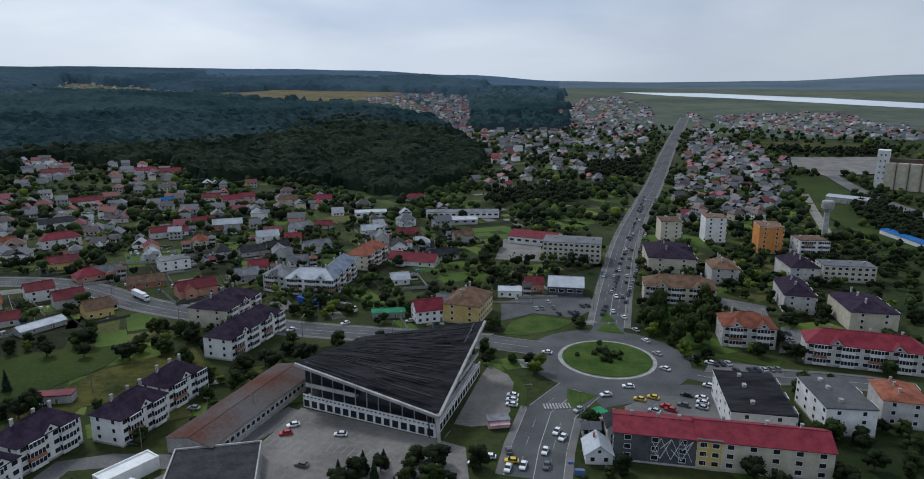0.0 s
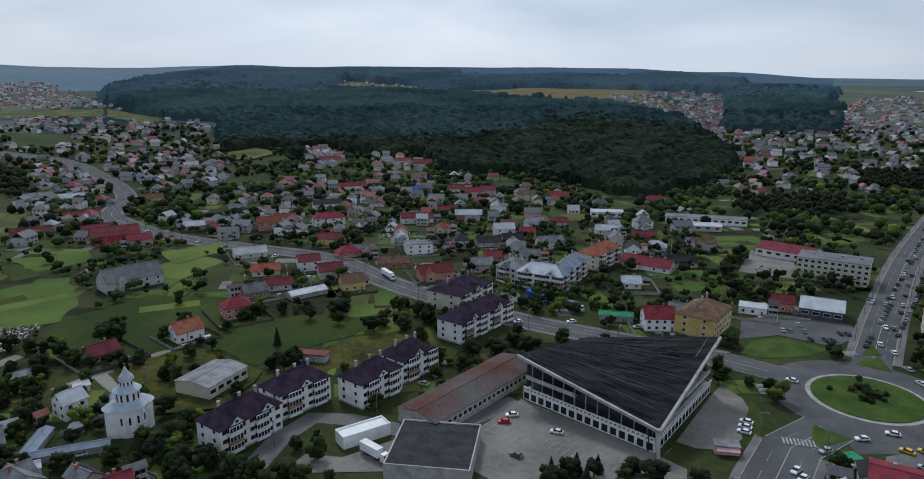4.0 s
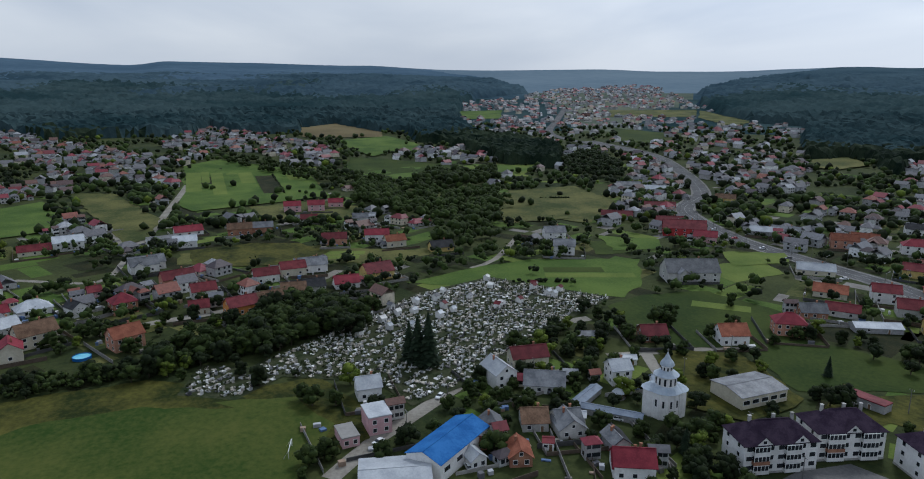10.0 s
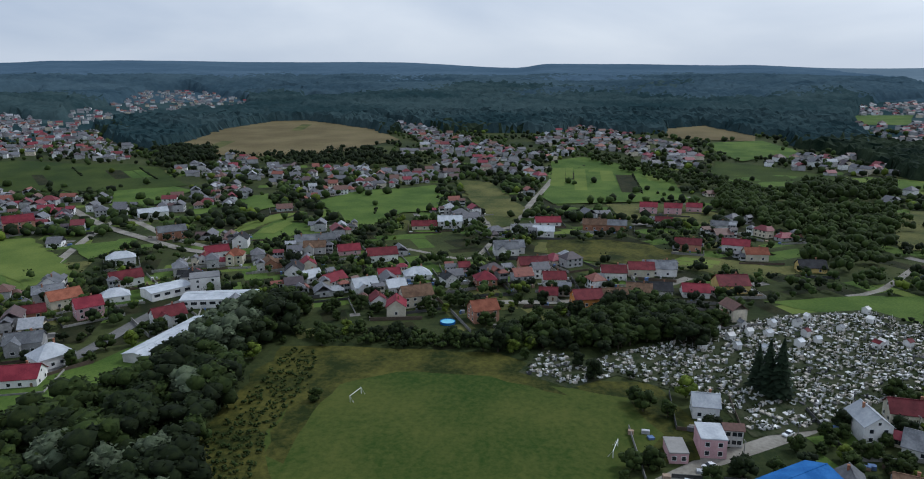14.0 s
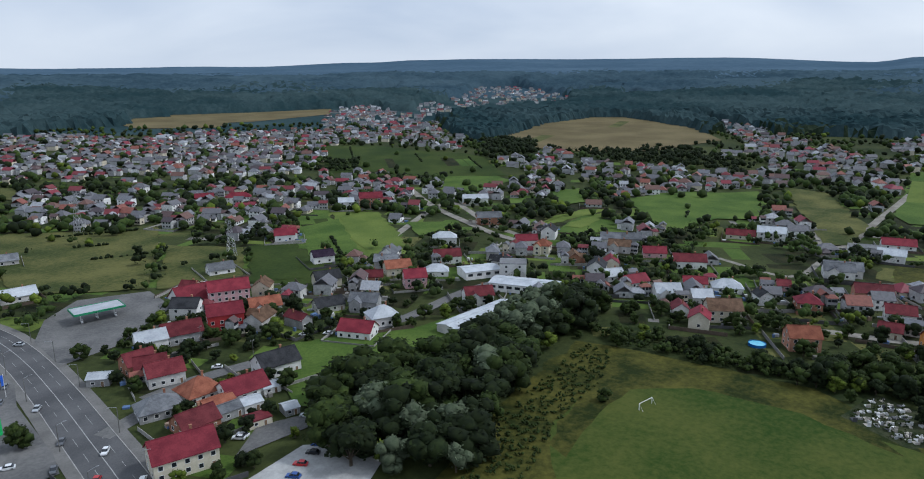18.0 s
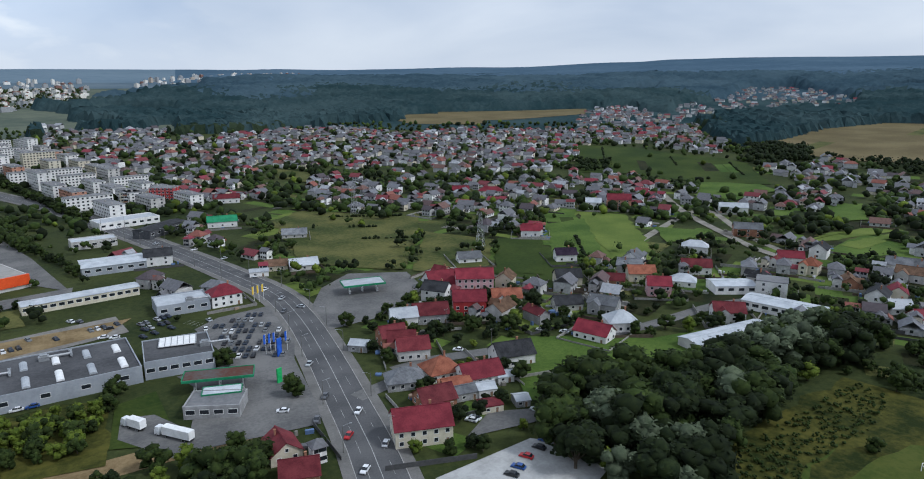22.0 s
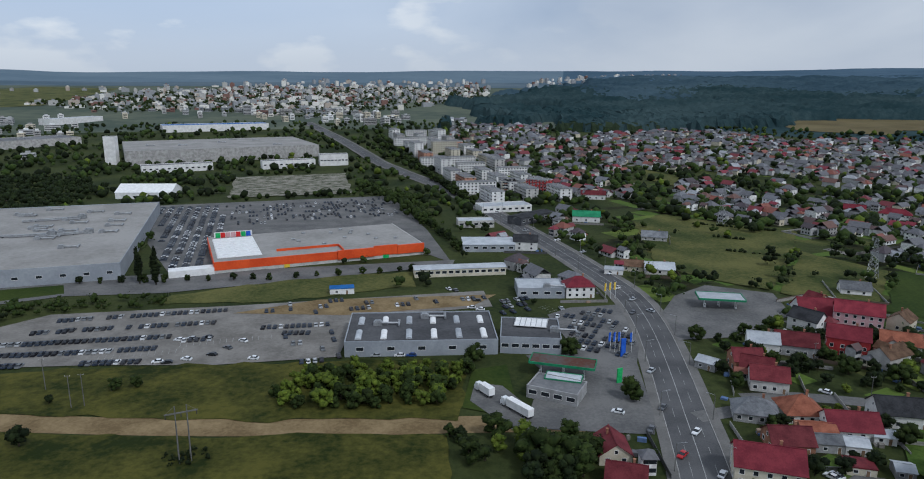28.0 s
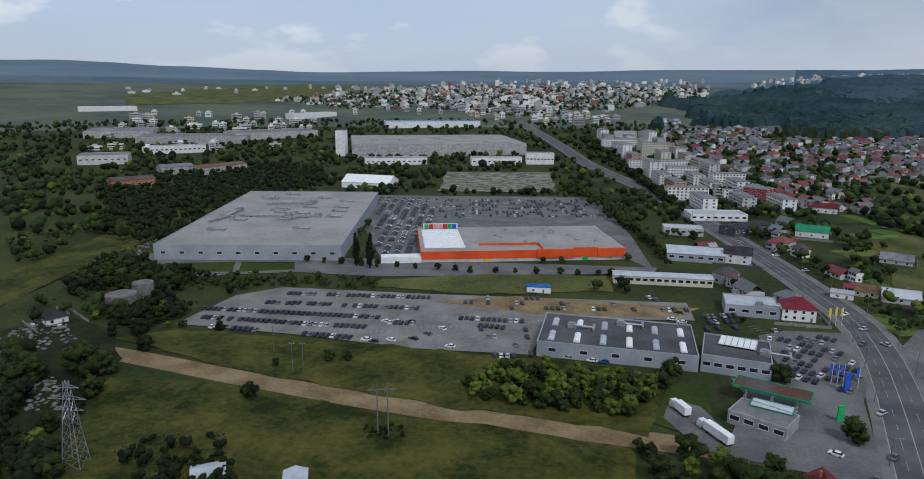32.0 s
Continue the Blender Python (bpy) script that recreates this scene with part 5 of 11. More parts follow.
def water_tower(x, y):
    root = thing("water_tower", "slim grey concrete water tower with a wider tank", "water tower", pose(x, y, height(x, y)))
    part("shaft", Shape().lathe(((2.2, -0.3), (1.9, 20)), 12), "concrete", root)
    part("tank", Shape().lathe(((1.9, 19.5), (4.2, 22.5), (4.2, 27), (3.6, 28)), 14), "concrete", root)
    return root


def silos(x, y, turn):
    root = thing("grain_silos", "tall cream concrete grain silos with a headhouse", "silo", pose(x, y, height(x, y), 0, 0, turn))
    for i in range(4):
        part("silo", Shape().lathe(((5.5, -0.3), (5.5, 27), (5.2, 27.6)), 16, i * 11.2, 0), "cream", root)
        part("silo", Shape().lathe(((5.5, -0.3), (5.5, 27), (5.2, 27.6)), 16, i * 11.2, 11.2), "cream", root)
    part("headhouse", Shape().box(-7, 5, -0.3, 11, 16, 40), "white", root)
    part("gallery", Shape().box(17, 5.6, 27.5, 46, 7, 4), "r_rust", root)
    for z in (10, 16, 22, 28, 34):
        for sx in (-9, -5):
            put_window(root, sx, -3, z, 0, 1.4, 1.8)
    return root


def canopy(x, y, w, d, turn, h=5.0, roof="r_rust", edge="r_green", pumps=3, label="fuel station canopy with a green edge"):
    root = thing("fuel_canopy", label, "canopy", pose(x, y, height(x, y), 0, 0, turn))
    take(rect(x, y, w, d, turn), 3)
    part("roof", Shape().box(0, 0, h + 0.2, w - 0.6, d - 0.6, 0.55), roof, root)
    for px, py, sx, sy in ((0, -d / 2, w, 0.3), (0, d / 2, w, 0.3), (-w / 2, 0, 0.3, d - 0.3), (w / 2, 0, 0.3, d - 0.3)):
        part("fascia", Shape().box(px, py, h, sx, sy, 0.95), edge, root)
    for i in range(pumps):
        px = (i + 0.5) * w / pumps - w / 2
        part("post", Shape().box(px, 0, 0, 0.45, 0.45, h + 0.3), "plastic_white", root)
        p = thing("fuel_pump", "white and green fuel pump on a kerbed island", "fuel pump", pose(x, y, 0, 0, 0, turn) @ pose(px, 2.0 if i % 2 else -2.0, 0.08), "pumps under the canopy")
        part("island", Shape().box(0, 0, -0.1, 3.0, 1.0, 0.25), "kerb", p)
        part("cabinet", Shape().box(0, 0, 0.12, 0.9, 0.5, 1.7).box(0, 0, 1.8, 0.95, 0.55, 0.3), "plastic_white", p)
        part("display", Shape().box(0, -0.27, 1.15, 0.5, 0.04, 0.4), "dark_metal", p)
    return root


def small_canopy(x, y, w, d, turn):
    root = thing("shop_canopy", "pale flat canopy with a green edge before the fuel shop", "canopy", pose(x, y, 0, 0, 0, turn))
    part("roof", Shape().box(0, 0, 4.3, w - 0.5, d - 0.5, 0.35), "r_light", root)
    for px, py, sx, sy in ((0, -d / 2, w, 0.3), (0, d / 2, w, 0.3), (-w / 2, 0, 0.3, d - 0.3), (w / 2, 0, 0.3, d - 0.3)):
        part("fascia", Shape().box(px, py, 4.1, sx, sy, 0.7), "r_green", root)
    for px in (-w * 0.42, w * 0.42):
        part("post", Shape().rod((px, d * 0.3, 0), (px, d * 0.3, 4.3), 0.14, 8), "plastic_white", root)


def roof_hood(x, y, w, d, turn, z):
    root = thing("roof_hood", "white ribbed hood standing on the showroom roof", "roof hood", pose(x, y, z, 0, 0, turn))
    part("hood", Shape().box(0, 0, 0.7, w, d, 0.3), "plastic_white", root)
    for k in range(7):
        part("rib", Shape().box((k / 6 - 0.5) * w * 0.97, 0, 1.0, 0.25, d, 0.14), "metal", root)
    for px in (-w * 0.45, 0, w * 0.45):
        part("leg", Shape().box(px, 0, -0.1, 0.3, d * 0.8, 0.8), "metal", root)


def roof_duct(pts, z):
    """A bent run of square air duct on its feet."""
    root = thing("air_duct", "long galvanised air duct lying on a flat roof", "air duct", pose(pts[0][0], pts[0][1], z))
    x0, y0 = pts[0]
    for (ax, ay), (bx, by) in zip(pts[:-1], pts[1:]):
        ln, t = math.hypot(bx - ax, by - ay), math.degrees(math.atan2(by - ay, bx - ax))
        part("duct", Shape().box((ax + bx) / 2 - x0, (ay + by) / 2 - y0, -0.4, ln, 1.5, 1.3, t), "metal", root)
        part("foot", Shape().box((ax + bx) / 2 - x0, (ay + by) / 2 - y0, -1.0, 0.6, 1.7, 0.7, t), "dark_metal", root)
    part("air_handler", Shape().box(pts[-1][0] - x0, pts[-1][1] - y0, -1.0, 5.0, 3.6, 2.8).box(pts[-1][0] - x0, pts[-1][1] - y0, 1.8, 3.4, 2.4, 0.6), "metal", root)


# ---- vehicles ----
def car_shape(l, w, h, kind):
    """Body, glass and wheel meshes of a car, van, bus or lorry cab standing along x."""
    body, glass = Shape(), Shape()
    if kind == "car":
        prof = [(-l / 2, 0.30), (-l / 2, 0.80), (-l * 0.40, 0.92), (l * 0.20, 0.95), (l * 0.46, 0.80), (l / 2, 0.62), (l / 2, 0.30)]
        cab = [(-l * 0.42, 0.90), (-l * 0.30, h - 0.04), (-l * 0.02, h), (l * 0.08, h - 0.03), (l * 0.25, 0.92)]
    elif kind == "van":
        prof = [(-l / 2, 0.35), (-l / 2, h), (l * 0.22, h), (l * 0.34, 1.15), (l * 0.5, 0.95), (l / 2, 0.35)]
        cab = []
    for ring, sh, k in ((prof, body, 1.0), (cab, glass, 0.86)):
        if not ring:
            continue
        n = len(ring)
        vs = [(p, -w / 2 * k * (0.94 if q > 0.93 and sh is body and kind == "car" else 1), q) for p, q in ring] + [(p, w / 2 * k * (0.94 if q > 0.93 and sh is body and kind == "car" else 1), q) for p, q in ring]
        sh.add(vs, [list(range(n)), list(range(2 * n - 1, n - 1, -1))] + [((i + 1) % n, i, n + i, n + (i + 1) % n) for i in range(n)])
    if kind == "car":
        roof = [(-l * 0.29, h - 0.03), (-l * 0.02, h + 0.03), (l * 0.07, h)]
        body.add([(p, s * w * 0.41, q) for s in (-1, 1) for p, q in roof], ((0, 1, 4, 3), (1, 2, 5, 4)))
        for sx in (-1, 1):
            body.box(-l * 0.1, sx * w * 0.43, 0.92, 0.09, 0.06, h - 0.97)
    else:
        glass.add([(l * 0.235, -w * 0.44, h - 0.12), (l * 0.335, -w * 0.44, 1.22), (l * 0.335, w * 0.44, 1.22), (l * 0.235, w * 0.44, h - 0.12)], ((0, 1, 2, 3),))
        for s in (-1, 1):
            glass.box(l * 0.14, s * w * 0.5, 1.25, l * 0.14, 0.03, 0.6)
    return body, glass


WHEEL = Shape().rod((0, -0.1, 0), (0, 0.1, 0), 0.32, 10).rod((0, -0.11, 0), (0, 0.11, 0), 0.18, 8, slot=1).mesh("wheel", "rubber", "metal")
LAMP = Shape().box(0, 0, 0, 0.06, 0.3, 0.14).mesh("headlight", "plastic_white")
PROTO = {}
CAR_WORDS = {"car_white": "white", "car_silver": "silver", "car_black": "black", "car_grey": "dark grey", "car_red": "red", "car_blue": "blue", "car_green": "green", "car_yellow": "yellow"}


def car(x, y, turn, paint="car_white", kind="car"):
    key = (paint, kind)
    m = pose(x, y, height(x, y) + 0.14, 0, 0, turn)
    take(rect(x, y, 6, 3, turn), 2)
    if key in PROTO:
        return copy_thing(PROTO[key], m)
    l, w, h = (4.3, 1.78, 1.47) if kind == "car" else (5.6, 2.0, 2.4)
    root = thing("car" if kind == "car" else "van", f"{CAR_WORDS[paint]} {'hatchback car' if kind == 'car' else 'panel van'} on the asphalt", "car" if kind == "car" else "van", m, "vehicles about the streets")
    b, g = car_shape(l, w, h, kind)
    part("body", b, paint, root)
    part("glazing", g, "glass", root)
    for sx in (-l * 0.31, l * 0.31):
        for sy in (-w / 2 + 0.06, w / 2 - 0.06):
            part("wheel", WHEEL, None, root).matrix_local = pose(sx, sy, 0.32)
    PROTO[key] = root
    return root


def lorry(x, y, turn, box="plastic_white", cab="car_white", length=11.0):
    root = thing("lorry", f"articulated lorry with a {'white' if box == 'plastic_white' else 'blue' if box == 'blue_paint' else 'grey'} box body", "lorry", pose(x, y, height(x, y) + 0.14, 0, 0, turn))
    part("box_body", Shape().box(-0.8, 0, 1.1, length, 2.5, 2.7), box, root)
    part("chassis", Shape().box(0, 0, 0.7, length + 2, 1.0, 0.35), "dark_metal", root)
    part("cab", Shape().box(length / 2 + 1.3, 0, 0.6, 2.0, 2.4, 1.4).box(length / 2 + 1.2, 0, 2.0, 1.7, 2.3, 1.1, taper=0.9), cab, root)
    part("windscreen", Shape().box(length / 2 + 2.06, 0, 2.05, 0.12, 2.0, 0.8), "glass", root)
    for sx in (-length * 0.40, -length * 0.28, length * 0.30, length / 2 + 1.4):
        for sy in (-1.05, 1.05):
            part("wheel", WHEEL, None, root).matrix_local = pose(sx, sy, 0.5) @ Matrix.Diagonal((1.5, 1.5, 1.5, 1))
    return root


def stored_car(body, cab, x, y, t):
    """One joined car: a low body whose roof hangs on four pillars, and a dark cabin."""
    z = height(x, y) + 0.15
    body.box(x, y, z + 0.25, 4.3, 1.75, 0.6, t, taper=0.97)
    cc, ss = math.cos(radians(t)), math.sin(radians(t))
    cab.box(x - cc * 0.2, y - ss * 0.2, z + 0.85, 2.4, 1.6, 0.5, t, taper=0.8)
    k = len(body.v)
    body.box(x - cc * 0.25, y - ss * 0.25, z + 1.33, 1.7, 1.25, 0.06, t)
    for q in range(4):
        p = body.v[k + q]
        body.v.append((p[0] + cc * 0.1, p[1] + ss * 0.1, p[2]))
        body.f.append([k - 4 + q, k + q, len(body.v) - 1])
        body.s.append(0)


def car_lines(lines, seed, pitch=2.55):
    """Cars parked side by side along straight lines, joined."""
    rng = random.Random(seed)
    body, cab = Shape(), Shape()
    for (x0, y0), (x1, y1) in lines:
        ln = math.hypot(x1 - x0, y1 - y0)
        t = math.degrees(math.atan2(y1 - y0, x1 - x0))
        for k in range(int(ln / pitch) + 1):
            if rng.random() < 0.94:
                f = k * pitch / ln
                stored_car(body, cab, x0 + (x1 - x0) * f, y0 + (y1 - y0) * f + rng.uniform(-0.25, 0.25), t + 90 + rng.uniform(-3, 3))
    solo("parked_cars", body, "cars_far", "long rows of stored cars, dark and white", "cars", kind="stuff")
    solo("car_cabins", cab, "glass", "dark glazed cabins of the stored cars", "cars", kind="stuff")


def car_rows(ring, turn, gap_x, gap_y, fill, seed, name="parked_cars", label="many parked cars in rows"):
    """A large car park's cars, joined: each a low body with a smaller cabin."""
    rng = random.Random(seed)
    c, s = math.cos(radians(turn)), math.sin(radians(turn))
    mx, my = sum(p[0] for p in ring) / len(ring), sum(p[1] for p in ring) / len(ring)
    body, cab = Shape(), Shape()
    span = max(math.hypot(p[0] - mx, p[1] - my) for p in ring)
    j = -span
    while j < span:
        i = -span
        while i < span:
            x, y = mx + i * c - j * s, my + i * s + j * c
            if inside(ring, x, y) and rng.random() < fill:
                t = turn + 90 + rng.uniform(-4, 4)
                stored_car(body, cab, x, y, t)
            i += gap_x
        j += gap_y
    solo(name, body, "cars_far", label, "cars", kind="stuff")
    solo("car_cabins", cab, "glass", "dark glazed cabins of the parked cars", "cars", kind="stuff")


# ---- street furniture ----
def pole(x, y, h=9.0, arm=0.0, turn=0.0, label="grey concrete power pole with a crossbar"):
    root = thing("power_pole" if not arm else "street_lamp", label if not arm else "grey steel street lamp with a bent arm", "pole" if not arm else "street lamp", pose(x, y, height(x, y), 0, 0, turn), "poles along the streets")
    part("post", Shape().rod((0, 0, -0.3), (0, 0, h), 0.16, 6, 0.10), "pole_grey", root)
    if arm:
        part("arm", Shape().rod((0, 0, h - 0.1), (arm, 0, h + 0.5), 0.06, 5), "metal", root)
        part("lamp_head", Shape().box(arm + 0.3, 0, h + 0.42, 0.8, 0.28, 0.14), "metal", root)
    else:
        part("crossbar", Shape().box(0, 0, h - 0.5, 1.8, 0.12, 0.12), "pole_grey", root)
        for k in (-0.8, 0, 0.8):
            part("insulator", Shape().rod((k, 0, h - 0.4), (k, 0, h - 0.15), 0.06, 5), "frame", root)
    return root


def fence(pts, h=1.6, mat="grey_wall", label="low rendered garden wall", gap=2.5):
    """A boundary wall in bays between posts."""
    root = thing("fence", label, "fence")
    for (x0, y0), (x1, y1) in zip(pts[:-1], pts[1:]):
        ln = math.hypot(x1 - x0, y1 - y0)
        t = math.degrees(math.atan2(y1 - y0, x1 - x0))
        n = max(1, int(ln / (gap * 4)))
        for i in range(n):
            k = (i + 0.5) / n
            part("panel", Shape().box(x0 + (x1 - x0) * k, y0 + (y1 - y0) * k, 0, ln / n - 0.3, 0.15, h, t), mat, root)
            k = i / n
            part("post", Shape().box(x0 + (x1 - x0) * k, y0 + (y1 - y0) * k, 0, 0.3, 0.3, h + 0.2, t), "concrete", root)
    return root


def diy_store(x, y, w, d, turn):
    """Orange store: pale roof, stepped orange parapets, white plinth, translucent hall roof, plain coloured sign panels."""
    root = thing("diy_store", "large orange-clad store with a pale flat roof and white plinth", "store", pose(x, y, height(x, y), 0, 0, turn))
    take(rect(x, y, w + 4, d + 4, turn), 3)
    part("wall", Shape().box(0, 0, -0.3, w, d, 7.0), "offwhite", root)
    part("roof", Shape().box(0, 0, 6.7, w - 0.8, d - 0.8, 0.15), "r_pale_flat", root)
    part("plinth", Shape().box(0, -d / 2 - 0.15, -0.2, w, 0.3, 2.2), "offwhite", root)
    for x0, x1, z0, z1, out in ((-0.5, 0.06, 2.0, 6.9, 0.2), (0.06, 0.24, 2.0, 7.4, 0.9), (0.24, 0.36, 2.0, 8.2, 0.35), (0.36, 0.5, 2.0, 7.6, 0.7)):
        part("front_panel", Shape().box((x0 + x1) / 2 * w, -d / 2 - out / 2, z0, (x1 - x0) * w - 0.05, 0.6 + out, z1 - z0), "orange_clad", root)
    part("stepped_parapet", Shape().box(-0.06 * w, -d * 0.30, 6.8, w * 0.30, 0.5, 1.5).box(0.09 * w, -d * 0.40, 6.8, 0.5, d * 0.2, 1.5), "orange_clad", root)
    for px, sx in ((-w / 2, 0.5), (w / 2, 0.5)):
        part("side_panel", Shape().box(px, 0, 2.0, sx, d, 4.9), "orange_clad" if px < 0 else "offwhite", root)
    for k in range(9):
        part("roof_light", Shape().box(-w * 0.38 + 0 * k, -d * 0.34 + k * d * 0.085, 6.85, w * 0.2, d * 0.072, 0.5, taper=0.95), "plastic_white", root, "white translucent roof strip")
    for k, paint in enumerate(("green_paint", "red_paint", "pink", "pink", "red_paint", "green_paint", "blue_paint")):
        part("sign_panel", Shape().box(-w * 0.45 + k * 3.2, d * 0.44, 6.9, 2.8, 0.4, 3.2), paint, root)
    part("sign_frame", Shape().box(-w * 0.45 + 9.6, d * 0.44 + 0.4, 6.9, 24, 0.2, 3.6), "plastic_white", root)
    part("low_annex", Shape().box(-w / 2 - 12, -d / 2 + 3, -0.2, 24, 8, 4.2), "plastic_white", root, "white low annex")
    rng = random.Random(9)
    for k in range(12):
        part("roof_unit", Shape().box(rng.uniform(-0.1, 0.46) * w, rng.uniform(-0.25, 0.42) * d, 6.85, 2.2, 1.8, 1.1), "metal", root)
    part("door_panel", Shape().box(-w * 0.18, -d / 2 - 0.36, 0.0, 3.2, 0.1, 3.4), "yellow_paint", root)
    part("gate", Shape().box(w * 0.30, -d / 2 - 0.6, 0.0, 3.6, 0.1, 2.4), "green_paint", root)
    return root


def lattice_front(x0, y0, x1, y1, z0, z1, out=0.25):
    """White diagonal trellis bars fixed over a dark wall."""
    root = thing("wall_trellis", "white diagonal trellis fixed on the dark grey wall", "trellis")
    rng = random.Random(4)
    n = 7
    for k in range(n):
        a, b = k / n, (k + 1) / n
        for za, zb in ((z0, z1), (z1, z0), ((z0 + z1) / 2, z0 if k % 2 else z1)):
            part("bar", Shape().rod((x0 + (x1 - x0) * a, y0 + (y1 - y0) * a - out, za), (x0 + (x1 - x0) * b, y0 + (y1 - y0) * b - out, zb), 0.09, 4), "plastic_white", root)


def zebra(x, y, turn, n=8, length=4.0):
    s = Shape()
    for k in range(n):
        c, q = math.cos(radians(turn)), math.sin(radians(turn))
        o = (k - n / 2 + 0.5) * 1.1
        s.box(x + c * o, y + q * o, 0.30, 0.55, length, 0.012, turn)
    solo("zebra_crossing", s, "paint", "white striped pedestrian crossing on the asphalt", "crossing", kind="structure")


def kiosk(x, y, turn, wall="pink", roof="r_grey"):
    root = thing("kiosk", f"small {WALL_WORDS[wall]} market kiosk with an awning", "kiosk", pose(x, y, 0, 0, 0, turn))
    take(rect(x, y, 8, 6, turn), 3)
    part("wall", Shape().box(0, 0, -0.1, 7, 4, 2.9), wall, root)
    part("roof", Shape().box(0, 0, 2.8, 7.6, 4.6, 0.25), roof, root)
    part("awning", Shape().add([(-3.4, -2, 2.5), (3.4, -2, 2.5), (3.4, -3.6, 2.0), (-3.4, -3.6, 2.0), (-3.4, -2, 2.42), (3.4, -2, 2.42), (3.4, -3.6, 1.92), (-3.4, -3.6, 1.92)], ((3, 2, 1, 0), (4, 5, 6, 7), (3, 7, 6, 2))), "pink", root)
    for k in (-2, 0, 2):
        put_window(root, k, -2, 0.9, 0, 1.5, 1.3)


def tank(x, y, r=6.0, h=7.0):
    root = thing("storage_tank", "round weathered concrete storage tank in scrub", "tank", pose(x, y, 0))
    take(rect(x, y, 2 * r, 2 * r, 0), 3)
    part("shell", Shape().lathe(((r, -0.2), (r, h), (r - 0.4, h)), 20), "old_concrete", root)
    part("lid", Shape().lathe(((r - 0.4, h - 0.6), (r * 0.5, h - 0.3), (0.3, h - 0.2)), 20), "r_rust", root)
    for k in range(5):
        part("band", Shape().lathe(((r + 0.05, 1 + k * 1.3), (r + 0.12, 1.1 + k * 1.3), (r + 0.05, 1.2 + k * 1.3)), 20), "pole_grey", root)


def railway(pts):
    """A single track: ballast bed, sleepers and two rails, laid along a line."""
    line = smooth_line([Vector(q) for q in pts], 6.0)
    root = thing("railway", "rusty single railway track on a grey ballast bed", "railway", kind="structure")
    bed, sleepers, rails = Shape(), Shape(), Shape()
    for a, b in zip(line[:-1], line[1:]):
        turn = math.degrees(math.atan2(b.y - a.y, b.x - a.x))
        m = (a + b) / 2
        z = height(m.x, m.y)
        bed.box(m.x, m.y, z - 0.2, (b - a).length + 0.3, 4.6, 0.55, turn, taper=0.92)
        w = (b - a).normalized()
        for side in (-0.72, 0.72):
            rails.box(m.x - w.y * side, m.y + w.x * side, z + 0.5, (b - a).length + 0.1, 0.09, 0.16, turn)
        for k in range(8):
            q = a + w * ((k + 0.5) * (b - a).length / 8)
            sleepers.box(q.x, q.y, z + 0.33, 0.26, 2.5, 0.14, turn)
    part("ballast", bed, "ballast", root)
    tagged(part("sleepers", sleepers, "wood", root), kind="stuff")
    part("rails", rails, "r_rust", root)


def rubble_heaps(ring, gap, seed):
    """Broken concrete and stones thrown in low heaps."""
    rng = random.Random(seed)
    s = Shape()
    for x, y in scatter(ring, gap, rng, False, 0.6):
        if rng.random() < 0.35 + noise.noise((x / 7, y / 7, 1)):
            continue
        q = rng.uniform(0.3, 1.3)
        blob(s, x, y, q * 0.25, q, q * 0.6, rng, 0.35)
    solo("rubble_heap", s, "old_concrete", "grey heaps of broken concrete and stones among weeds", "rubble", kind="stuff")


def bay_lines(x, y, turn, n, pitch=2.6, length=5.0):
    """A row of painted parking bays."""
    s = Shape()
    c, q = math.cos(radians(turn)), math.sin(radians(turn))
    for k in range(n + 1):
        s.box(x + c * k * pitch, y + q * k * pitch, 0.36, 0.14, length, 0.012, turn)
    solo("parking_lines", s, "paint", "worn white parking bay lines", "road marking", kind="structure")


# ---- house zones, woods, graves ----
STYLES = (("r_maroon", "white"), ("r_brown", "offwhite"), ("r_grey", "white"), ("r_light", "white"), ("r_brown", "cream"), ("r_orange", "cream"), ("r_maroon", "salmon"), ("r_grey", "offwhite"), ("r_dark", "white"), ("r_brown", "brick"), ("r_red", "cream"), ("r_dark", "offwhite"), ("r_maroon", "cream"), ("r_grey", "grey_wall"))
KINDS = []
for i, (rf, wl_) in enumerate(STYLES):
    KINDS.append(dict(roof=rf, wall=wl_, w=9 + (i * 5) % 6, d=8 + i % 3, storeys=(1, 1.6, 2)[i % 3], kind=("gable", "gable", "hip")[i % 3 if i % 2 else 0], wing=(0, 2.5, 0, 3)[i % 4]))
MADE = {}
FAR_WALLS, FAR_ROOFS, FAR_GLASS = Shape(), Shape(), Shape()


def zone_house(i, x, y, turn):
    HOMES.append((x, y, turn))
    if i in MADE:
        take(rect(x, y, 15, 13, turn), 3)
        return copy_thing(MADE[i], pose(x, y, height(x, y), 0, 0, turn))
    k = KINDS[i]
    MADE[i] = house(x, y, k["w"], k["d"], turn, k["storeys"], k["roof"], k["wall"], k["kind"], wing=k["wing"], detail=1)
    return MADE[i]


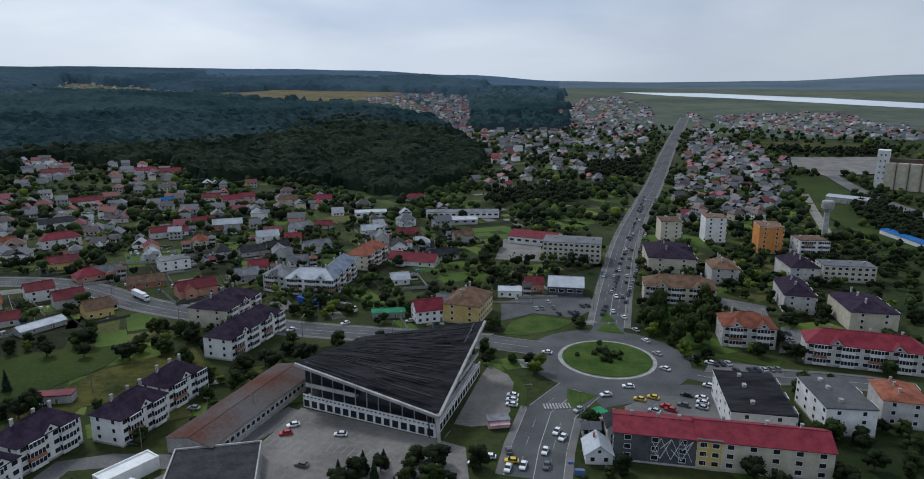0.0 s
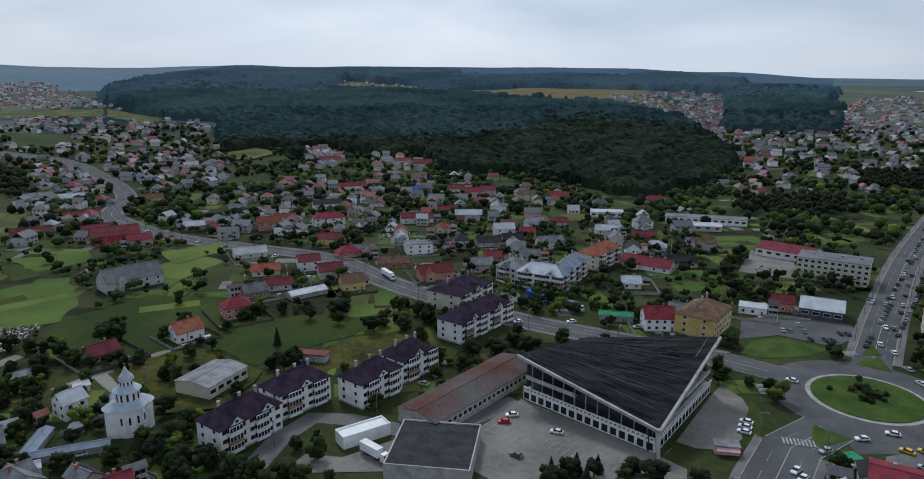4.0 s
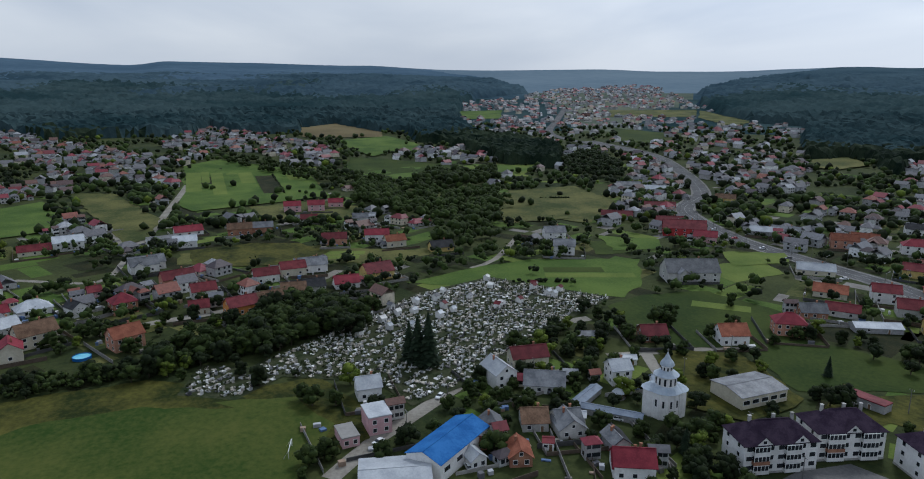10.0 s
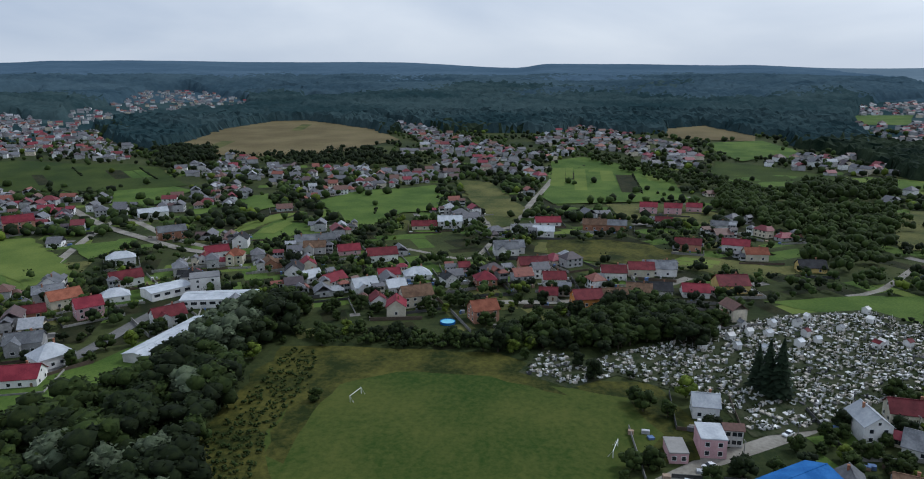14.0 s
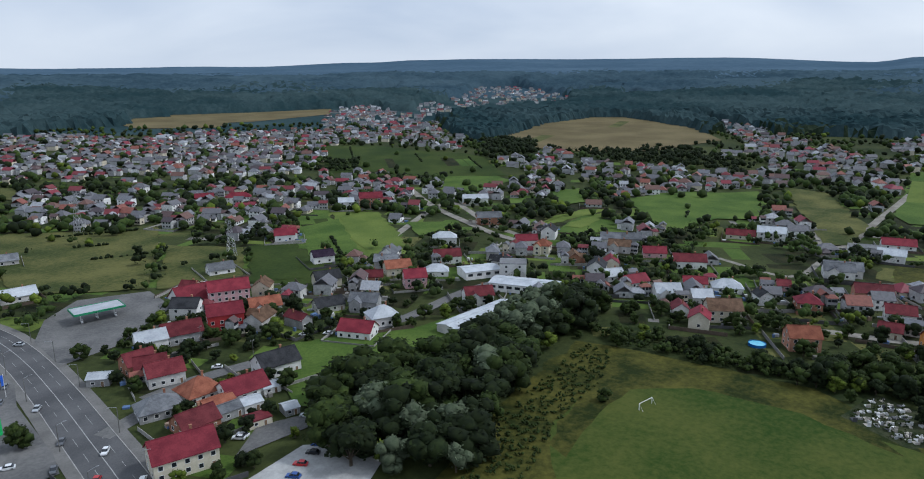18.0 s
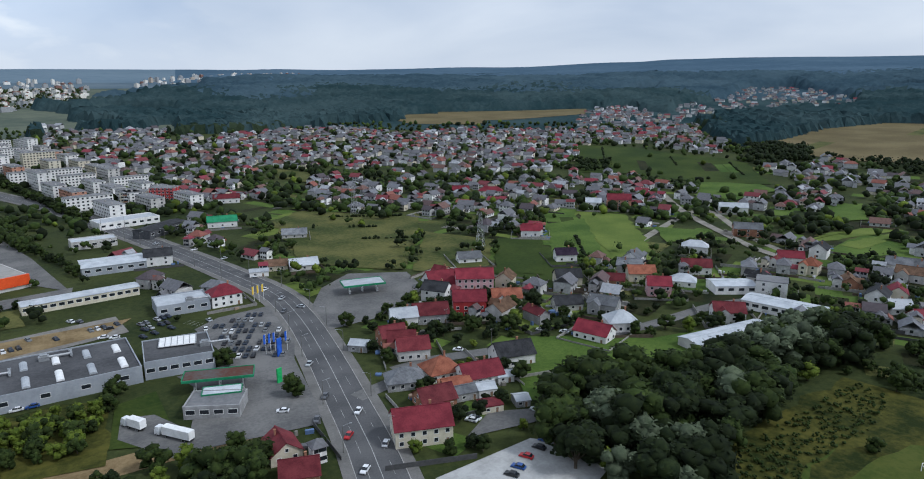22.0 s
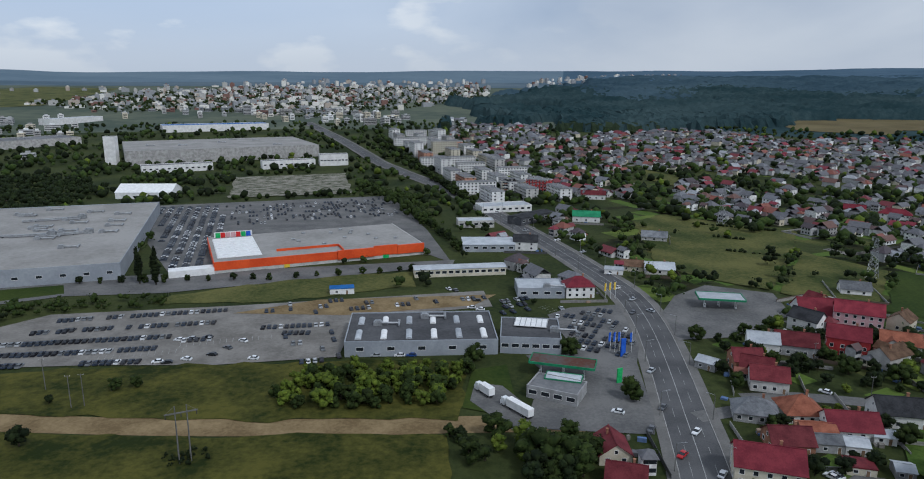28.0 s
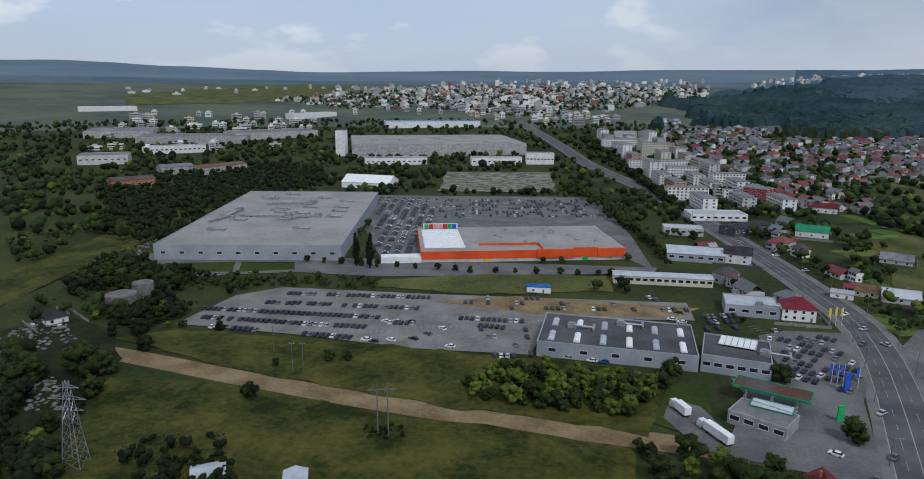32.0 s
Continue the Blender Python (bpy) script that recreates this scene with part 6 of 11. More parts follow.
def far_house(x, y, turn, rng, big=1.0):
    """Walls and roof of a small distant house, joined to the rest of the far town."""
    w, d = rng.uniform(8, 14) * big, rng.uniform(7, 10) * big
    h = rng.choice((3.2, 3.4, 5.8, 6.0, 6.2)) * (1 if big < 1.5 else 1.3)
    z = height(x, y) - 0.3
    FAR_WALLS.box(x, y, z, w, d, h, turn)
    if math.hypot(x, y) < 760:
        c, s = math.cos(radians(turn)), math.sin(radians(turn))
        for a in (-0.28, 0.05, 0.32):
            for b in (-0.5, 0.5):
                for lv in range(1 if h < 5 else 2):
                    FAR_GLASS.box(x + a * w * c - b * d * s, y + a * w * s + b * d * c, z + 1.3 + 2.7 * lv, 1.3, 0.12, 1.3, turn)
        for b in (-0.5, 0.5):
            FAR_GLASS.box(x + b * w * c, y + b * w * s, z + 1.3, 0.12, 1.3, 1.3, turn)
    r = roof_shape(w, d, 0, d * 0.36, rng.choice(("gable", "gable", "hip")), 0.5, 0.2)
    c, s = math.cos(radians(turn)), math.sin(radians(turn))
    FAR_ROOFS.add([(x + a * c - b * s, y + a * s + b * c, z + h + q) for a, b, q in r.v[:12]], [f for f in r.f if max(f) < 12])
    if big > 0.8 and rng.random() < 0.6:
        # a cross wing with its own lower roof, and a lean-to at the side
        ww, wd, wh = d * rng.uniform(0.5, 0.75), rng.uniform(3, 6), h * rng.choice((1.0, 0.8, 0.55))
        ox, oy = rng.uniform(-0.25, 0.25) * w, rng.choice((-1, 1)) * (d / 2 + wd / 2 - 0.5)
        FAR_WALLS.box(x + ox * c - oy * s, y + ox * s + oy * c, z, ww, wd, wh, turn)
        r = roof_shape(wd + 3, ww, 0, ww * 0.38, rng.choice(("gable", "hip")), 0.4, 0.2)
        FAR_ROOFS.add([(x + (ox - b) * c - (oy + a) * s, y + (ox - b) * s + (oy + a) * c, z + wh + q) for a, b, q in r.v[:12]], [f for f in r.f if max(f) < 12])


def zone(ring, gap, seed, turn=0.0, near=480, fill=0.62, mix=None):
    """Houses along loose plots inside a ring; the nearer ones as things, the far ones joined."""
    rng = random.Random(seed)
    for x, y in scatter(ring, gap, rng, True, 0.42):
        if rng.random() > fill or taken(x + 5, y) or taken(x - 5, y) or taken(x, y + 5) or taken(x, y - 5):
            continue
        t = turn + rng.choice((0, 0, 90, 90, 180, 270)) + rng.uniform(-12, 12)
        if math.hypot(x, y) < near:
            zone_house(rng.choice(mix or range(len(KINDS))), x, y, t)
        else:
            far_house(x, y, t, rng)
            take(rect(x, y, 13, 11, t), 3)
            if rng.random() < 0.45:
                far_house(x + rng.uniform(-9, 9), y + rng.uniform(7, 11), t, rng, 0.55)


FOREST = []
HOLES = []


def village(ring, gap, seed, turn=20.0, fill=0.7, near=480):
    """Houses in a clearing of their own."""
    HOLES.append(ring)
    zone(ring, gap, seed, turn, near, fill)



def wood(ring, gap, h, seed, mat="woods", label="dense dark green woodland", fine=True, free=False):
    """A stand of trees, joined; denser than anyone could count."""
    rng = random.Random(seed)
    g = Grove()
    for x, y in scatter(ring, gap, rng, free, 0.5):
        if taken(x, y) in (2, 3):
            continue
        g.tree(x, y, h * rng.uniform(0.7, 1.25), rng, 0.6, fine)
    take(ring, 4)
    if g.s.v:
        g.done("woodland", mat, label, "woodland")


def forest(ring):
    """Closed woodland far off: its canopy is raised in one piece with the woods on the hills."""
    FOREST.append(ring)
    take(ring, 4, keep=True)


def trees_in(ring, gap, h, seed, kinds=("dark", "mid"), wide=1.0, free=True):
    """Single trees inside a ring."""
    rng = random.Random(seed)
    for x, y in scatter(ring, gap, rng, free, 0.5):
        if taken(x, y) in (2, 3):
            continue
        tree(x, y, h * rng.uniform(0.7, 1.25), rng.choice(kinds), wide * rng.uniform(0.85, 1.2), rng)


def scrub(ring, gap, h, seed, mat="leaf_mid", label="rough green scrub", name="scrub"):
    rng = random.Random(seed)
    g = Grove()
    for x, y in scatter(ring, gap, rng, False, 0.6):
        if taken(x, y) in (2, 3):
            continue
        g.tree(x, y, h * rng.uniform(0.5, 1.3), rng, 0.7, True)
    g.done(name, mat, label, "scrub")


def row_of_trees(pts, gap, h, seed, kinds=("mid", "dark"), wide=1.0):
    rng = random.Random(seed)
    for p in smooth_line([Vector(q) for q in pts], gap):
        tree(p.x + rng.uniform(-1.5, 1.5), p.y + rng.uniform(-1.5, 1.5), h * rng.uniform(0.75, 1.2), rng.choice(kinds), wide, rng)


def city(ring, gap, seed, low=12, high=30, fill=0.8, turn=20.0, mat="city_walls", name="city_blocks", label="many pale apartment blocks of the city"):
    """Far city blocks, joined: slabs with bands of window set into them."""
    rng = random.Random(seed)
    s, gl = Shape(), Shape()
    for x, y in scatter(ring, gap, rng, False, 0.45):
        if rng.random() > fill or taken(x, y) in (2, 3, 4):
            continue
        w, d, h = rng.uniform(9, 24), rng.uniform(8, 11), low + (high - low) * rng.random() ** 1.7
        if rng.random() < 0.06:
            w, h = 16, high * 1.2
        t = turn + rng.choice((0, 90)) + rng.uniform(-8, 8)
        z = height(x, y)
        s.box(x, y, z - 1, w, d, h + 1, t)
        s.box(x, y, z + h, w * 0.3, d * 0.5, 2.5, t)
        for k in range(int(h / 3) if math.hypot(x, y) < 1650 else 0):
            gl.box(x, y, z + 1.4 + 3 * k, w * 0.94, d + 0.25, 1.2, t)
            gl.box(x, y, z + 1.4 + 3 * k, w + 0.25, d * 0.7, 1.2, t)
    solo(name, s, mat, label, "city blocks", kind="stuff")
    solo("window_bands", gl, "glass", "dark window bands of the far blocks", "windows", kind="stuff")


def graves(ring, seed, count):
    """Tombs: slab, headstone and cross, joined, with small chapels as things of their own."""
    rng = random.Random(seed)
    s, flowers = Shape(), Shape()
    for x, y in scatter(ring, 2.85, rng, False, 0.4):
        if taken(x, y) in (2, 3) or rng.random() < 0.18 + 0.5 * noise.noise((x / 18, y / 18, 4)):
            continue
        t = 28 + rng.uniform(-9, 9)
        c, q = math.cos(radians(t)), math.sin(radians(t))
        s.box(x, y, 0, rng.uniform(1.7, 2.3), rng.uniform(0.9, 1.9), rng.uniform(0.3, 0.75), t)
        hx, hy = x + c * 1.0, y + q * 1.0
        if rng.random() < 0.6:
            s.box(hx, hy, 0, 0.25, rng.uniform(0.7, 1.5), rng.uniform(0.9, 1.7), t)
        else:
            s.box(hx, hy, 0, 0.2, 0.2, 1.9, t)
            s.box(hx, hy, 1.3, 0.2, 0.9, 0.2, t)
        if rng.random() < 0.75:
            leaves(flowers, x + q, y - c, 0.5, 1.1, 0.8, 10, 0.45, rng)
    solo("graves", s, "marble", "hundreds of pale stone graves and crosses", "graves", kind="stuff")
    solo("grave_plants", flowers, "leaf_mid", "green plants and wreaths on the graves", "plants", kind="stuff")
    done = 0
    for x, y in scatter(ring, 11.0, rng, False, 0.5):
        if done >= count or taken(x, y) in (2, 3) or rng.random() < 0.35:
            continue
        done += 1
        t = 28 + rng.choice((0, 90)) + rng.uniform(-8, 8)
        rf = rng.choice(("r_light", "r_light", "white", "r_grey", "r_maroon"))
        root = thing("tomb_chapel", f"small white tomb chapel with {'pale' if rf in ('r_light', 'white') else 'dark red' if rf == 'r_maroon' else 'grey'} gabled roof", "tomb", pose(x, y, 0, 0, 0, t), "chapels among the graves")
        w, d, h = rng.uniform(2.2, 3.4), rng.uniform(2.4, 3.4), rng.uniform(2.2, 3.0)
        part("wall", Shape().box(0, 0, -0.1, w, d, h + 0.1).add([(sx, sy * d / 2, h + (0 if sy else 0.9)) for sx in (-w / 2, w / 2) for sy in (-1, 0, 1)], ((0, 2, 1), (3, 4, 5))), "white", root)
        part("roof", roof_shape(w, d, h, 0.9, "gable", 0.25, 0.1), rf, root)
        part("door", Shape().box(w / 2, 0, 0, 0.1, 0.9, 1.8), "dark_metal", root)


def goal(x, y, turn):
    root = thing("football_goal", "white tubular football goal on the worn grass", "goal", pose(x, y, 0.15, 0, 0, turn), "goals of the football field")
    for sx in (-3.66, 3.66):
        part("post", Shape().rod((sx, 0, -0.1), (sx, 0, 2.44), 0.11, 6), "plastic_white", root)
        part("stay", Shape().rod((sx, 0, 2.44), (sx, 1.6, 0), 0.04, 5), "plastic_white", root)
    part("crossbar", Shape().rod((-3.72, 0, 2.44), (3.72, 0, 2.44), 0.11, 6), "plastic_white", root)


def portal_pole(x, y, turn, h=17.0):
    root = thing("portal_power_pole", "twin concrete power poles joined by a steel crossarm", "power pole", pose(x, y, 0, 0, 0, turn))
    for sx in (-1.6, 1.6):
        part("post", Shape().rod((sx, 0, -0.4), (sx, 0, h), 0.26, 7, 0.16), "pole_grey", root)
        part("strut", Shape().rod((sx, 2.4, -0.2), (sx, 0, h * 0.8), 0.15, 6, 0.11), "pole_grey", root)
        for k in range(5):
            part("rung", Shape().rod((sx, 2.4 - k * 0.45, 2 + k * 2.2), (sx, 0, 2 + k * 2.2), 0.06, 4), "metal", root)
    part("crossarm", Shape().box(0, 0, h - 2.4, 9.0, 0.3, 0.35).rod((-4.3, 0, h - 2.2), (-1.6, 0, h), 0.06, 4).rod((4.3, 0, h - 2.2), (1.6, 0, h), 0.06, 4), "pole_grey", root)
    for sx in (-4.2, 0, 4.2):
        part("insulator", Shape().rod((sx, 0, h - 3.6), (sx, 0, h - 2.4), 0.13, 6), "dark_metal", root)


def pylon(x, y, turn, h=26.0):
    """A lattice mast with three pairs of arms."""
    root = thing("lattice_pylon", "grey steel lattice pylon with three crossarms", "pylon", pose(x, y, height(x, y), 0, 0, turn))
    b, t = 2.6, 0.5
    for sx, sy in ((-1, -1), (1, -1), (1, 1), (-1, 1)):
        part("leg", Shape().rod((sx * b, sy * b, 0), (sx * t, sy * t, h), 0.13, 4, 0.08), "metal", root)
    lat = Shape()
    n = 9
    for i in range(n):
        z0, z1 = h * i / n, h * (i + 1) / n
        k0, k1 = b + (t - b) * i / n, b + (t - b) * (i + 1) / n
        for (ax, ay), (cx, cy) in (((-1, -1), (1, -1)), ((1, -1), (1, 1)), ((1, 1), (-1, 1)), ((-1, 1), (-1, -1))):
            lat.rod((ax * k0, ay * k0, z0), (cx * k1, cy * k1, z1), 0.06, 3)
            lat.rod((cx * k0, cy * k0, z0), (ax * k1, ay * k1, z1), 0.06, 3)
    part("lattice", lat, "metal", root)
    for z, r in ((h * 0.66, 4.2), (h * 0.79, 5.2), (h * 0.92, 3.6)):
        part("crossarm", Shape().rod((-r, 0, z), (r, 0, z), 0.1, 4).rod((-r, 0, z), (0, 0, z + 1.2), 0.07, 4).rod((r, 0, z), (0, 0, z + 1.2), 0.07, 4), "metal", root)


def gazebo(x, y):
    root = thing("gazebo", "small pavilion with a pale zinc roof in the churchyard", "gazebo", pose(x, y, 0))
    take(rect(x, y, 6, 6, 0), 3)
    for k in range(6):
        a = k * math.pi / 3
        part("post", Shape().rod((2 * math.cos(a), 2 * math.sin(a), 0), (2 * math.cos(a), 2 * math.sin(a), 2.4), 0.1, 6), "wood", root)
    part("roof", Shape().lathe(((2.7, 2.3), (1.3, 3.2), (0.15, 4.1)), 6), "r_light", root)
    part("floor", Shape().lathe(((2.5, 0), (2.5, 0.2)), 6), "pavement", root)


def pool(x, y, turn):
    root = thing("garden_pool", "raised garden pool of bright blue water", "pool", pose(x, y, 0, 0, 0, turn))
    part("basin", Shape().lathe(((3.6, 0), (3.6, 1.2), (3.4, 1.2), (3.4, 0.9)), 18), "r_blue", root)
    part("water", Shape().lathe(((3.4, 0.85), (3.4, 0.95)), 18), "pool_water", root)


M["pool_water"] = surface("pool_water", (0.10, 0.42, 0.58), (0.16, 0.52, 0.66), 0.5, 2.0, 0.1, spec=0.6)


def flag(x, y, h=8.0, cloth="blue_paint"):
    root = thing("flag_pole", "white flag pole with a hanging blue banner" if cloth == "blue_paint" else "white flag pole with a yellow banner", "flag", pose(x, y, 0, 0, 0, 30), "flags before the showroom")
    part("post", Shape().rod((0, 0, 0), (0, 0, h), 0.09, 6), "plastic_white", root)
    part("banner", Shape().box(0.65, 0, h - 4.2, 1.2, 0.05, 4.0), cloth, root)


def totem(x, y, h=7.0, turn=0.0, paint="green_paint"):
    root = thing("price_totem", "tall roadside sign pillar with plain panels", "sign", pose(x, y, 0, 0, 0, turn))
    part("pillar", Shape().box(0, 0, -0.1, 2.2, 0.5, h), paint, root)
    part("panel", Shape().box(0, -0.27, h * 0.55, 1.8, 0.06, h * 0.3), "plastic_white", root)


def shrubs(x, y, r, seed, mat="leaf_mid", label="clipped shrubs and flowers in a bed", h=1.2):
    rng = random.Random(seed)
    root = thing("shrub_bed", label, "shrubs", pose(x, y, 0.3))
    for i in range(int(r * 2.2)):
        a, k = rng.uniform(0, 6.28), rng.uniform(0, r)
        s = Shape()
        q = h * rng.uniform(0.6, 1.2)
        px, py = math.cos(a) * k, math.sin(a) * k
        blob(s, px, py, q * 0.5, q * 0.8, q * 0.7, rng, 0.3)
        leaves(s, px, py, q * 0.5, q * 0.8, q * 0.7, 30, 0.28, rng)
        part("shrub", s, mat if rng.random() < 0.8 else "leaf_dark", root)

# roads
road("main_road", [(65.5, 284.1), (87.6, 365.9), (130.1, 506.7), (215.6, 745.7), (301.7, 987.2), (477.7, 1468.6)], 14, "four-lane asphalt avenue running straight to the horizon", lines=4, kerbs=True, lamps=36, walk_w=3.0)
road("main_road", [(34.8, 268.8), (12.6, 276.7), (-16.9, 281.3), (-79.4, 292.9), (-117.1, 306.8), (-159.4, 325.0), (-218.7, 359.6), (-283.8, 365.4), (-361.4, 373.7), (-459.1, 416.1), (-521.1, 491.4), (-626.1, 560.2), (-762.1, 616.1), (-916.4, 622.3)], 15, "four-lane asphalt road with lorries, bending away", lines=4, kerbs=True, lamps=36, walk_w=2.0)
road("main_road", [(-762.1, 616.1), (-863.2, 608.0), (-1028.1, 618.1), (-1224.9, 748.7), (-1458.2, 911.5)], 14, "straight asphalt road along the valley", lines=2)
road("main_road", [(44.5, 230.5), (31.3, 212.2), (24.7, 189.2), (21.1, 172.3)], 17, "asphalt road leaving the roundabout", lines=4, kerbs=True, lamps=36, walk_w=2.5)
road("street", [(81.5, 249.2), (95.0, 241.0), (124.6, 241.2), (155.0, 235.2), (168.6, 228.9)], 11, "asphalt side street between apartment blocks", lines=2, walk_w=2)
road("street", [(48.1, 221.1), (64.2, 226.7), (86.2, 228.3), (96.8, 225.1)], 12, "asphalt parking street beside the roundabout", walk_w=0)
road("main_road", [(-86.4, -135.5), (-95.0, -162.3), (-103.5, -194.8), (-114.7, -238.7), (-124.5, -284.3), (-128.7, -326.2), (-123.4, -374.0), (-110.6, -452.1), (-87.5, -567.8), (-60.1, -690.9), (-11.8, -816.3), (17.6, -891.8), (76.2, -1092.9), (161.7, -1357.5)], 14.5, "wide asphalt avenue with white lane lines", lines=4, kerbs=True, lamps=36, walk_w=3.5)
road("street", [(-56.1, 213.7), (-65.3, 197.4), (-75.3, 181.6), (-116.5, 178.0), (-116.2, 143.4)], 8, "narrow asphalt street behind the apartment blocks", mat="asphalt_old")
road("lane", [(-166.2, 164.2), (-185.3, 167.4), (-216.9, 181.3)], 5, "pale dusty lane past the church", mat="lane")
road("lane", [(-173.0, 38.4), (-189.0, 57.0), (-200.4, 74.8), (-212.3, 92.9), (-223.9, 105.2), (-242.8, 121.9), (-255.4, 154.9), (-256.8, 181.4)], 6, "dusty lane beside the cemetery", mat="lane")
road("lane", [(-216.0, 162.7), (-209.3, 187.4), (-202.0, 215.5), (-195.5, 238.8)], 4, "pale gravel farm track through grass", mat="lane")
road("lane", [(-129.4, -207.3), (-149.3, -206.6), (-178.9, -197.7), (-215.0, -186.7), (-248.2, -181.1), (-296.9, -179.6), (-337.1, -169.0)], 7, "asphalt village street between houses", mat="asphalt_old")
road("lane", [(-336.1, -277.4), (-514.3, -338.5), (-451.7, -254.0), (-415.7, -187.0)], 6, "pale village street", mat="lane")
road("lane", [(-440.1, -82.2), (-418.1, -38.0), (-471.9, -25.3)], 4, "pale village lane", mat="lane")
road("lane", [(-326.8, -32.5), (-333.1, -5.9), (-337.9, 27.4), (-362.8, 66.5), (-387.4, 92.2)], 6, "pale village street above the creek", mat="lane")
road("lane", [(-427.6, 234.5), (-373.6, 188.9), (-360.5, 166.6)], 4, "pale farm track", mat="lane")
road("dirt_track", [(212.1, -217.4), (181.0, -219.6), (118.6, -210.1), (61.3, -202.4), (8.5, -198.1), (-33.2, -196.4), (-77.3, -193.6)], 11, "wide bare earth track across the waste ground", mat="dirt")
road("street", [(-107.1, -195.0), (-131.2, -200.1), (-149.5, -203.8)], 7, "asphalt side street", mat="asphalt_old")

# ground covers: the roundabout quarter
cover("roundabout_road", "asphalt", [(60.1 + 33 * math.cos(k * math.pi / 20), 258.4 + 33 * math.sin(k * math.pi / 20)) for k in range(40)], "circular asphalt carriageway round a green island", category="road")
cover("island_kerb", "kerb", [(60.1 + 19.9 * math.cos(k * math.pi / 20), 258.4 + 19.9 * math.sin(k * math.pi / 20)) for k in range(40)], "pale paved rim of the roundabout island", category="kerb")
cover("island_grass", "lawn", [(60.1 + 18.2 * math.cos(k * math.pi / 20), 258.4 + 18.2 * math.sin(k * math.pi / 20)) for k in range(40)], "mown grass on the roundabout island", z=0.35, category="grass")
cover("car_park", "concrete_lot", [(-66.9, 171.8), (-65.9, 178.8), (-54.8, 215.1), (-6.5, 193.6), (1.9, 189.0), (3.3, 161.9), (-44.4, 161.7)], "stained concrete car park before the market hall", category="car park")
cover("forecourt", "concrete_lot", [(-1.9, 203.8), (7.8, 240.5), (11.6, 251.5), (20.2, 240.5), (20.9, 220.9), (13.7, 203.9), (3.9, 201.9)], "cracked concrete forecourt beside the hall", category="car park")
cover("grass_verge", "grass", [(16.3, 251.6), (22.5, 240.6), (24.9, 230.4), (22.6, 216.4), (17.8, 207.9), (17.4, 216.4), (20.3, 235.3)], "grass verge beside the forecourt", category="grass")
cover("grass_island", "lawn", [(19.1, 286.6), (24.2, 302.0), (35.5, 312.0), (54.1, 303.0), (44.1, 291.3), (28.6, 283.8)], "mown grass plot beside the roundabout", category="grass")
cover("grass_island", "lawn", [(61.4, 289.9), (73.7, 285.6), (72.1, 300.0), (66.8, 298.4)], "small grass traffic island", category="grass")
cover("grass_island", "lawn", [(65.8, 301.5), (73.2, 302.4), (71.9, 317.5)], "small grass traffic island", category="grass")
cover("grass_island", "lawn", [(39.7, 230.5), (49.9, 224.8), (40.1, 215.7), (37.5, 217.4)], "small grass traffic island", category="grass")
cover("grass_verge", "grass", [(88.6, 291.6), (98.3, 264.2), (126.1, 249.5), (131.9, 257.1), (110.6, 264.3), (92.9, 287.9)], "grass verge along the curving road", category="grass")
cover("car_park", "asphalt", [(19.2, 302.7), (35.7, 313.7), (56.2, 307.1), (69.5, 324.7), (67.7, 339.0), (37.2, 343.8), (20.7, 328.9)], "asphalt car park with parked vans", category="car park")
cover("car_park", "asphalt_old", [(57.6, 216.6), (70.2, 224.9), (94.2, 223.6), (88.4, 208.3), (79.4, 202.3), (55.4, 207.3)], "car park beside the dark block", category="car park")
cover("yard", "concrete_lot", [(21.8, 417.1), (31.0, 475.4), (55.6, 449.0), (53.0, 410.3)], "pale concrete yard", category="yard")
cover("yard", "asphalt_old", [(101.8, 256.9), (128.1, 248.9), (124.1, 240.2), (95.4, 245.4)], "asphalt parking yard between apartment blocks", category="yard")
cover("yard", "asphalt_old", [(148.2, 295.2), (171.0, 283.5), (160.2, 262.2), (133.4, 264.5)], "asphalt parking yard between apartment blocks", category="yard")
cover("yard", "asphalt_old", [(128.5, 344.7), (154.7, 325.5), (142.7, 292.1), (130.2, 301.3)], "asphalt parking yard between apartment blocks", category="yard")
cover("yard", "concrete_lot", [(-107.0, 146.5), (-106.3, 157.8), (-94.9, 159.9), (-84.5, 174.9), (-85.2, 194.1), (-76.6, 189.4), (-74.9, 159.5)], "concrete yard behind the shed", category="yard")

# fields of the village side
cover("meadow", "wild", [(-142.6, 196.1), (-153.8, 215.8), (-139.9, 245.2), (-114.3, 270.7), (-100.0, 250.5), (-111.7, 224.2), (-130.4, 214.6), (-131.8, 195.9)], "mixed green and brown meadow", category="meadow")
cover("meadow", "grass", [(-200.1, 222.3), (-196.0, 251.2), (-160.5, 269.5), (-132.1, 270.2), (-150.8, 224.4), (-160.8, 205.5)], "green meadow plots", category="meadow")
cover("field", "lush", [(-360.5, 166.6), (-364.7, 209.4), (-337.8, 271.0), (-294.1, 241.6), (-276.2, 216.2), (-312.0, 172.9), (-346.9, 120.6), (-354.3, 148.6)], "green pasture beyond the cemetery", category="pasture")
cover("field", "grass", [(-268.0, 199.4), (-276.6, 227.9), (-266.9, 263.0), (-226.1, 273.1), (-192.1, 238.3), (-210.9, 195.0), (-235.0, 192.1)], "green garden meadow", category="meadow")
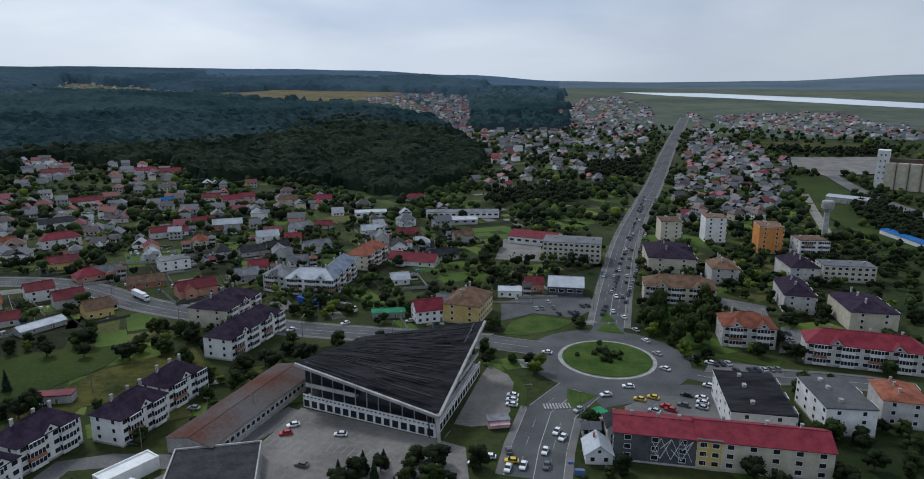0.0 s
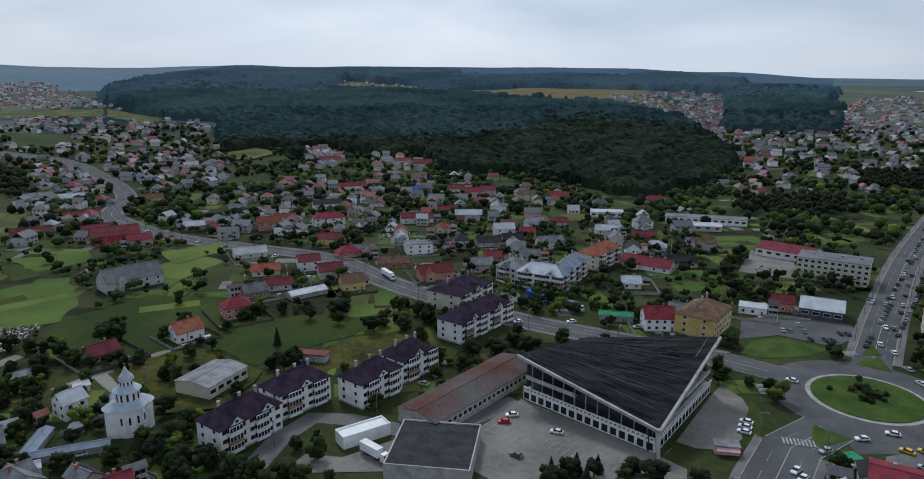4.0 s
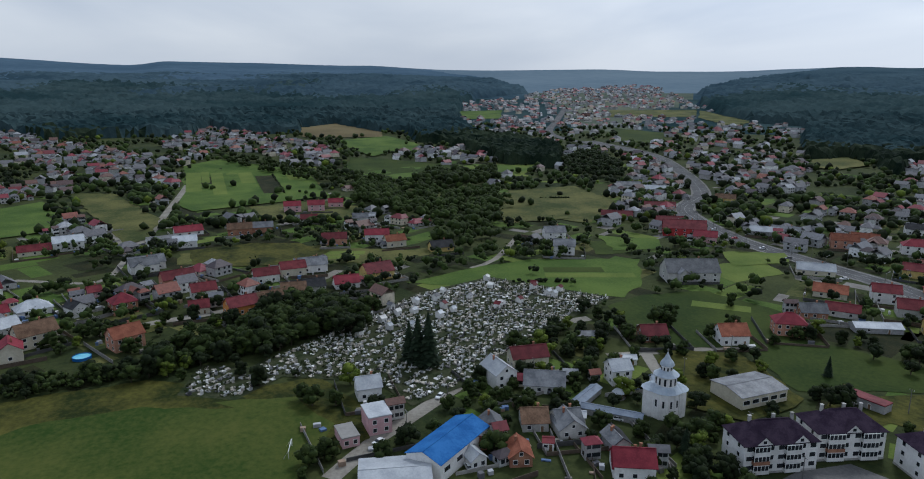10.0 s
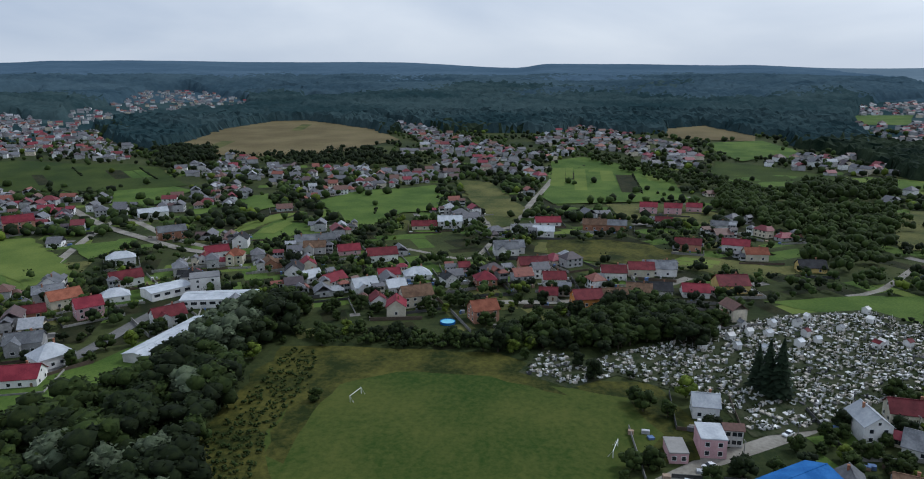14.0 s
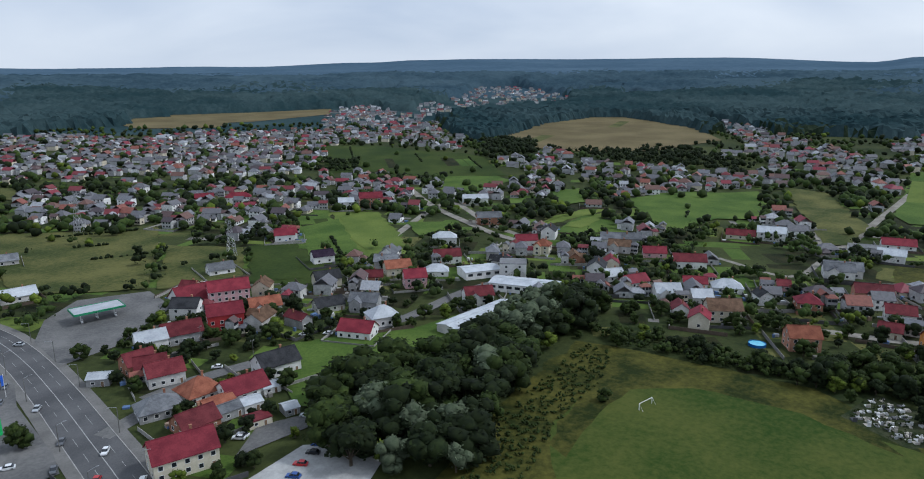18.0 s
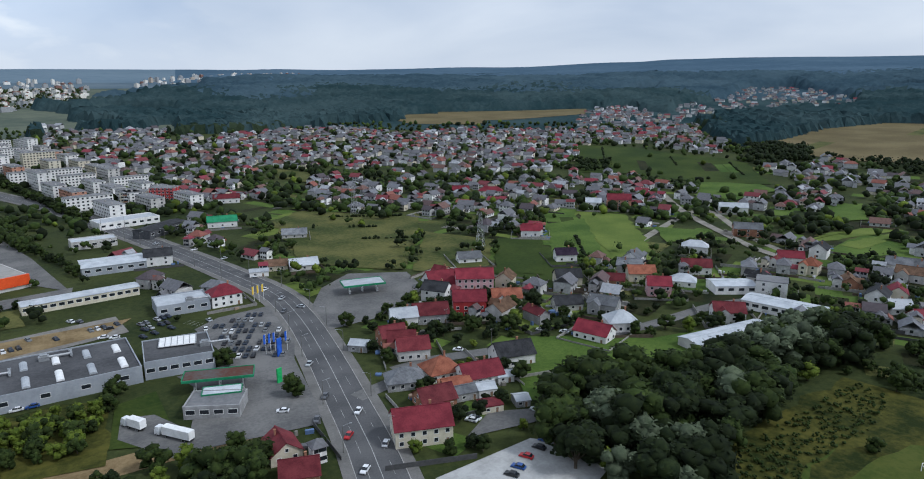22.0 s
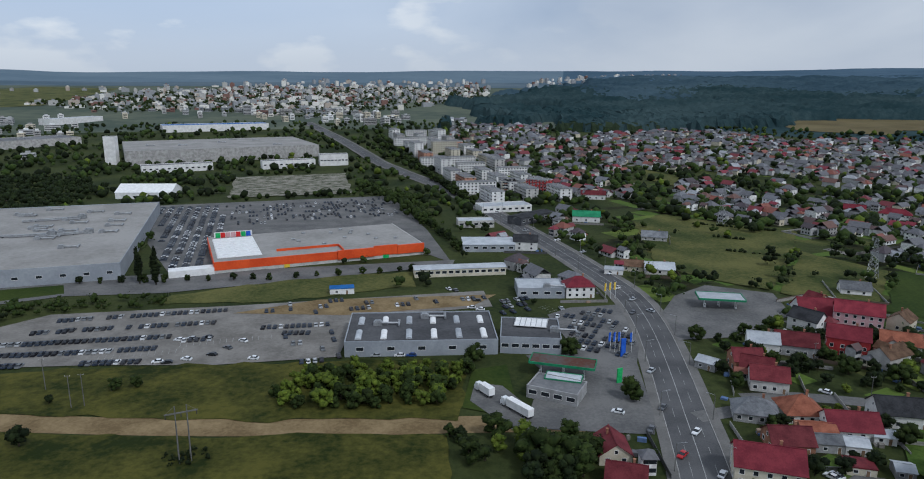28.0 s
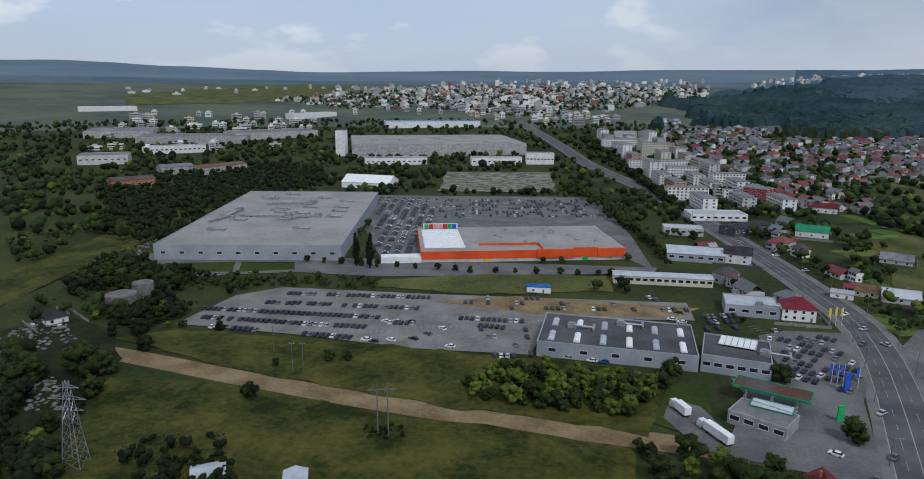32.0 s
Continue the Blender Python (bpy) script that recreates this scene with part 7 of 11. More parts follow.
cover("field", "crop", [(-306.4, 290.5), (-306.4, 342.9), (-275.7, 328.7), (-273.1, 289.9)], "bright green crop plot", category="field")
cover("field", "crop", [(-714.1, 340.6), (-780.6, 339.0), (-772.8, 384.7), (-689.0, 389.4)], "bright yellow-green crop plot", category="field")
cover("field", "meadow", [(-605.0, 295.8), (-607.0, 386.5), (-498.1, 374.6), (-442.6, 305.8), (-513.4, 268.8)], "meadow strips", category="meadow")
cover("field", "grass", [(-391.0, 271.3), (-383.5, 311.4), (-348.8, 303.6), (-358.4, 254.0)], "small green plot", category="field")
cover("weedy_margin", "wild", [(-136.0, -91.0), (-159.2, -94.6), (-205.3, -100.8), (-262.5, -101.5), (-265.4, -72.9), (-264.7, -10.6), (-242.2, 18.5), (-242.0, 50.1), (-211.8, 58.5), (-191.1, 54.6)], "weedy yellow-brown margin of the football field", category="meadow")
cover("football_field", "pitch", [(-242.8, -73.9), (-252.4, -53.5), (-255.8, -11.9), (-236.2, 11.3), (-228.4, 37.8), (-204.4, 46.2), (-173.1, 29.8), (-160.4, 25.1), (-161.6, -63.5), (-184.8, -77.5), (-214.4, -79.4)], "large rough football field of worn grass", category="football field")
cover("pitch_edge", "wild", [(-242.8, -73.9), (-252.4, -53.5), (-255.8, -11.9), (-236.2, 11.3), (-227.3, 17.5), (-241.8, -11.0), (-242.4, -46.9), (-228.6, -65.4), (-206.1, -68.7), (-174.5, -66.7), (-178.5, -75.0), (-214.4, -79.4)], "brown weedy rim of the football field", category="meadow")
cover("cemetery_ground", "grave_ground", [(-246.6, -0.3), (-272.0, 8.8), (-261.5, 25.7), (-297.6, 77.5), (-325.2, 116.5), (-339.0, 168.1), (-278.6, 210.6), (-257.8, 169.0), (-241.7, 141.1), (-212.8, 97.8), (-205.2, 74.4), (-228.3, 68.6), (-247.7, 37.1), (-234.3, 18.7)], "cemetery ground of gravel and weeds", category="cemetery")
cover("field", "crop", [(-425.7, -399.5), (-446.0, -362.2), (-347.3, -249.7), (-326.8, -281.1)], "bright yellow-green crop plot", category="field")
cover("field", "grass", [(-295.9, -338.6), (-322.0, -312.2), (-249.1, -245.8), (-244.2, -282.5)], "green plot with young fruit trees", category="field")
cover("field", "lush", [(-400.3, -411.8), (-424.8, -401.8), (-331.8, -287.8), (-322.0, -312.2), (-316.3, -326.1)], "green plot", category="field")
cover("field", "lush", [(-449.7, -202.8), (-535.4, -209.1), (-508.9, -172.9), (-439.9, -175.0)], "green plot", category="field")
cover("field", "meadow", [(-470.2, 5.6), (-456.5, 77.8), (-413.4, 155.8), (-389.2, 135.1), (-439.2, 3.2)], "yellow-green weedy strip", category="meadow")
cover("field", "stubble", [(-959.1, -543.7), (-1214.0, -583.5), (-1381.5, -551.4), (-1408.3, -479.9), (-1273.9, -315.6), (-1114.0, -225.5), (-950.3, -284.9), (-886.6, -405.9)], "wide dry stubble hill", category="field")
cover("field", "stubble", [(-802.9, -1312.5), (-967.5, -1283.6), (-1248.8, -1172.1), (-1146.5, -1076.5), (-932.7, -1081.2), (-736.1, -1175.2)], "dry stubble strip before the woods", category="field")
cover("field", "crop", [(-395.0, -368.5), (-434.7, -354.1), (-349.6, -253.0), (-319.0, -266.8)], "bright yellow-green plot", category="field")
cover("field", "grass", [(-275.4, -307.8), (-339.9, -309.2), (-282.2, -253.9), (-239.6, -270.9)], "green orchard plot", category="field")

# covers of the retail side
cover("forecourt", "asphalt_old", [(-44.7, -193.2), (-51.7, -200.7), (-58.1, -217.5), (-65.1, -228.7), (-60.5, -250.4), (-89.6, -249.7), (-102.9, -239.9), (-93.4, -196.8), (-89.0, -184.8), (-68.0, -188.7)], "fuel station forecourt of pale asphalt", category="forecourt")
cover("forecourt", "asphalt_old", [(-152.2, -321.7), (-176.9, -339.1), (-206.3, -322.0), (-196.9, -288.8), (-153.5, -262.9), (-128.8, -261.8), (-136.1, -297.1)], "second fuel station forecourt", category="forecourt")
cover("car_park", "asphalt_old", [(-79.9, -297.9), (-93.2, -307.4), (-118.5, -310.1), (-110.5, -257.9), (-102.9, -239.9), (-94.0, -235.8), (-82.0, -248.1)], "dealership customer car park", category="car park")
cover("car_park", "concrete_lot", [(173.5, -254.4), (168.7, -297.4), (151.9, -315.8), (71.8, -322.4), (-54.6, -337.8), (-55.7, -311.9), (9.8, -300.7), (14.5, -254.9), (62.5, -250.7), (110.7, -254.3)], "large vehicle storage yard of pale concrete", category="car park")
cover("car_park", "asphalt_old", [(116.7, -376.8), (96.0, -389.0), (-26.6, -421.8), (-42.7, -395.4), (-32.4, -487.6), (-5.1, -648.2), (197.6, -604.9), (157.6, -460.0)], "vast asphalt shopping-centre car park", category="car park")
cover("service_road", "asphalt_old", [(267.4, -326.9), (269.9, -361.3), (122.3, -382.5), (-44.9, -402.4), (-42.3, -388.9), (110.0, -346.2), (158.7, -344.2), (208.1, -322.6)], "service road round the shopping centre", category="road")
cover("grass_strip", "grass", [(255.3, -333.7), (237.8, -344.6), (202.2, -356.0), (192.6, -336.1), (242.3, -324.1)], "mown grass strip", category="grass")
cover("grass_strip", "grass", [(198.8, -356.9), (168.1, -364.3), (160.8, -348.8), (189.4, -336.8)], "mown grass strip", category="grass")
cover("meadow", "meadow", [(105.0, -341.5), (43.5, -368.3), (-19.0, -377.2), (-18.8, -349.1), (52.6, -327.0), (110.8, -328.9)], "weedy meadow strip", category="meadow")
cover("waste_ground", "wild", [(188.7, -232.7), (168.6, -248.0), (109.3, -251.2), (14.1, -250.7), (-37.2, -245.7), (-28.2, -199.6), (9.0, -202.8), (62.9, -207.0), (121.9, -215.7)], "rough waste ground", category="waste ground")
cover("waste_ground", "wild", [(162.7, -200.0), (114.8, -203.3), (59.0, -195.6), (7.9, -193.3), (-24.2, -189.9), (-23.0, -161.7), (122.2, -129.5), (140.6, -154.6)], "rough weedy grassland", category="grassland")
cover("rubble_ground", "garden", [(248.2, -218.9), (221.7, -251.0), (195.9, -241.7), (171.6, -214.5), (158.4, -165.1), (163.2, -156.6), (224.1, -196.7)], "rubble and weeds", category="waste ground")
cover("grass_plot", "grass", [(-37.3, -238.1), (-51.3, -241.8), (-49.6, -213.8), (-38.7, -203.7), (-30.5, -207.7)], "mown grass beside the fuel station", category="grass")
cover("lorry_park", "asphalt_old", [(-37.1, -226.9), (-46.7, -223.3), (-54.2, -203.3), (-49.0, -184.1), (-39.8, -200.9), (-33.7, -212.6)], "asphalt lorry park beside the fuel station", category="car park")
cover("car_wash_yard", "pale_slab", [(-101.5, -136.9), (-137.4, -137.6), (-149.8, -122.0), (-143.0, -111.2), (-124.2, -104.5), (-89.5, -130.1)], "pale concrete yard with parked cars", category="yard")
cover("yard", "asphalt_old", [(-121.2, -149.5), (-137.9, -158.8), (-161.6, -146.5), (-152.6, -142.9), (-129.3, -148.0)], "asphalt yard", category="yard")
cover("waste_ground", "rubble", [(169.7, -767.6), (49.3, -794.0), (33.8, -664.1), (146.8, -641.8)], "bare rubble plot behind the car park", category="waste ground")
cover("field", "meadow", [(1305.9, -1703.5), (1123.3, -2345.0), (880.4, -2357.9), (783.7, -1633.9), (1059.2, -1378.5)], "pale sunlit plain", category="plain")
cover("plain", "plain", [(672.3, 1985.6), (1029.1, 1433.1), (746.6, 1030.3), (494.8, 1106.7), (510.6, 1461.7)], "green river plain", mark=0, category="plain")
cover("field", "lush", [(-552.0, -369.9), (-564.0, -348.1), (-664.7, -351.0), (-708.5, -434.8), (-674.8, -449.8)], "green meadow", category="field")
cover("field", "crop", [(-439.4, -224.4), (-492.8, -214.1), (-565.3, -197.9), (-565.8, -215.4), (-503.3, -227.4)], "bright green strip", category="field")
cover("sand_yard", "dirt", [(68.3, -311.1), (29.9, -328.8), (-60.2, -330.6), (-46.6, -314.1), (15.8, -304.5)], "sandy yard behind the dealership", category="yard")

# the land beyond the near quarters
cover("field", "stubble", [(-742, 2211), (-653, 2445), (-211, 2383), (-162, 2063), (-319, 1929), (-472, 1946), (-628, 1914)], "wide dry stubble field beyond the woods", category="field")
cover("valley_fields", "meadow", [(-1260, 2042), (-1606, 2769), (-1511, 2928), (-953, 2468), (-763, 2303), (-554, 1665), (-640, 1646), (-725, 1556), (-954, 1706)], "hazy meadows round a far village", category="fields")
cover("valley_fields", "meadow", [(-613, 1869), (-144, 2016), (-71, 1551), (-308, 1607), (-511, 1639)], "hazy meadow before the stubble field", category="fields")
cover("meadow", "meadow", [(-130, 546), (-67, 567), (-58, 536), (-104, 526)], "green verge beside the long halls", category="meadow")
cover("meadow", "wild", [(465, 1059), (603, 1013), (540, 945), (440, 981)], "pale meadow before the far quarter", category="meadow")
cover("yard", "concrete_lot", [(437, 901), (554, 888), (484, 771), (415, 767), (405, 824)], "pale works yard with stacks and sheds", category="yard")
cover("meadow", "grass", [(378, 773), (406, 750), (389, 671), (345, 491), (299, 422), (299, 510), (319, 613)], "overgrown strip along the old railway", category="meadow")
cover("lane", "lane", [(340, 673), (349, 672), (269, 471), (263, 475)], "pale gravel road past the water tower", category="road")
cover("service_road", "asphalt_old", [(415, 767), (431, 772), (406, 640), (403, 578), (386, 552), (383, 612)], "pale works road", category="road")
cover("valley_fields", "meadow", [(-1378, 990), (-1282, 1169), (-1142, 1041), (-1242, 892)], "hazy green field of the far valley", category="fields")
cover("valley_fields", "meadow", [(-1265, 1163), (-1015, 1070), (-953, 962), (-1126, 1035)], "hazy pale field of the far valley", category="fields")
cover("valley_fields", "grass", [(-1058, 766), (-950, 794), (-834, 709), (-880, 658)], "green field between the valley houses", category="fields")
cover("valley_fields", "lush", [(-1528, 646), (-1499, 759), (-1315, 665), (-1337, 582)], "pale green field at the wood's edge", category="fields")
cover("field", "lush", [(-854, 229), (-830, 256), (-802, 305), (-766, 420), (-723, 412), (-724, 328), (-726, 264), (-747, 198)], "long green field before the trees", category="field")
cover("field", "crop", [(-779, 386), (-754, 440), (-700, 384)], "bright yellow-green crop strip", category="field")
cover("field", "meadow", [(-616, 324), (-612, 400), (-520, 387), (-464, 319), (-465, 276), (-479, 250)], "green and tawny meadow beside the creek trees", category="meadow")
cover("field", "lush", [(-403, 286), (-377, 320), (-354, 305), (-362, 270)], "green plot behind the houses", category="field")
cover("field", "crop", [(-331, 334), (-311, 369), (-292, 353), (-300, 314)], "bright plot beside the road", category="field")
cover("field", "stubble", [(-1293, 230), (-1348, 315), (-1178, 358), (-1106, 337), (-1128, 256), (-1154, 212)], "dry yellow field below the wood", category="field")
cover("field", "lush", [(-1088, 256), (-1112, 349), (-1009, 362), (-929, 342), (-929, 294), (-901, 262), (-986, 251)], "green field below the wood", category="field")
cover("field", "grass", [(-901, 230), (-874, 270), (-806, 327), (-776, 357), (-753, 327), (-770, 273), (-738, 204), (-818, 203)], "green field before the farmsteads", category="field")
cover("field", "lush", [(-902, 20), (-942, 68), (-892, 104), (-827, 158), (-693, 149), (-662, 148), (-642, 105), (-623, 20), (-660, 8), (-757, 14)], "large green cropped field", category="field")
cover("field", "garden", [(-860, 19), (-877, 64), (-777, 52), (-771, 17)], "dark green plot within the field", category="field")
cover("field", "meadow", [(-627, 67), (-633, 137), (-591, 158), (-542, 138), (-551, 96), (-564, 71)], "green plot round pink houses", category="meadow")
cover("field", "meadow", [(-651, 236), (-647, 300), (-618, 282), (-601, 243)], "meadow between creek trees", category="meadow")
cover("field", "meadow", [(-598, 308), (-616, 347), (-573, 365), (-533, 371), (-481, 318), (-474, 288), (-465, 245), (-488, 249)], "tawny and green meadow", category="meadow")
cover("field", "wild", [(-474, 12), (-481, 51), (-465, 83), (-434, 97), (-411, 74), (-419, 38), (-432, 12)], "weedy yellowish garden field", category="meadow")
cover("field", "meadow", [(-765, -89), (-751, -49), (-597, -6), (-520, -14), (-510, -28), (-614, -53)], "yellowish sloping field beside the lane", category="meadow")
cover("field", "stubble", [(-2074, -733), (-2075, -560), (-1895, -524), (-1805, -650)], "pale dry field before the far woods", category="field")
cover("field", "stubble", [(-1545, -1352), (-1956, -1642), (-2086, -1607), (-1766, -1382), (-1518, -1272)], "dry field between woods", category="field")
cover("field", "grass", [(-751, -719), (-797, -662), (-790, -579), (-802, -507), (-788, -462), (-730, -410), (-689, -372), (-645, -436), (-628, -518), (-588, -562)], "wide rough green pasture", category="meadow")
cover("field", "lush", [(-619, -204), (-688, -176), (-700, -140), (-728, -105), (-581, -80), (-566, -110), (-541, -119), (-491, -128), (-514, -146)], "wide green garden fields", category="field")
cover("field", "crop", [(-477, -204), (-561, -198), (-550, -191), (-476, -190)], "narrow bright green strip", category="field")
cover("field", "lush", [(-610, -271), (-656, -269), (-584, -231), (-553, -244)], "green plot between the houses", category="field")
cover("field", "lush", [(-424, -316), (-446, -286), (-426, -270), (-390, -279)], "green garden plot beside the street", category="field")
cover("field", "stubble", [(-735, -1229), (-868, -1195), (-891, -1104), (-816, -1048), (-718, -1138)], "dry strip at the town's edge", category="field")
cover("field", "stubble", [(-892, -1340), (-1118, -1210), (-1048, -1133), (-883, -1215)], "dry field above the town", category="field")
cover("field", "meadow", [(-196, -510), (-236, -540), (-268, -492), (-313, -478), (-262, -395), (-207, -327), (-165, -372), (-178, -431)], "sloping green meadow with tawny patches", category="meadow")
cover("field", "meadow", [(-311, -792), (-333, -743), (-306, -684), (-289, -729)], "tawny plot between the houses", category="meadow")
cover("field", "crop", [(-412, -375), (-428, -356), (-357, -268), (-324, -266), (-360, -320)], "bright yellow-green crop field", category="field")
cover("field", "lush", [(-364, -374), (-394, -371), (-406, -372), (-321, -269), (-294, -290)], "green crop field", category="field")
cover("field", "grass", [(-303, -358), (-330, -338), (-267, -271), (-246, -289)], "green orchard plot", category="field")
cover("field", "meadow", [(-274, -409), (-298, -358), (-241, -289), (-211, -321)], "tawny meadow plot", category="meadow")
road("lane", [(-567, -423), (-494, -340), (-455, -284), (-420, -227), (-409, -183)], 7, "pale village street between houses", mat="lane")
road("lane", [(-775, 20), (-643, 1), (-514, -17), (-504, -27), (-553, -38)], 6, "pale farm road between fields", mat="lane")
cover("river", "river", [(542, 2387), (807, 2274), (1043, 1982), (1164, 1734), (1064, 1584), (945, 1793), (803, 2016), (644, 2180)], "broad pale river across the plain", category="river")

cover("garden_meadow", "lush", [(-164.9, -176.1), (-194.1, -202.2), (-207.7, -193.0), (-235.7, -169.2), (-260.2, -163.1), (-286.7, -152.3), (-269.6, -137.0), (-231.9, -135.5), (-204.3, -145.8), (-173.4, -156.2), (-157.0, -149.1), (-154.7, -159.3)], "overgrown green gardens between the street and the creek trees", category="garden")
cover("grass_verge", "lawn", [(83.2, 291.6), (97.9, 325.0), (124.8, 325.2), (106.7, 270.7), (98.0, 268.0)], "mown grass with a few tall trees", category="grass")

# big buildings
pitched_hall(-54.6, 216.0, -7.4, 194.5, 7.7, 244.4)
hangar(-71.4, 210.5, 16.7, 58, -19.1, 5.0, "r_rust", "concrete", "long market shed with a rusty corrugated roof", "market_shed", windows=22, rise=1.6, category="shed")
hangar(-68.9, 169.2, 24.7, 26, 11.8, 4.5, "r_dark", "concrete", "flat dark-roofed workshop among yards", "workshop", units=0)
block(-130.6, 159.3, 22.6, 12.0, 74.1, 3, "r_purple", "white", rise=4.3, gables=2, back=True)
block(-126.9, 184.0, 20.8, 12.0, 70.2, 3, "r_purple", "white", rise=4.3, gables=1, back=True)
block(-106.2, 199.9, 19.9, 12.0, 71.6, 3, "r_purple", "white", rise=4.3, gables=1, back=True)
block(-101.8, 221.5, 17.7, 12.0, 69.7, 3, "r_purple", "white", rise=4.3, gables=1, back=True)
block(-92.8, 274.8, 37.8, 13.0, 72.8, 3, "r_purple", "white", rise=4.3, gables=2, back=True)
block(-111.5, 306.5, 19.7, 30.0, -14.1, 3, "r_purple", "cream", rise=4.3, gables=1)
block(-78.7, 346.5, 26.2, 12.0, -8.2, 3, "r_light", "white", rise=4.3, gables=2)
block(-69.5, 361.6, 44.0, 12.0, 82.7, 3, "r_slate", "white", rise=4.3, gables=2)
block(-57.7, 405.2, 30.3, 14.0, 72.2, 3, "r_orange", "cream", rise=4.3, gables=1)
block(-97.4, 353.5, 13.8, 14.0, -21.0, 3, "r_grey", "offwhite", rise=4.3, gables=1)
block(3.9, 310.4, 17.4, 24.0, -18.0, 3, "r_brown", "yellow", balconies=False, rise=4.5)
block(59.0, 187.1, 23.7, 14, -11.3, 3, "r_red", "dark_wall", "gable", balconies=False, rise=2.0, gap=9)
block(72.9, 178.6, 6.9, 3.2, -12.7, 3, "r_flat", "yellow", "flat", balconies=False, gap=3.4, label="narrow yellow rendered front bay of the long block", name="front_bay")
block(88.7, 181.1, 37.1, 14.0, -11.1, 3, "r_red", "cream", "gable", balconies=False, rise=2.8, gap=6)
block(98.0, 209.0, 19.5, 32.0, -10.6, 3, "r_bitumen", "white", "flat", trim="brick", back=True)
block(125.8, 208.5, 15.7, 24.0, -5.1, 3, "r_felt", "white", "flat", trim="brick", back=True)
block(147.4, 209.5, 13.3, 16.0, -15.8, 3, "r_orange", "offwhite", "half", rise=2.0)
block(161.4, 253.9, 42.9, 13.0, -17.8, 3, "r_red", "offwhite", rise=4.3, gables=2)
block(124.4, 278.3, 21.6, 16.0, -11.3, 3, "r_orange", "offwhite", rise=4.3, gables=2)
block(169.2, 328.3, 14.1, 29.2, -14.3, 3, "r_purple", "offwhite", rise=4.3)
block(195.0, 378.3, 15.8, 25.8, -6.4, 3, "r_purple", "offwhite", rise=4.3)
block(189.7, 303.8, 20.2, 30.0, -10.1, 3, "r_purple", "cream")
block(112.8, 335.2, 35.2, 16.0, -11.2, 3, "r_brown", "cream", rise=4.3, gables=2)
block(128.0, 404.7, 27.0, 40.0, -9.7, 3, "r_purple", "cream", rise=4.3, gables=1)
block(148.9, 371.7, 14.6, 18.0, -8.0, 3, "r_brown", "offwhite", rise=4.3)
block(179.8, 471.6, 14.1, 16, -6.6, 6, "r_brown", "white", "flat")
block(148.7, 473.2, 14.1, 20, -6.5, 5, "r_brown", "cream", "flat")
block(205.8, 442.8, 14.6, 20, -11.7, 6, "r_brown", "orange_wall", "flat", trim="yellow")
block(225.8, 426.8, 17.2, 16, -4.3, 4, "r_brown", "white", "flat")
block(220.8, 374.2, 28.0, 14, -8.9, 3, "r_grey", "cream", "flat", balconies=False)
block(71.4, 420.2, 36.0, 20, -13.1, 4, "r_flat", "cream", "flat", balconies=False)
hangar(52.8, 465.9, 33.4, 22, -23.8, 5, "r_red", "white", "low white hall with a bright red roof", windows=6, rise=3)
hangar(56.8, 349.3, 18.5, 16, -8.9, 5, "r_light", "dark_wall", "dark timber building with a pale zinc roof", "pub", windows=4, rise=3.5, category="building")
hangar(1.1, 557.5, 60.3, 14, 2.2, 5, "r_grey", "white", "long white workshop hall", windows=12, rise=1.2)
hangar(-75.6, 554.6, 25.7, 12, 12.4, 5, "r_light", "white", "white workshop hall", windows=5, rise=1.2)
hangar(-0.9, 530.9, 26.5, 14, 7.6, 4, "r_light", "offwhite", "low pale hall", windows=4, rise=1)
hangar(-164.2, 186.1, 15.4, 20, -2.4, 5, "r_grey", "cream", "cream workshop with a grey sheet roof", "workshop", windows=5, rise=1.2)
hangar(-170.3, 73.7, 12.0, 26, 33.8, 6, "r_blue", "white", "white shop hall with a bright blue metal roof", "shop_hall", windows=4, rise=2.2, category="shop")
hangar(-162.6, 54.4, 19.5, 18, 74.1, 3.5, "r_light", "white", "white low-arched store hall beside lane", "shop_hall", rise=2, category="shop")
hangar(-94.4, 172.2, 16.2, 6, 54.6, 3.6, "plastic_white", "plastic_white", "white box-shaped market hall", "market_box", category="shed")
church(-166.2, 150.5, 60)
water_tower(263.7, 478.5)
silos(440.1, 692.3, -35)
hangar(-19.2, -271.3, 61.7, 35, 178.3, 6.0, "r_felt", "cladding", "long grey dealership workshop with rooflights", "dealership_hall", skylights=6, windows=5, units=2)
hangar(-64.7, -263.8, 24.8, 24, 170.3, 6.6, "r_felt", "cladding", "grey dealership showroom", "showroom", windows=6, units=1)
hangar(218.3, -459.2, 113.1, 200, -167.7, 9.2, "r_pale_flat", "cladding", "huge grey flat-roofed hypermarket", "hypermarket", units=22, windows=10)
diy_store(43.9, -432.4, 126.3, 68, -162.6)
hangar(-45.0, -371.7, 52.5, 10, -176.4, 4.5, "r_light", "cream", "long cream storage building", windows=14, rise=0.8)
hangar(-83.1, -332.3, 24.0, 18, 175.5, 5, "r_light", "cladding", "pale grey service hall", windows=4, units=1)
hangar(-64.6, -214.5, 18.2, 12, 148.7, 4.2, "r_flat", "grey_wall", "grey flat-roofed fuel station shop", "fuel_shop", windows=4, category="shop")
canopy(-70.7, -230.9, 24.3, 9, 158.1, 5.2, "r_rust", "r_green", 3)
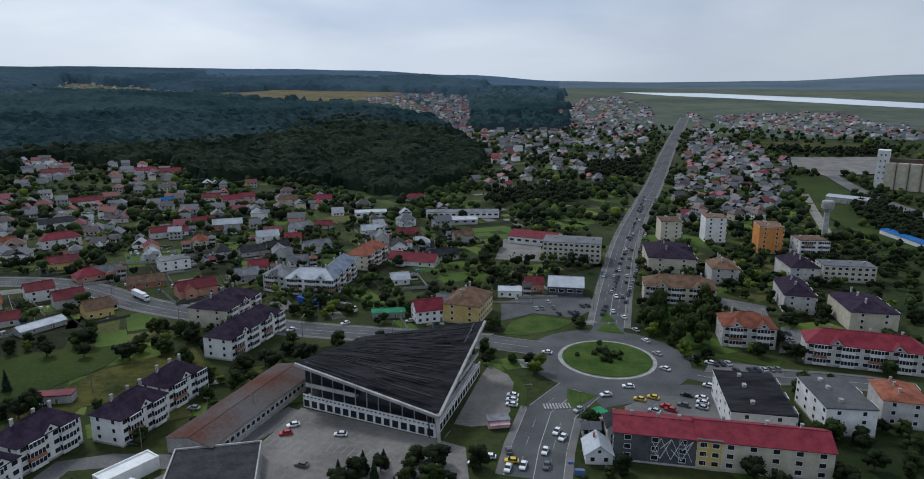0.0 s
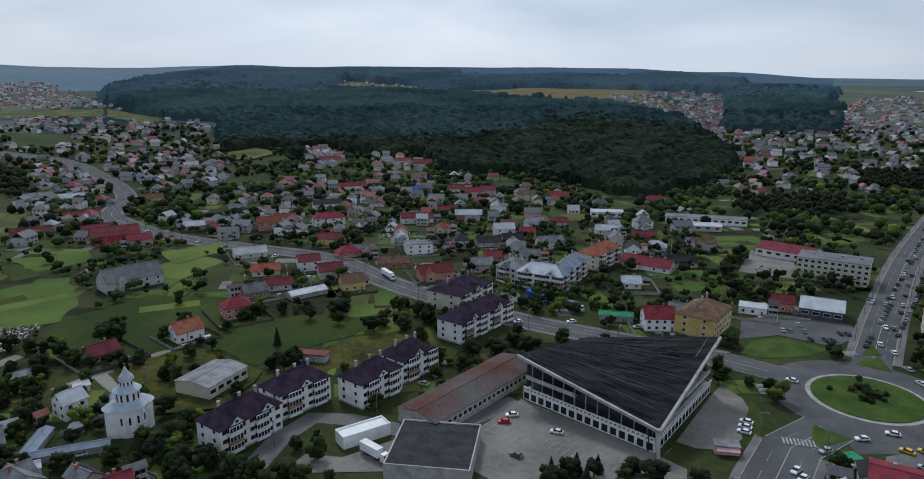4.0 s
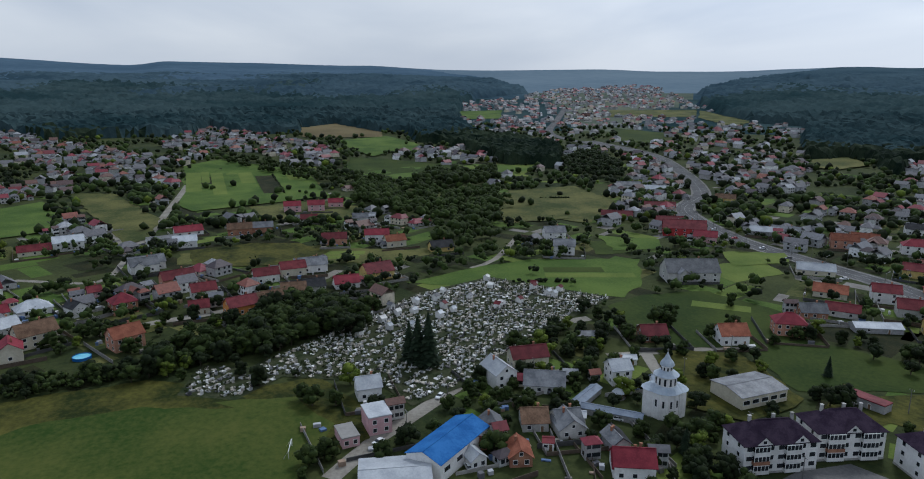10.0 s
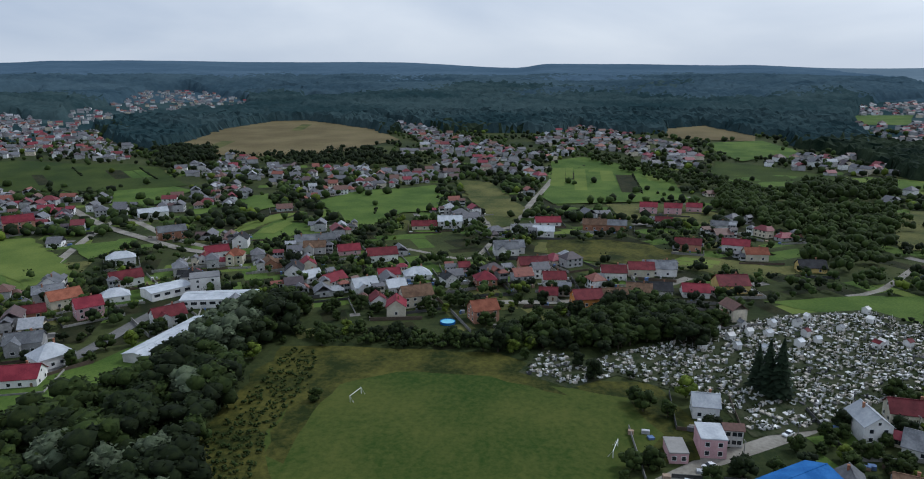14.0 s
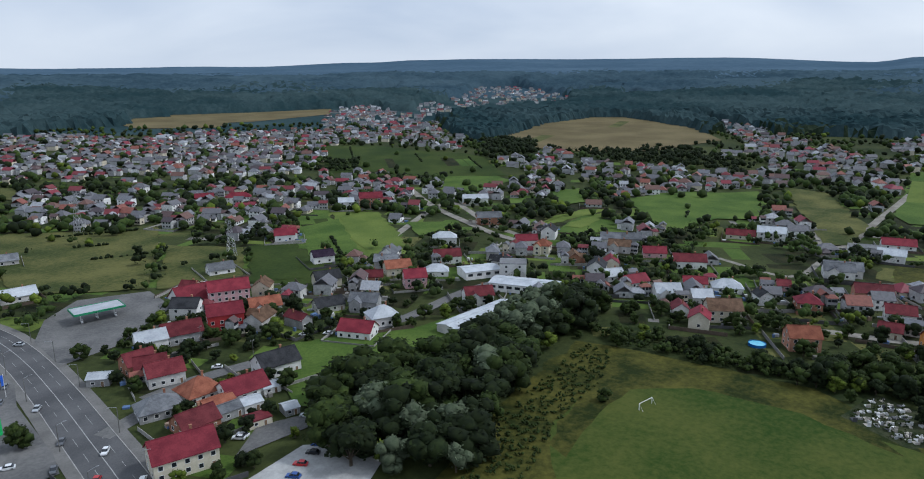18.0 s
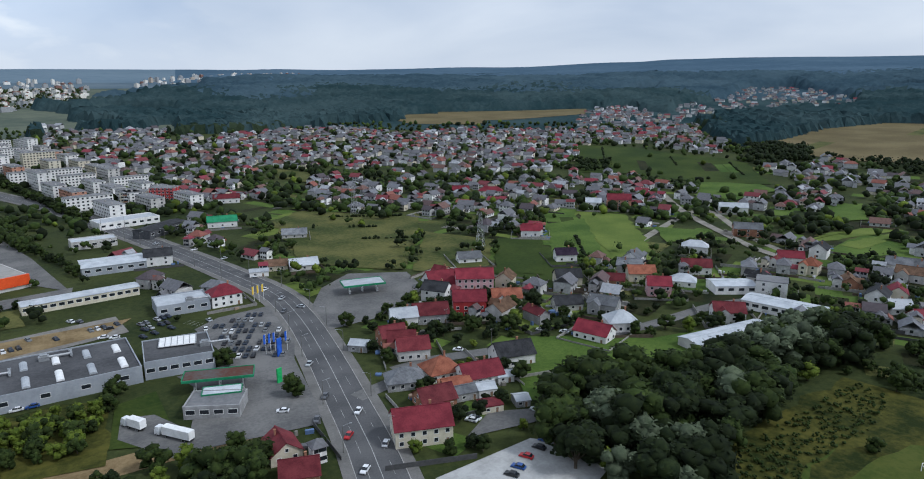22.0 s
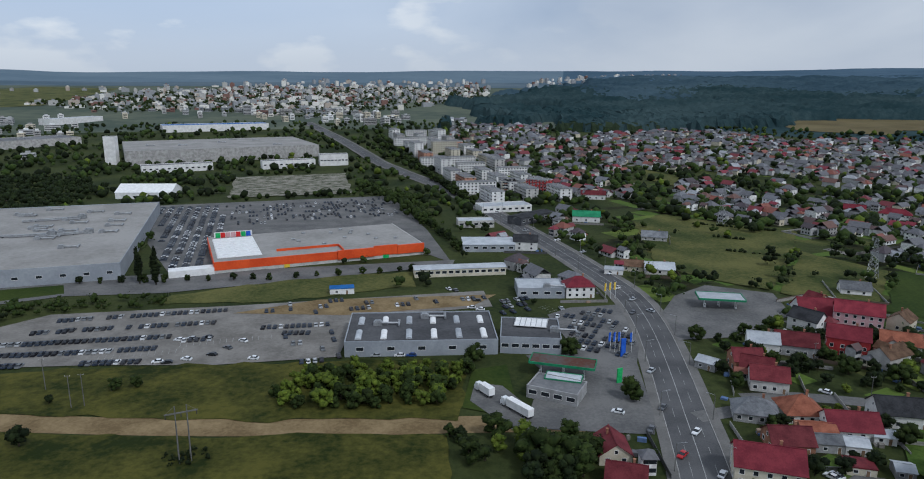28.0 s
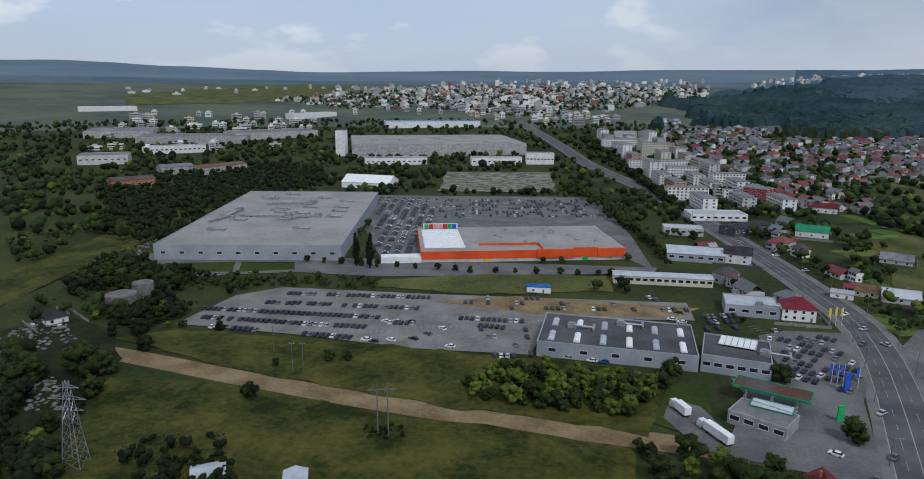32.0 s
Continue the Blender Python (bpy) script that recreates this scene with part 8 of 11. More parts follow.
canopy(-167.6, -303.3, 21.9, 12, 165.0, 5.0, "r_light", "r_green", 3)
hangar(228.5, -950.2, 234.2, 150, -158.6, 12, "r_pale_flat", "concrete", "huge pale factory hall", "factory", units=6)
hangar(242.3, -809.4, 76.7, 16, -156.8, 8, "r_flat", "white", "white factory office", "factory_office", windows=12)
hangar(68.0, -858.9, 34.8, 16, -168.3, 13, "r_flat", "white", "white office building", "office", windows=8)
hangar(329.9, -851.1, 12.9, 12, -176.2, 32, "r_flat", "white", "tall white works tower", "works_tower")
hangar(299.0, -1216.9, 172.4, 40, -156.6, 10, "r_blue", "white", "hall with a blue roof", "factory")
hangar(575.8, -899.8, 151.2, 60, -157.4, 9, "r_flat", "concrete", "grey factory hall", "factory", units=4)
hangar(503.1, -992.6, 130.8, 60, -133.5, 9, "r_flat", "concrete", "grey factory hall", "factory", units=4)
hangar(455.5, -670.7, 34.1, 24, -131.9, 9, "r_grey", "concrete", "old grey factory hall", "factory", windows=4, rise=2)
hangar(447.9, -586.9, 40.2, 24, -130.8, 9, "r_rust", "brick", "old brick works building", "factory", windows=4, rise=2)
hangar(417.7, -695.1, 60.6, 22, -121.2, 8, "r_brown", "concrete", "old works building", "factory", windows=4, rise=2)
hangar(538.0, -799.5, 68.0, 14, -142.2, 9, "r_flat", "white", "long white works office", "factory_office", windows=12)
hangar(222.5, -657.5, 50.8, 30, 177.7, 6, "plastic_white", "plastic_white", "white tent hall", "tent_hall", rise=6, category="tent")

roof_duct([(247.1, -441.4), (229.9, -442.2), (211.4, -447.4)], 10.3)
roof_duct([(250.9, -489.7), (235.6, -495.0), (216.7, -503.5)], 10.3)
roof_duct([(255.8, -415.7), (252.7, -432.1), (257.3, -459.5)], 10.3)
roof_duct([(206.8, -444.0), (191.1, -453.0)], 10.3)
small_canopy(-68.3, -219.7, 13.0, 6.5, 158.1)
roof_hood(-66.0, -268.5, 14.0, 10.0, 164.3, 6.7)

# houses round the church and the blocks of flats
house(-194.0, 151.9, 7.7, 8, 78, 2, "r_light", "white", "gable")
house(-221.1, 128.4, 14.4, 9, 80, 1.5, "r_maroon", "cream", "gable")
house(-199.7, 123.6, 14.4, 10, 59, 1, "r_grey", "white", "gable")
house(-210.7, 110.4, 8.5, 12, 93, 2, "r_light", "white", "gable")
house(-169.3, 114.7, 8.9, 10, 77, 1, "r_grey", "offwhite", "gable")
house(-155.2, 122.7, 5.4, 8, 82, 1, "r_grey", "grey_wall", "gable")
house(-141.5, 118.9, 11.4, 9, 61, 1.5, "r_red", "white", "gable")
house(-207.3, 220.5, 12.0, 10, 69, 1.5, "r_orange", "white", "gable")
house(-204.9, 251.8, 13.1, 10, 55, 2, "r_red", "salmon", "hip")
house(-223.8, 191.8, 11.0, 9, 70, 1, "r_maroon", "brick", "gable")
house(-289.9, 270.9, 29.3, 16, 67, 2, "r_grey", "offwhite", "gable", wing=3, detail=1)
house(-369.2, 237.1, 13.6, 10, 58, 2, "r_grey", "white", "gable", detail=1)
house(-407.3, 252.2, 14.8, 10, 74, 2, "r_grey", "white", "gable", detail=1)
shed(-234.6, 166.1, 9.7, 6, 65, 2.5, "r_grey", "grey_wall", "gable")
shed(-206.3, 166.4, 5.4, 5, 62, 2.5, "r_light", "white", "gable")
house(-175.1, 309.5, 12.1, 10, 45, 1.5, "r_brown", "yellow", "gable")
house(-197.7, 325.1, 13.7, 10, 42, 1.5, "r_maroon", "offwhite", "gable", detail=1)
shed(-191.2, 290.3, 20.2, 8, 59, 2.5, "r_light", "grey_wall", "gable")
house(-216.9, 280.7, 11.9, 9, 58, 1, "r_grey", "brick", "gable")
house(-211.7, 295.1, 14.7, 8, 36, 1, "r_maroon", "offwhite", "gable", detail=1)
house(-217.6, 333.7, 12.8, 9, 43, 2, "r_maroon", "white", "gable", detail=1)
house(-235.2, 316.2, 15.8, 9, 37, 1, "r_orange", "cream", "gable", detail=1)
shed(-144.4, 219.0, 16.4, 5, 9, 3, "r_maroon", "grey_wall", "flat")
house(-211.6, 369.7, 14.4, 10, 50, 1, "r_red", "salmon", "hip", detail=1)
house(-173.5, 394.7, 17.2, 12, 34, 2, "r_flat", "white", "flat", detail=1)
house(-140.4, 343.1, 19.5, 10, 38, 1.5, "r_maroon", "salmon", "gable", wing=2, detail=1)
house(-120.6, 366.9, 12.4, 9, 28, 1.5, "r_grey", "offwhite", "gable", detail=1)
house(-173.1, 356.5, 18.7, 9, 31, 1, "r_brown", "brick", "gable", detail=1)
house(-100.3, 402.0, 12.9, 9, 14, 1, "r_grey", "white", "gable", detail=1)
house(-95.7, 436.3, 17.6, 9, 33, 1.5, "r_grey", "white", "gable", wing=2, detail=1)
house(-135.9, 427.0, 16.0, 9, 33, 1, "r_dark", "offwhite", "gable", detail=1)
house(-29.0, 405.7, 30.0, 11, -16, 1, "r_red", "white", "gable", wing=3, detail=1)
house(-11.1, 418.6, 17.9, 10, 22, 1, "r_dark", "cream", "gable", detail=1)
house(-28.5, 453.0, 14.0, 9, 4, 1, "r_light", "white", "hip", detail=1)
house(-34.3, 364.2, 10.2, 8, 16, 1, "r_light", "white", "gable", detail=1)
house(-15.5, 305.7, 13.6, 11, 18, 2, "r_red", "white", "gable")
shed(-34.6, 308.9, 15.6, 6, 7, 3, "r_green", "grey_wall", "gable")
house(-38.4, 480.6, 17.0, 9, 5, 1, "r_maroon", "brick", "gable", detail=1)
house(-6.0, 326.2, 11.8, 8, 1, 1, "r_grey", "offwhite", "gable")
house(39.6, 351.7, 9.9, 8, 4, 1.5, "r_maroon", "salmon", "gable")
house(26.2, 343.1, 12.5, 9, -4, 1, "r_light", "white", "flat")
house(-217.0, 476.9, 14.8, 9, 35, 1.5, "r_red", "white", "gable", detail=1)
house(-207.8, 484.8, 13.9, 8, 23, 1, "r_maroon", "white", "gable", detail=1)
house(-178.4, 505.8, 21.2, 9, 20, 1.5, "r_light", "brick", "gable", detail=1)
house(-203.1, 523.5, 16.1, 8, 31, 1, "r_red", "white", "gable", detail=1)
house(-134.8, 459.1, 14.7, 9, 27, 2, "r_light", "white", "gable", detail=1)
house(-122.7, 440.2, 14.0, 9, 26, 1, "r_dark", "offwhite", "gable", detail=1)
house(-119.9, 488.2, 13.6, 9, 29, 2, "r_grey", "white", "gable", detail=1)
house(-105.5, 509.0, 12.8, 8, 12, 1, "r_maroon", "cream", "gable", detail=1)
house(-267.2, 606.2, 11.5, 8, 34, 1.5, "r_blue", "white", "gable", detail=1)
house(-231.0, 616.9, 16.1, 9, 21, 2, "r_maroon", "cream", "gable", detail=1)
house(-209.4, 607.2, 15.5, 9, 29, 2, "r_red", "pink", "gable", detail=1)
house(-199.6, 622.0, 14.3, 9, 18, 2, "r_maroon", "pink", "gable", detail=1)
house(-157.4, 608.4, 15.4, 9, 15, 2, "r_brown", "cream", "gable", detail=1)
house(-128.7, 620.0, 16.6, 9, 12, 1.5, "r_red", "grey_wall", "gable", detail=1)
house(-65.3, 493.3, 18.4, 9, 18, 1, "r_light", "white", "gable", detail=1)
house(-43.1, 635.5, 19.5, 9, 4, 1, "r_red", "white", "hip", detail=1)
house(-360.8, 770.2, 22.3, 9, 25, 2, "r_red", "white", "gable", detail=1)
house(-332.4, 769.9, 21.9, 9, 23, 2, "r_red", "salmon", "gable", detail=1)
house(-449.4, 745.3, 26.6, 9, 31, 2, "r_maroon", "pink", "gable", detail=1)
house(-273.3, 449.0, 24.0, 10, 42, 2, "r_red", "white", "hip", detail=1)
house(-310.3, 507.8, 24.8, 9, 42, 1.5, "r_dark", "white", "gable", detail=1)
house(-306.8, 418.6, 16.8, 10, 46, 2, "r_orange", "salmon", "gable", detail=1)
house(-313.0, 448.1, 16.8, 8, 35, 1, "r_orange", "cream", "gable", detail=1)
house(-382.0, 347.4, 30.0, 14, 53, 2, "r_maroon", "red_wall", "gable", detail=1)
house(-415.1, 362.0, 20.3, 10, 59, 1, "r_maroon", "red_wall", "gable", detail=1)
house(-471.0, 398.2, 26.2, 10, 55, 1, "r_maroon", "brick", "gable", detail=1)
house(-358.0, 345.5, 15.4, 9, 46, 1.5, "r_red", "pink", "gable", detail=1)
house(-453.2, 339.7, 24.9, 9, 53, 1, "r_maroon", "offwhite", "gable", detail=1)
house(-239.4, 393.5, 16.3, 9, 32, 1.5, "r_maroon", "yellow", "gable", detail=1)
house(-352.6, 416.8, 19.2, 8, 40, 1, "r_grey", "white", "gable", detail=1)
house(-358.3, 401.2, 19.0, 8, 42, 1, "r_light", "grey_wall", "gable", detail=1)
house(-576.5, 443.6, 24.2, 9, 63, 1.5, "r_grey", "white", "gable", detail=1)
house(-552.3, 457.9, 22.0, 9, 51, 1, "r_light", "white", "gable", detail=1)
house(-474.7, 477.2, 17.7, 9, 45, 1.5, "r_brown", "yellow", "gable", detail=1)
house(-338.9, 603.2, 26.0, 9, 40, 1.5, "r_red", "white", "gable", detail=1)
house(-204.7, 377.0, 15.2, 9, 29, 1, "r_grey", "white", "gable", detail=1)
house(-268.7, 345.6, 20.0, 9, 48, 1, "r_light", "cream", "gable", detail=1)
house(-219.7, 62.7, 8.4, 8, 85, 1.5, "r_light", "white", "gable")
house(-191.8, 48.1, 5.5, 9, 92, 1, "r_pale_flat", "pink", "flat")
house(-196.3, 59.0, 7.5, 10, 89, 2, "r_light", "pink", "flat")
house(-174.1, 82.8, 6.7, 9, 86, 1, "r_maroon", "brick", "gable")
house(-178.8, 92.2, 6.9, 8, 79, 1, "r_grey", "grey_wall", "gable")
house(-177.1, 106.4, 8.4, 9, 70, 1, "r_brown", "offwhite", "gable")
house(-172.3, 115.8, 8.3, 9, 77, 1, "r_grey", "white", "gable")
house(-155.4, 123.4, 5.3, 9, 77, 1, "r_dark", "offwhite", "gable")
house(-160.9, 92.3, 6.7, 9, 71, 1, "r_orange", "brick", "gable")
house(-143.1, 118.6, 9.8, 9, 61, 1, "r_red", "white", "gable")
house(-165.2, 78.8, 5.0, 9, 96, 1, "r_light", "white", "gable")
shed(-173.9, 121.4, 5.1, 5, 56, 2.6, "r_light", "white", "gable")
shed(-163.2, 103.8, 3.4, 4, 59, 2.6, "r_maroon", "white", "gable")

# the village across the creek
house(-354.5, -107.3, 13.8, 9, -212, 1, "r_red", "white", "gable", detail=1)
house(-359.6, -121.5, 10.3, 9, -220, 1, "r_light", "white", "gable", detail=1)
house(-341.5, -85.9, 13.0, 10, -235, 1.5, "r_light", "white", "gable", wing=2)
house(-341.9, -69.1, 9.9, 9, -238, 1.5, "r_light", "offwhite", "gable")
house(-324.5, -54.7, 15.2, 11, -244, 2, "r_brown", "cream", "gable")
house(-359.7, -43.0, 7.1, 9, -237, 1.5, "r_dark", "white", "gable", detail=1)
house(-389.6, -37.7, 6.5, 7, -254, 1, "r_maroon", "pink", "gable", detail=1)
house(-356.0, -22.4, 11.0, 10, -251, 2, "r_red", "brick", "hip")
house(-305.6, -19.1, 12.4, 10, -245, 2, "r_orange", "salmon", "gable")
house(-370.8, -62.5, 15.1, 10, -250, 1, "r_light", "white", "hip", detail=1)
house(-369.0, -78.8, 12.2, 8, -247, 1, "r_red", "white", "gable", detail=1)
house(-395.6, 3.0, 17.1, 10, -255, 1.5, "r_maroon", "salmon", "gable", detail=1)
house(-432.3, -15.0, 15.6, 10, -257, 1.5, "r_grey", "white", "gable", wing=2, detail=1)
house(-365.2, 15.0, 12.2, 9, 98, 1.5, "r_maroon", "white", "gable", detail=1)
house(-340.8, 11.8, 9.1, 8, 89, 1, "r_maroon", "cream", "gable")
house(-332.5, 31.1, 15.2, 10, 105, 1.5, "r_maroon", "orange_wall", "gable")
house(-335.8, 44.6, 12.3, 10, 103, 1.5, "r_brown", "offwhite", "gable")
house(-382.0, 48.9, 13.9, 9, 93, 1.5, "r_maroon", "white", "gable", detail=1)
house(-390.6, 65.3, 14.3, 9, 91, 1.5, "r_maroon", "cream", "gable", detail=1)
house(-394.1, 77.6, 16.1, 10, 89, 1.5, "r_grey", "white", "gable", detail=1)
house(-351.7, 59.2, 12.6, 9, 81, 1, "r_brown", "brick", "gable")
house(-354.5, 70.4, 11.4, 9, 89, 1, "r_dark", "offwhite", "gable", detail=1)
house(-409.0, -92.2, 18.8, 10, -246, 1.5, "r_maroon", "white", "gable", detail=1)
house(-423.2, -117.6, 14.1, 9, -244, 1, "r_red", "pink", "gable", detail=1)
house(-364.3, 108.6, 16.6, 12, 99, 1.5, "r_maroon", "yellow", "gable", detail=1)
house(-353.8, 88.1, 13.3, 9, 87, 1, "r_red", "white", "gable", detail=1)
house(-511.6, -62.3, 18.2, 10, -262, 2, "r_light", "white", "gable", detail=1)
house(-505.5, -81.3, 19.0, 9, -260, 1, "r_maroon", "cream", "gable", detail=1)
house(-502.0, -5.2, 18.0, 12, -259, 1.5, "r_flat", "white", "flat", detail=1)
house(-488.9, 9.7, 15.1, 9, 89, 1.5, "r_light", "white", "gable", detail=1)
house(-529.0, 12.9, 19.5, 10, 99, 1, "r_red", "white", "gable", detail=1)
house(-516.3, 48.3, 17.3, 10, 85, 1.5, "r_brown", "brick", "gable", detail=1)
house(-515.5, 64.0, 16.0, 9, 83, 1.5, "r_grey", "brick", "gable", detail=1)
house(-589.4, 99.3, 14.2, 9, 81, 2, "r_red", "pink", "gable", detail=1)
house(-586.7, 119.2, 14.2, 9, 79, 2, "r_red", "pink", "gable", detail=1)
house(-599.1, 139.3, 12.9, 8, 77, 1.5, "r_red", "pink", "gable", detail=1)
house(-540.2, 104.0, 13.1, 8, 80, 1, "r_maroon", "white", "gable", detail=1)
house(-521.4, 141.3, 11.9, 8, 75, 1.5, "r_grey", "white", "gable", detail=1)
house(-457.0, 136.0, 16.8, 9, 74, 1.5, "r_red", "white", "gable", detail=1)
house(-456.7, 105.3, 16.6, 9, 78, 1.5, "r_maroon", "salmon", "gable", detail=1)
house(-433.9, 141.7, 13.8, 9, 92, 1.5, "r_orange", "cream", "gable", detail=1)
house(-409.7, 166.2, 15.0, 10, 88, 1, "r_dark", "yellow", "gable", detail=1)
house(-393.7, 75.5, 17.1, 9, 80, 1.5, "r_grey", "white", "gable", detail=1)
house(-437.0, -13.4, 19.8, 10, -258, 1.5, "r_grey", "offwhite", "gable", wing=2, detail=1)

# houses beside the avenue
house(-249.9, -319.7, 14.4, 9, -202, 1, "r_grey", "white", "gable", detail=1)
house(-215.5, -269.0, 19.3, 11, -212, 3, "r_red", "pink", "gable")
house(-192.7, -243.1, 15.5, 11, -212, 2.6, "r_red", "red_wall", "gable")
house(-206.2, -284.9, 18.4, 18, -195, 1, "r_red", "white", "gable")
house(-215.7, -243.1, 14.6, 10, -210, 1.5, "r_orange", "white", "gable", wing=2)
house(-211.5, -216.1, 6.1, 12, -183, 1.5, "r_maroon", "grey_wall", "gable")
house(-236.0, -220.8, 13.8, 9, -206, 1, "r_dark", "offwhite", "gable")
house(-266.0, -250.6, 14.2, 10, -210, 1.5, "r_dark", "cream", "gable", detail=1)
house(-300.3, -287.0, 12.9, 9, -210, 1.5, "r_purple", "white", "gable", detail=1)
house(-216.8, -184.8, 15.3, 10, -253, 1.2, "r_red", "white", "gable")
house(-235.3, -186.3, 13.3, 11, -210, 1.5, "r_light", "white", "hip")
house(-171.7, -186.9, 15.5, 11, -196, 1.5, "r_dark", "white", "gable")
house(-172.1, -245.9, 16.1, 11, -204, 1.5, "r_maroon", "grey_wall", "gable")
house(-145.2, -227.0, 11.3, 10, -211, 1, "r_maroon", "brick", "gable")
house(-141.8, -193.3, 12.9, 12, -189, 1, "r_orange", "white", "hip")
house(-151.1, -181.5, 15.5, 11, -193, 1, "r_red", "white", "gable")
shed(-139.2, -180.4, 10.6, 8, -191, 3, "r_orange", "brick", "gable")
house(-126.3, -193.8, 13.8, 10, -201, 1, "r_grey", "grey_wall", "hip")
house(-126.6, -174.8, 12.4, 10, -189, 1, "r_maroon", "brick", "gable")
house(-110.9, -159.0, 17.8, 12, -202, 2, "r_red", "cream", "gable")
shed(-145.7, -171.1, 6.6, 7, -198, 3, "r_light", "white", "gable")
shed(-158.4, -175.8, 6.2, 6, -200, 2.5, "r_light", "white", "gable")
shed(-150.8, -157.5, 5.0, 6, -202, 2.5, "r_light", "grey_wall", "gable")
shed(-139.5, -160.3, 7.6, 6, -199, 2.5, "r_maroon", "cream", "flat")
shed(-138.7, -173.2, 9.6, 7, -192, 3, "r_grey", "grey_wall", "gable")
house(-290.3, -208.5, 11.9, 10, -223, 2, "r_red", "pink", "gable")
house(-304.7, -231.8, 14.9, 10, -217, 1.5, "r_orange", "cream", "gable", detail=1)
house(-341.4, -221.7, 16.5, 10, -226, 1.5, "r_maroon", "white", "gable", detail=1)
house(-314.6, -210.8, 13.5, 9, -235, 1, "r_light", "white", "hip", detail=1)
house(-285.0, -235.3, 13.3, 8, -229, 1, "r_maroon", "brick", "gable", detail=1)
house(-285.4, -165.0, 14.1, 10, -224, 1.5, "r_maroon", "white", "gable", wing=2)
house(-334.8, -171.7, 15.0, 12, -242, 3, "r_flat", "white", "flat", detail=1)
house(-333.6, -354.3, 13.7, 9, -212, 1.5, "r_red", "white", "gable", detail=1)
house(-413.8, -502.8, 22.9, 10, -219, 2, "r_red", "white", "hip", detail=1)
house(-463.1, -385.5, 20.1, 12, -224, 3, "r_red", "salmon", "gable", detail=1)
house(-446.5, -399.7, 13.2, 9, -227, 2, "r_light", "white", "gable", detail=1)
house(-400.6, -534.2, 16.4, 9, -216, 1.5, "r_red", "brick", "gable", detail=1)
house(-454.7, -258.3, 19.2, 10, -230, 2, "r_grey", "brick", "gable", detail=1)
house(-405.6, -200.0, 14.6, 9, -233, 1.5, "r_red", "white", "gable", detail=1)
house(-529.7, -317.1, 23.0, 9, -228, 1.5, "r_light", "white", "gable", detail=1)
house(-383.3, -251.6, 16.2, 9, -236, 1.5, "r_light", "white", "hip", detail=1)
house(-102.7, -327.9, 14.7, 11, -181, 2, "r_red", "white", "hip")
house(-159.4, -248.9, 12.1, 9, -201, 1.5, "r_light", "white", "gable")
house(-143.2, -232.0, 11.0, 10, -190, 1.5, "r_maroon", "brick", "gable")
house(-142.9, -215.0, 12.8, 10, -202, 1.5, "r_maroon", "offwhite", "gable")
shed(-129.2, -233.7, 8.0, 7, -227, 3, "r_light", "grey_wall", "gable")
house(-71.6, -174.5, 9.5, 11, -185, 1, "r_maroon", "cream", "gable")
house(-70.9, -159.6, 10.6, 9, -201, 1, "r_maroon", "brick", "gable")
house(-94.2, -428.2, 15.7, 10, -191, 2, "r_dark", "white", "gable", detail=1)
house(-160.4, -517.0, 21.5, 10, -196, 1.5, "r_green", "white", "gable", detail=1)
house(-189.9, -447.7, 17.2, 9, -202, 1, "r_grey", "offwhite", "gable", detail=1)
house(-161.1, -365.6, 16.5, 9, -193, 1, "r_light", "offwhite", "gable", detail=1)
house(-147.6, -373.2, 12.6, 8, -200, 1, "r_brown", "cream", "gable", detail=1)
shed(-134.5, -366.4, 10.5, 6, -199, 3, "r_light", "white", "gable")
house(-196.6, -621.2, 22.9, 9, -197, 1.5, "r_maroon", "white", "gable", detail=1)
house(-329.5, -351.6, 13.6, 9, -222, 1.5, "r_red", "white", "gable", detail=1)
hangar(-315.5, -153.8, 35.8, 15, 102.4, 4.5, "r_light", "white", "long low hall with a pale zinc roof", windows=8, rise=1)
hangar(-326.4, -189.3, 21.6, 14, 144.5, 4.5, "r_light", "white", "low hall with a pale zinc roof", windows=4, rise=1)
hangar(-260.7, -149.1, 46.1, 11, 171.5, 4, "r_light", "offwhite", "low shed hall with a pale zinc roof", windows=6, rise=1)
hangar(-69.6, -432.3, 34.0, 22, 176.9, 5, "r_light", "cladding", "pale workshop hall", windows=6, rise=1)
hangar(-69.5, -503.6, 27.6, 14, -179.7, 5, "r_light", "offwhite", "pale workshop hall", windows=5)
hangar(-101.5, -567.9, 44.8, 20, -169.6, 5, "r_light", "white", "low white market hall", windows=8)
hangar(-115.9, -519.0, 40.6, 14, -140.1, 6, "r_dark", "dark_wall", "dark brick hall", windows=6, rise=1)
block(-150.3, -651.3, 22.0, 14, 143.5, 5, "r_flat", "red_wall", "flat", balconies=False)
block(-126.7, -661.0, 21.9, 14, 159.3, 4, "r_flat", "cream", "flat")

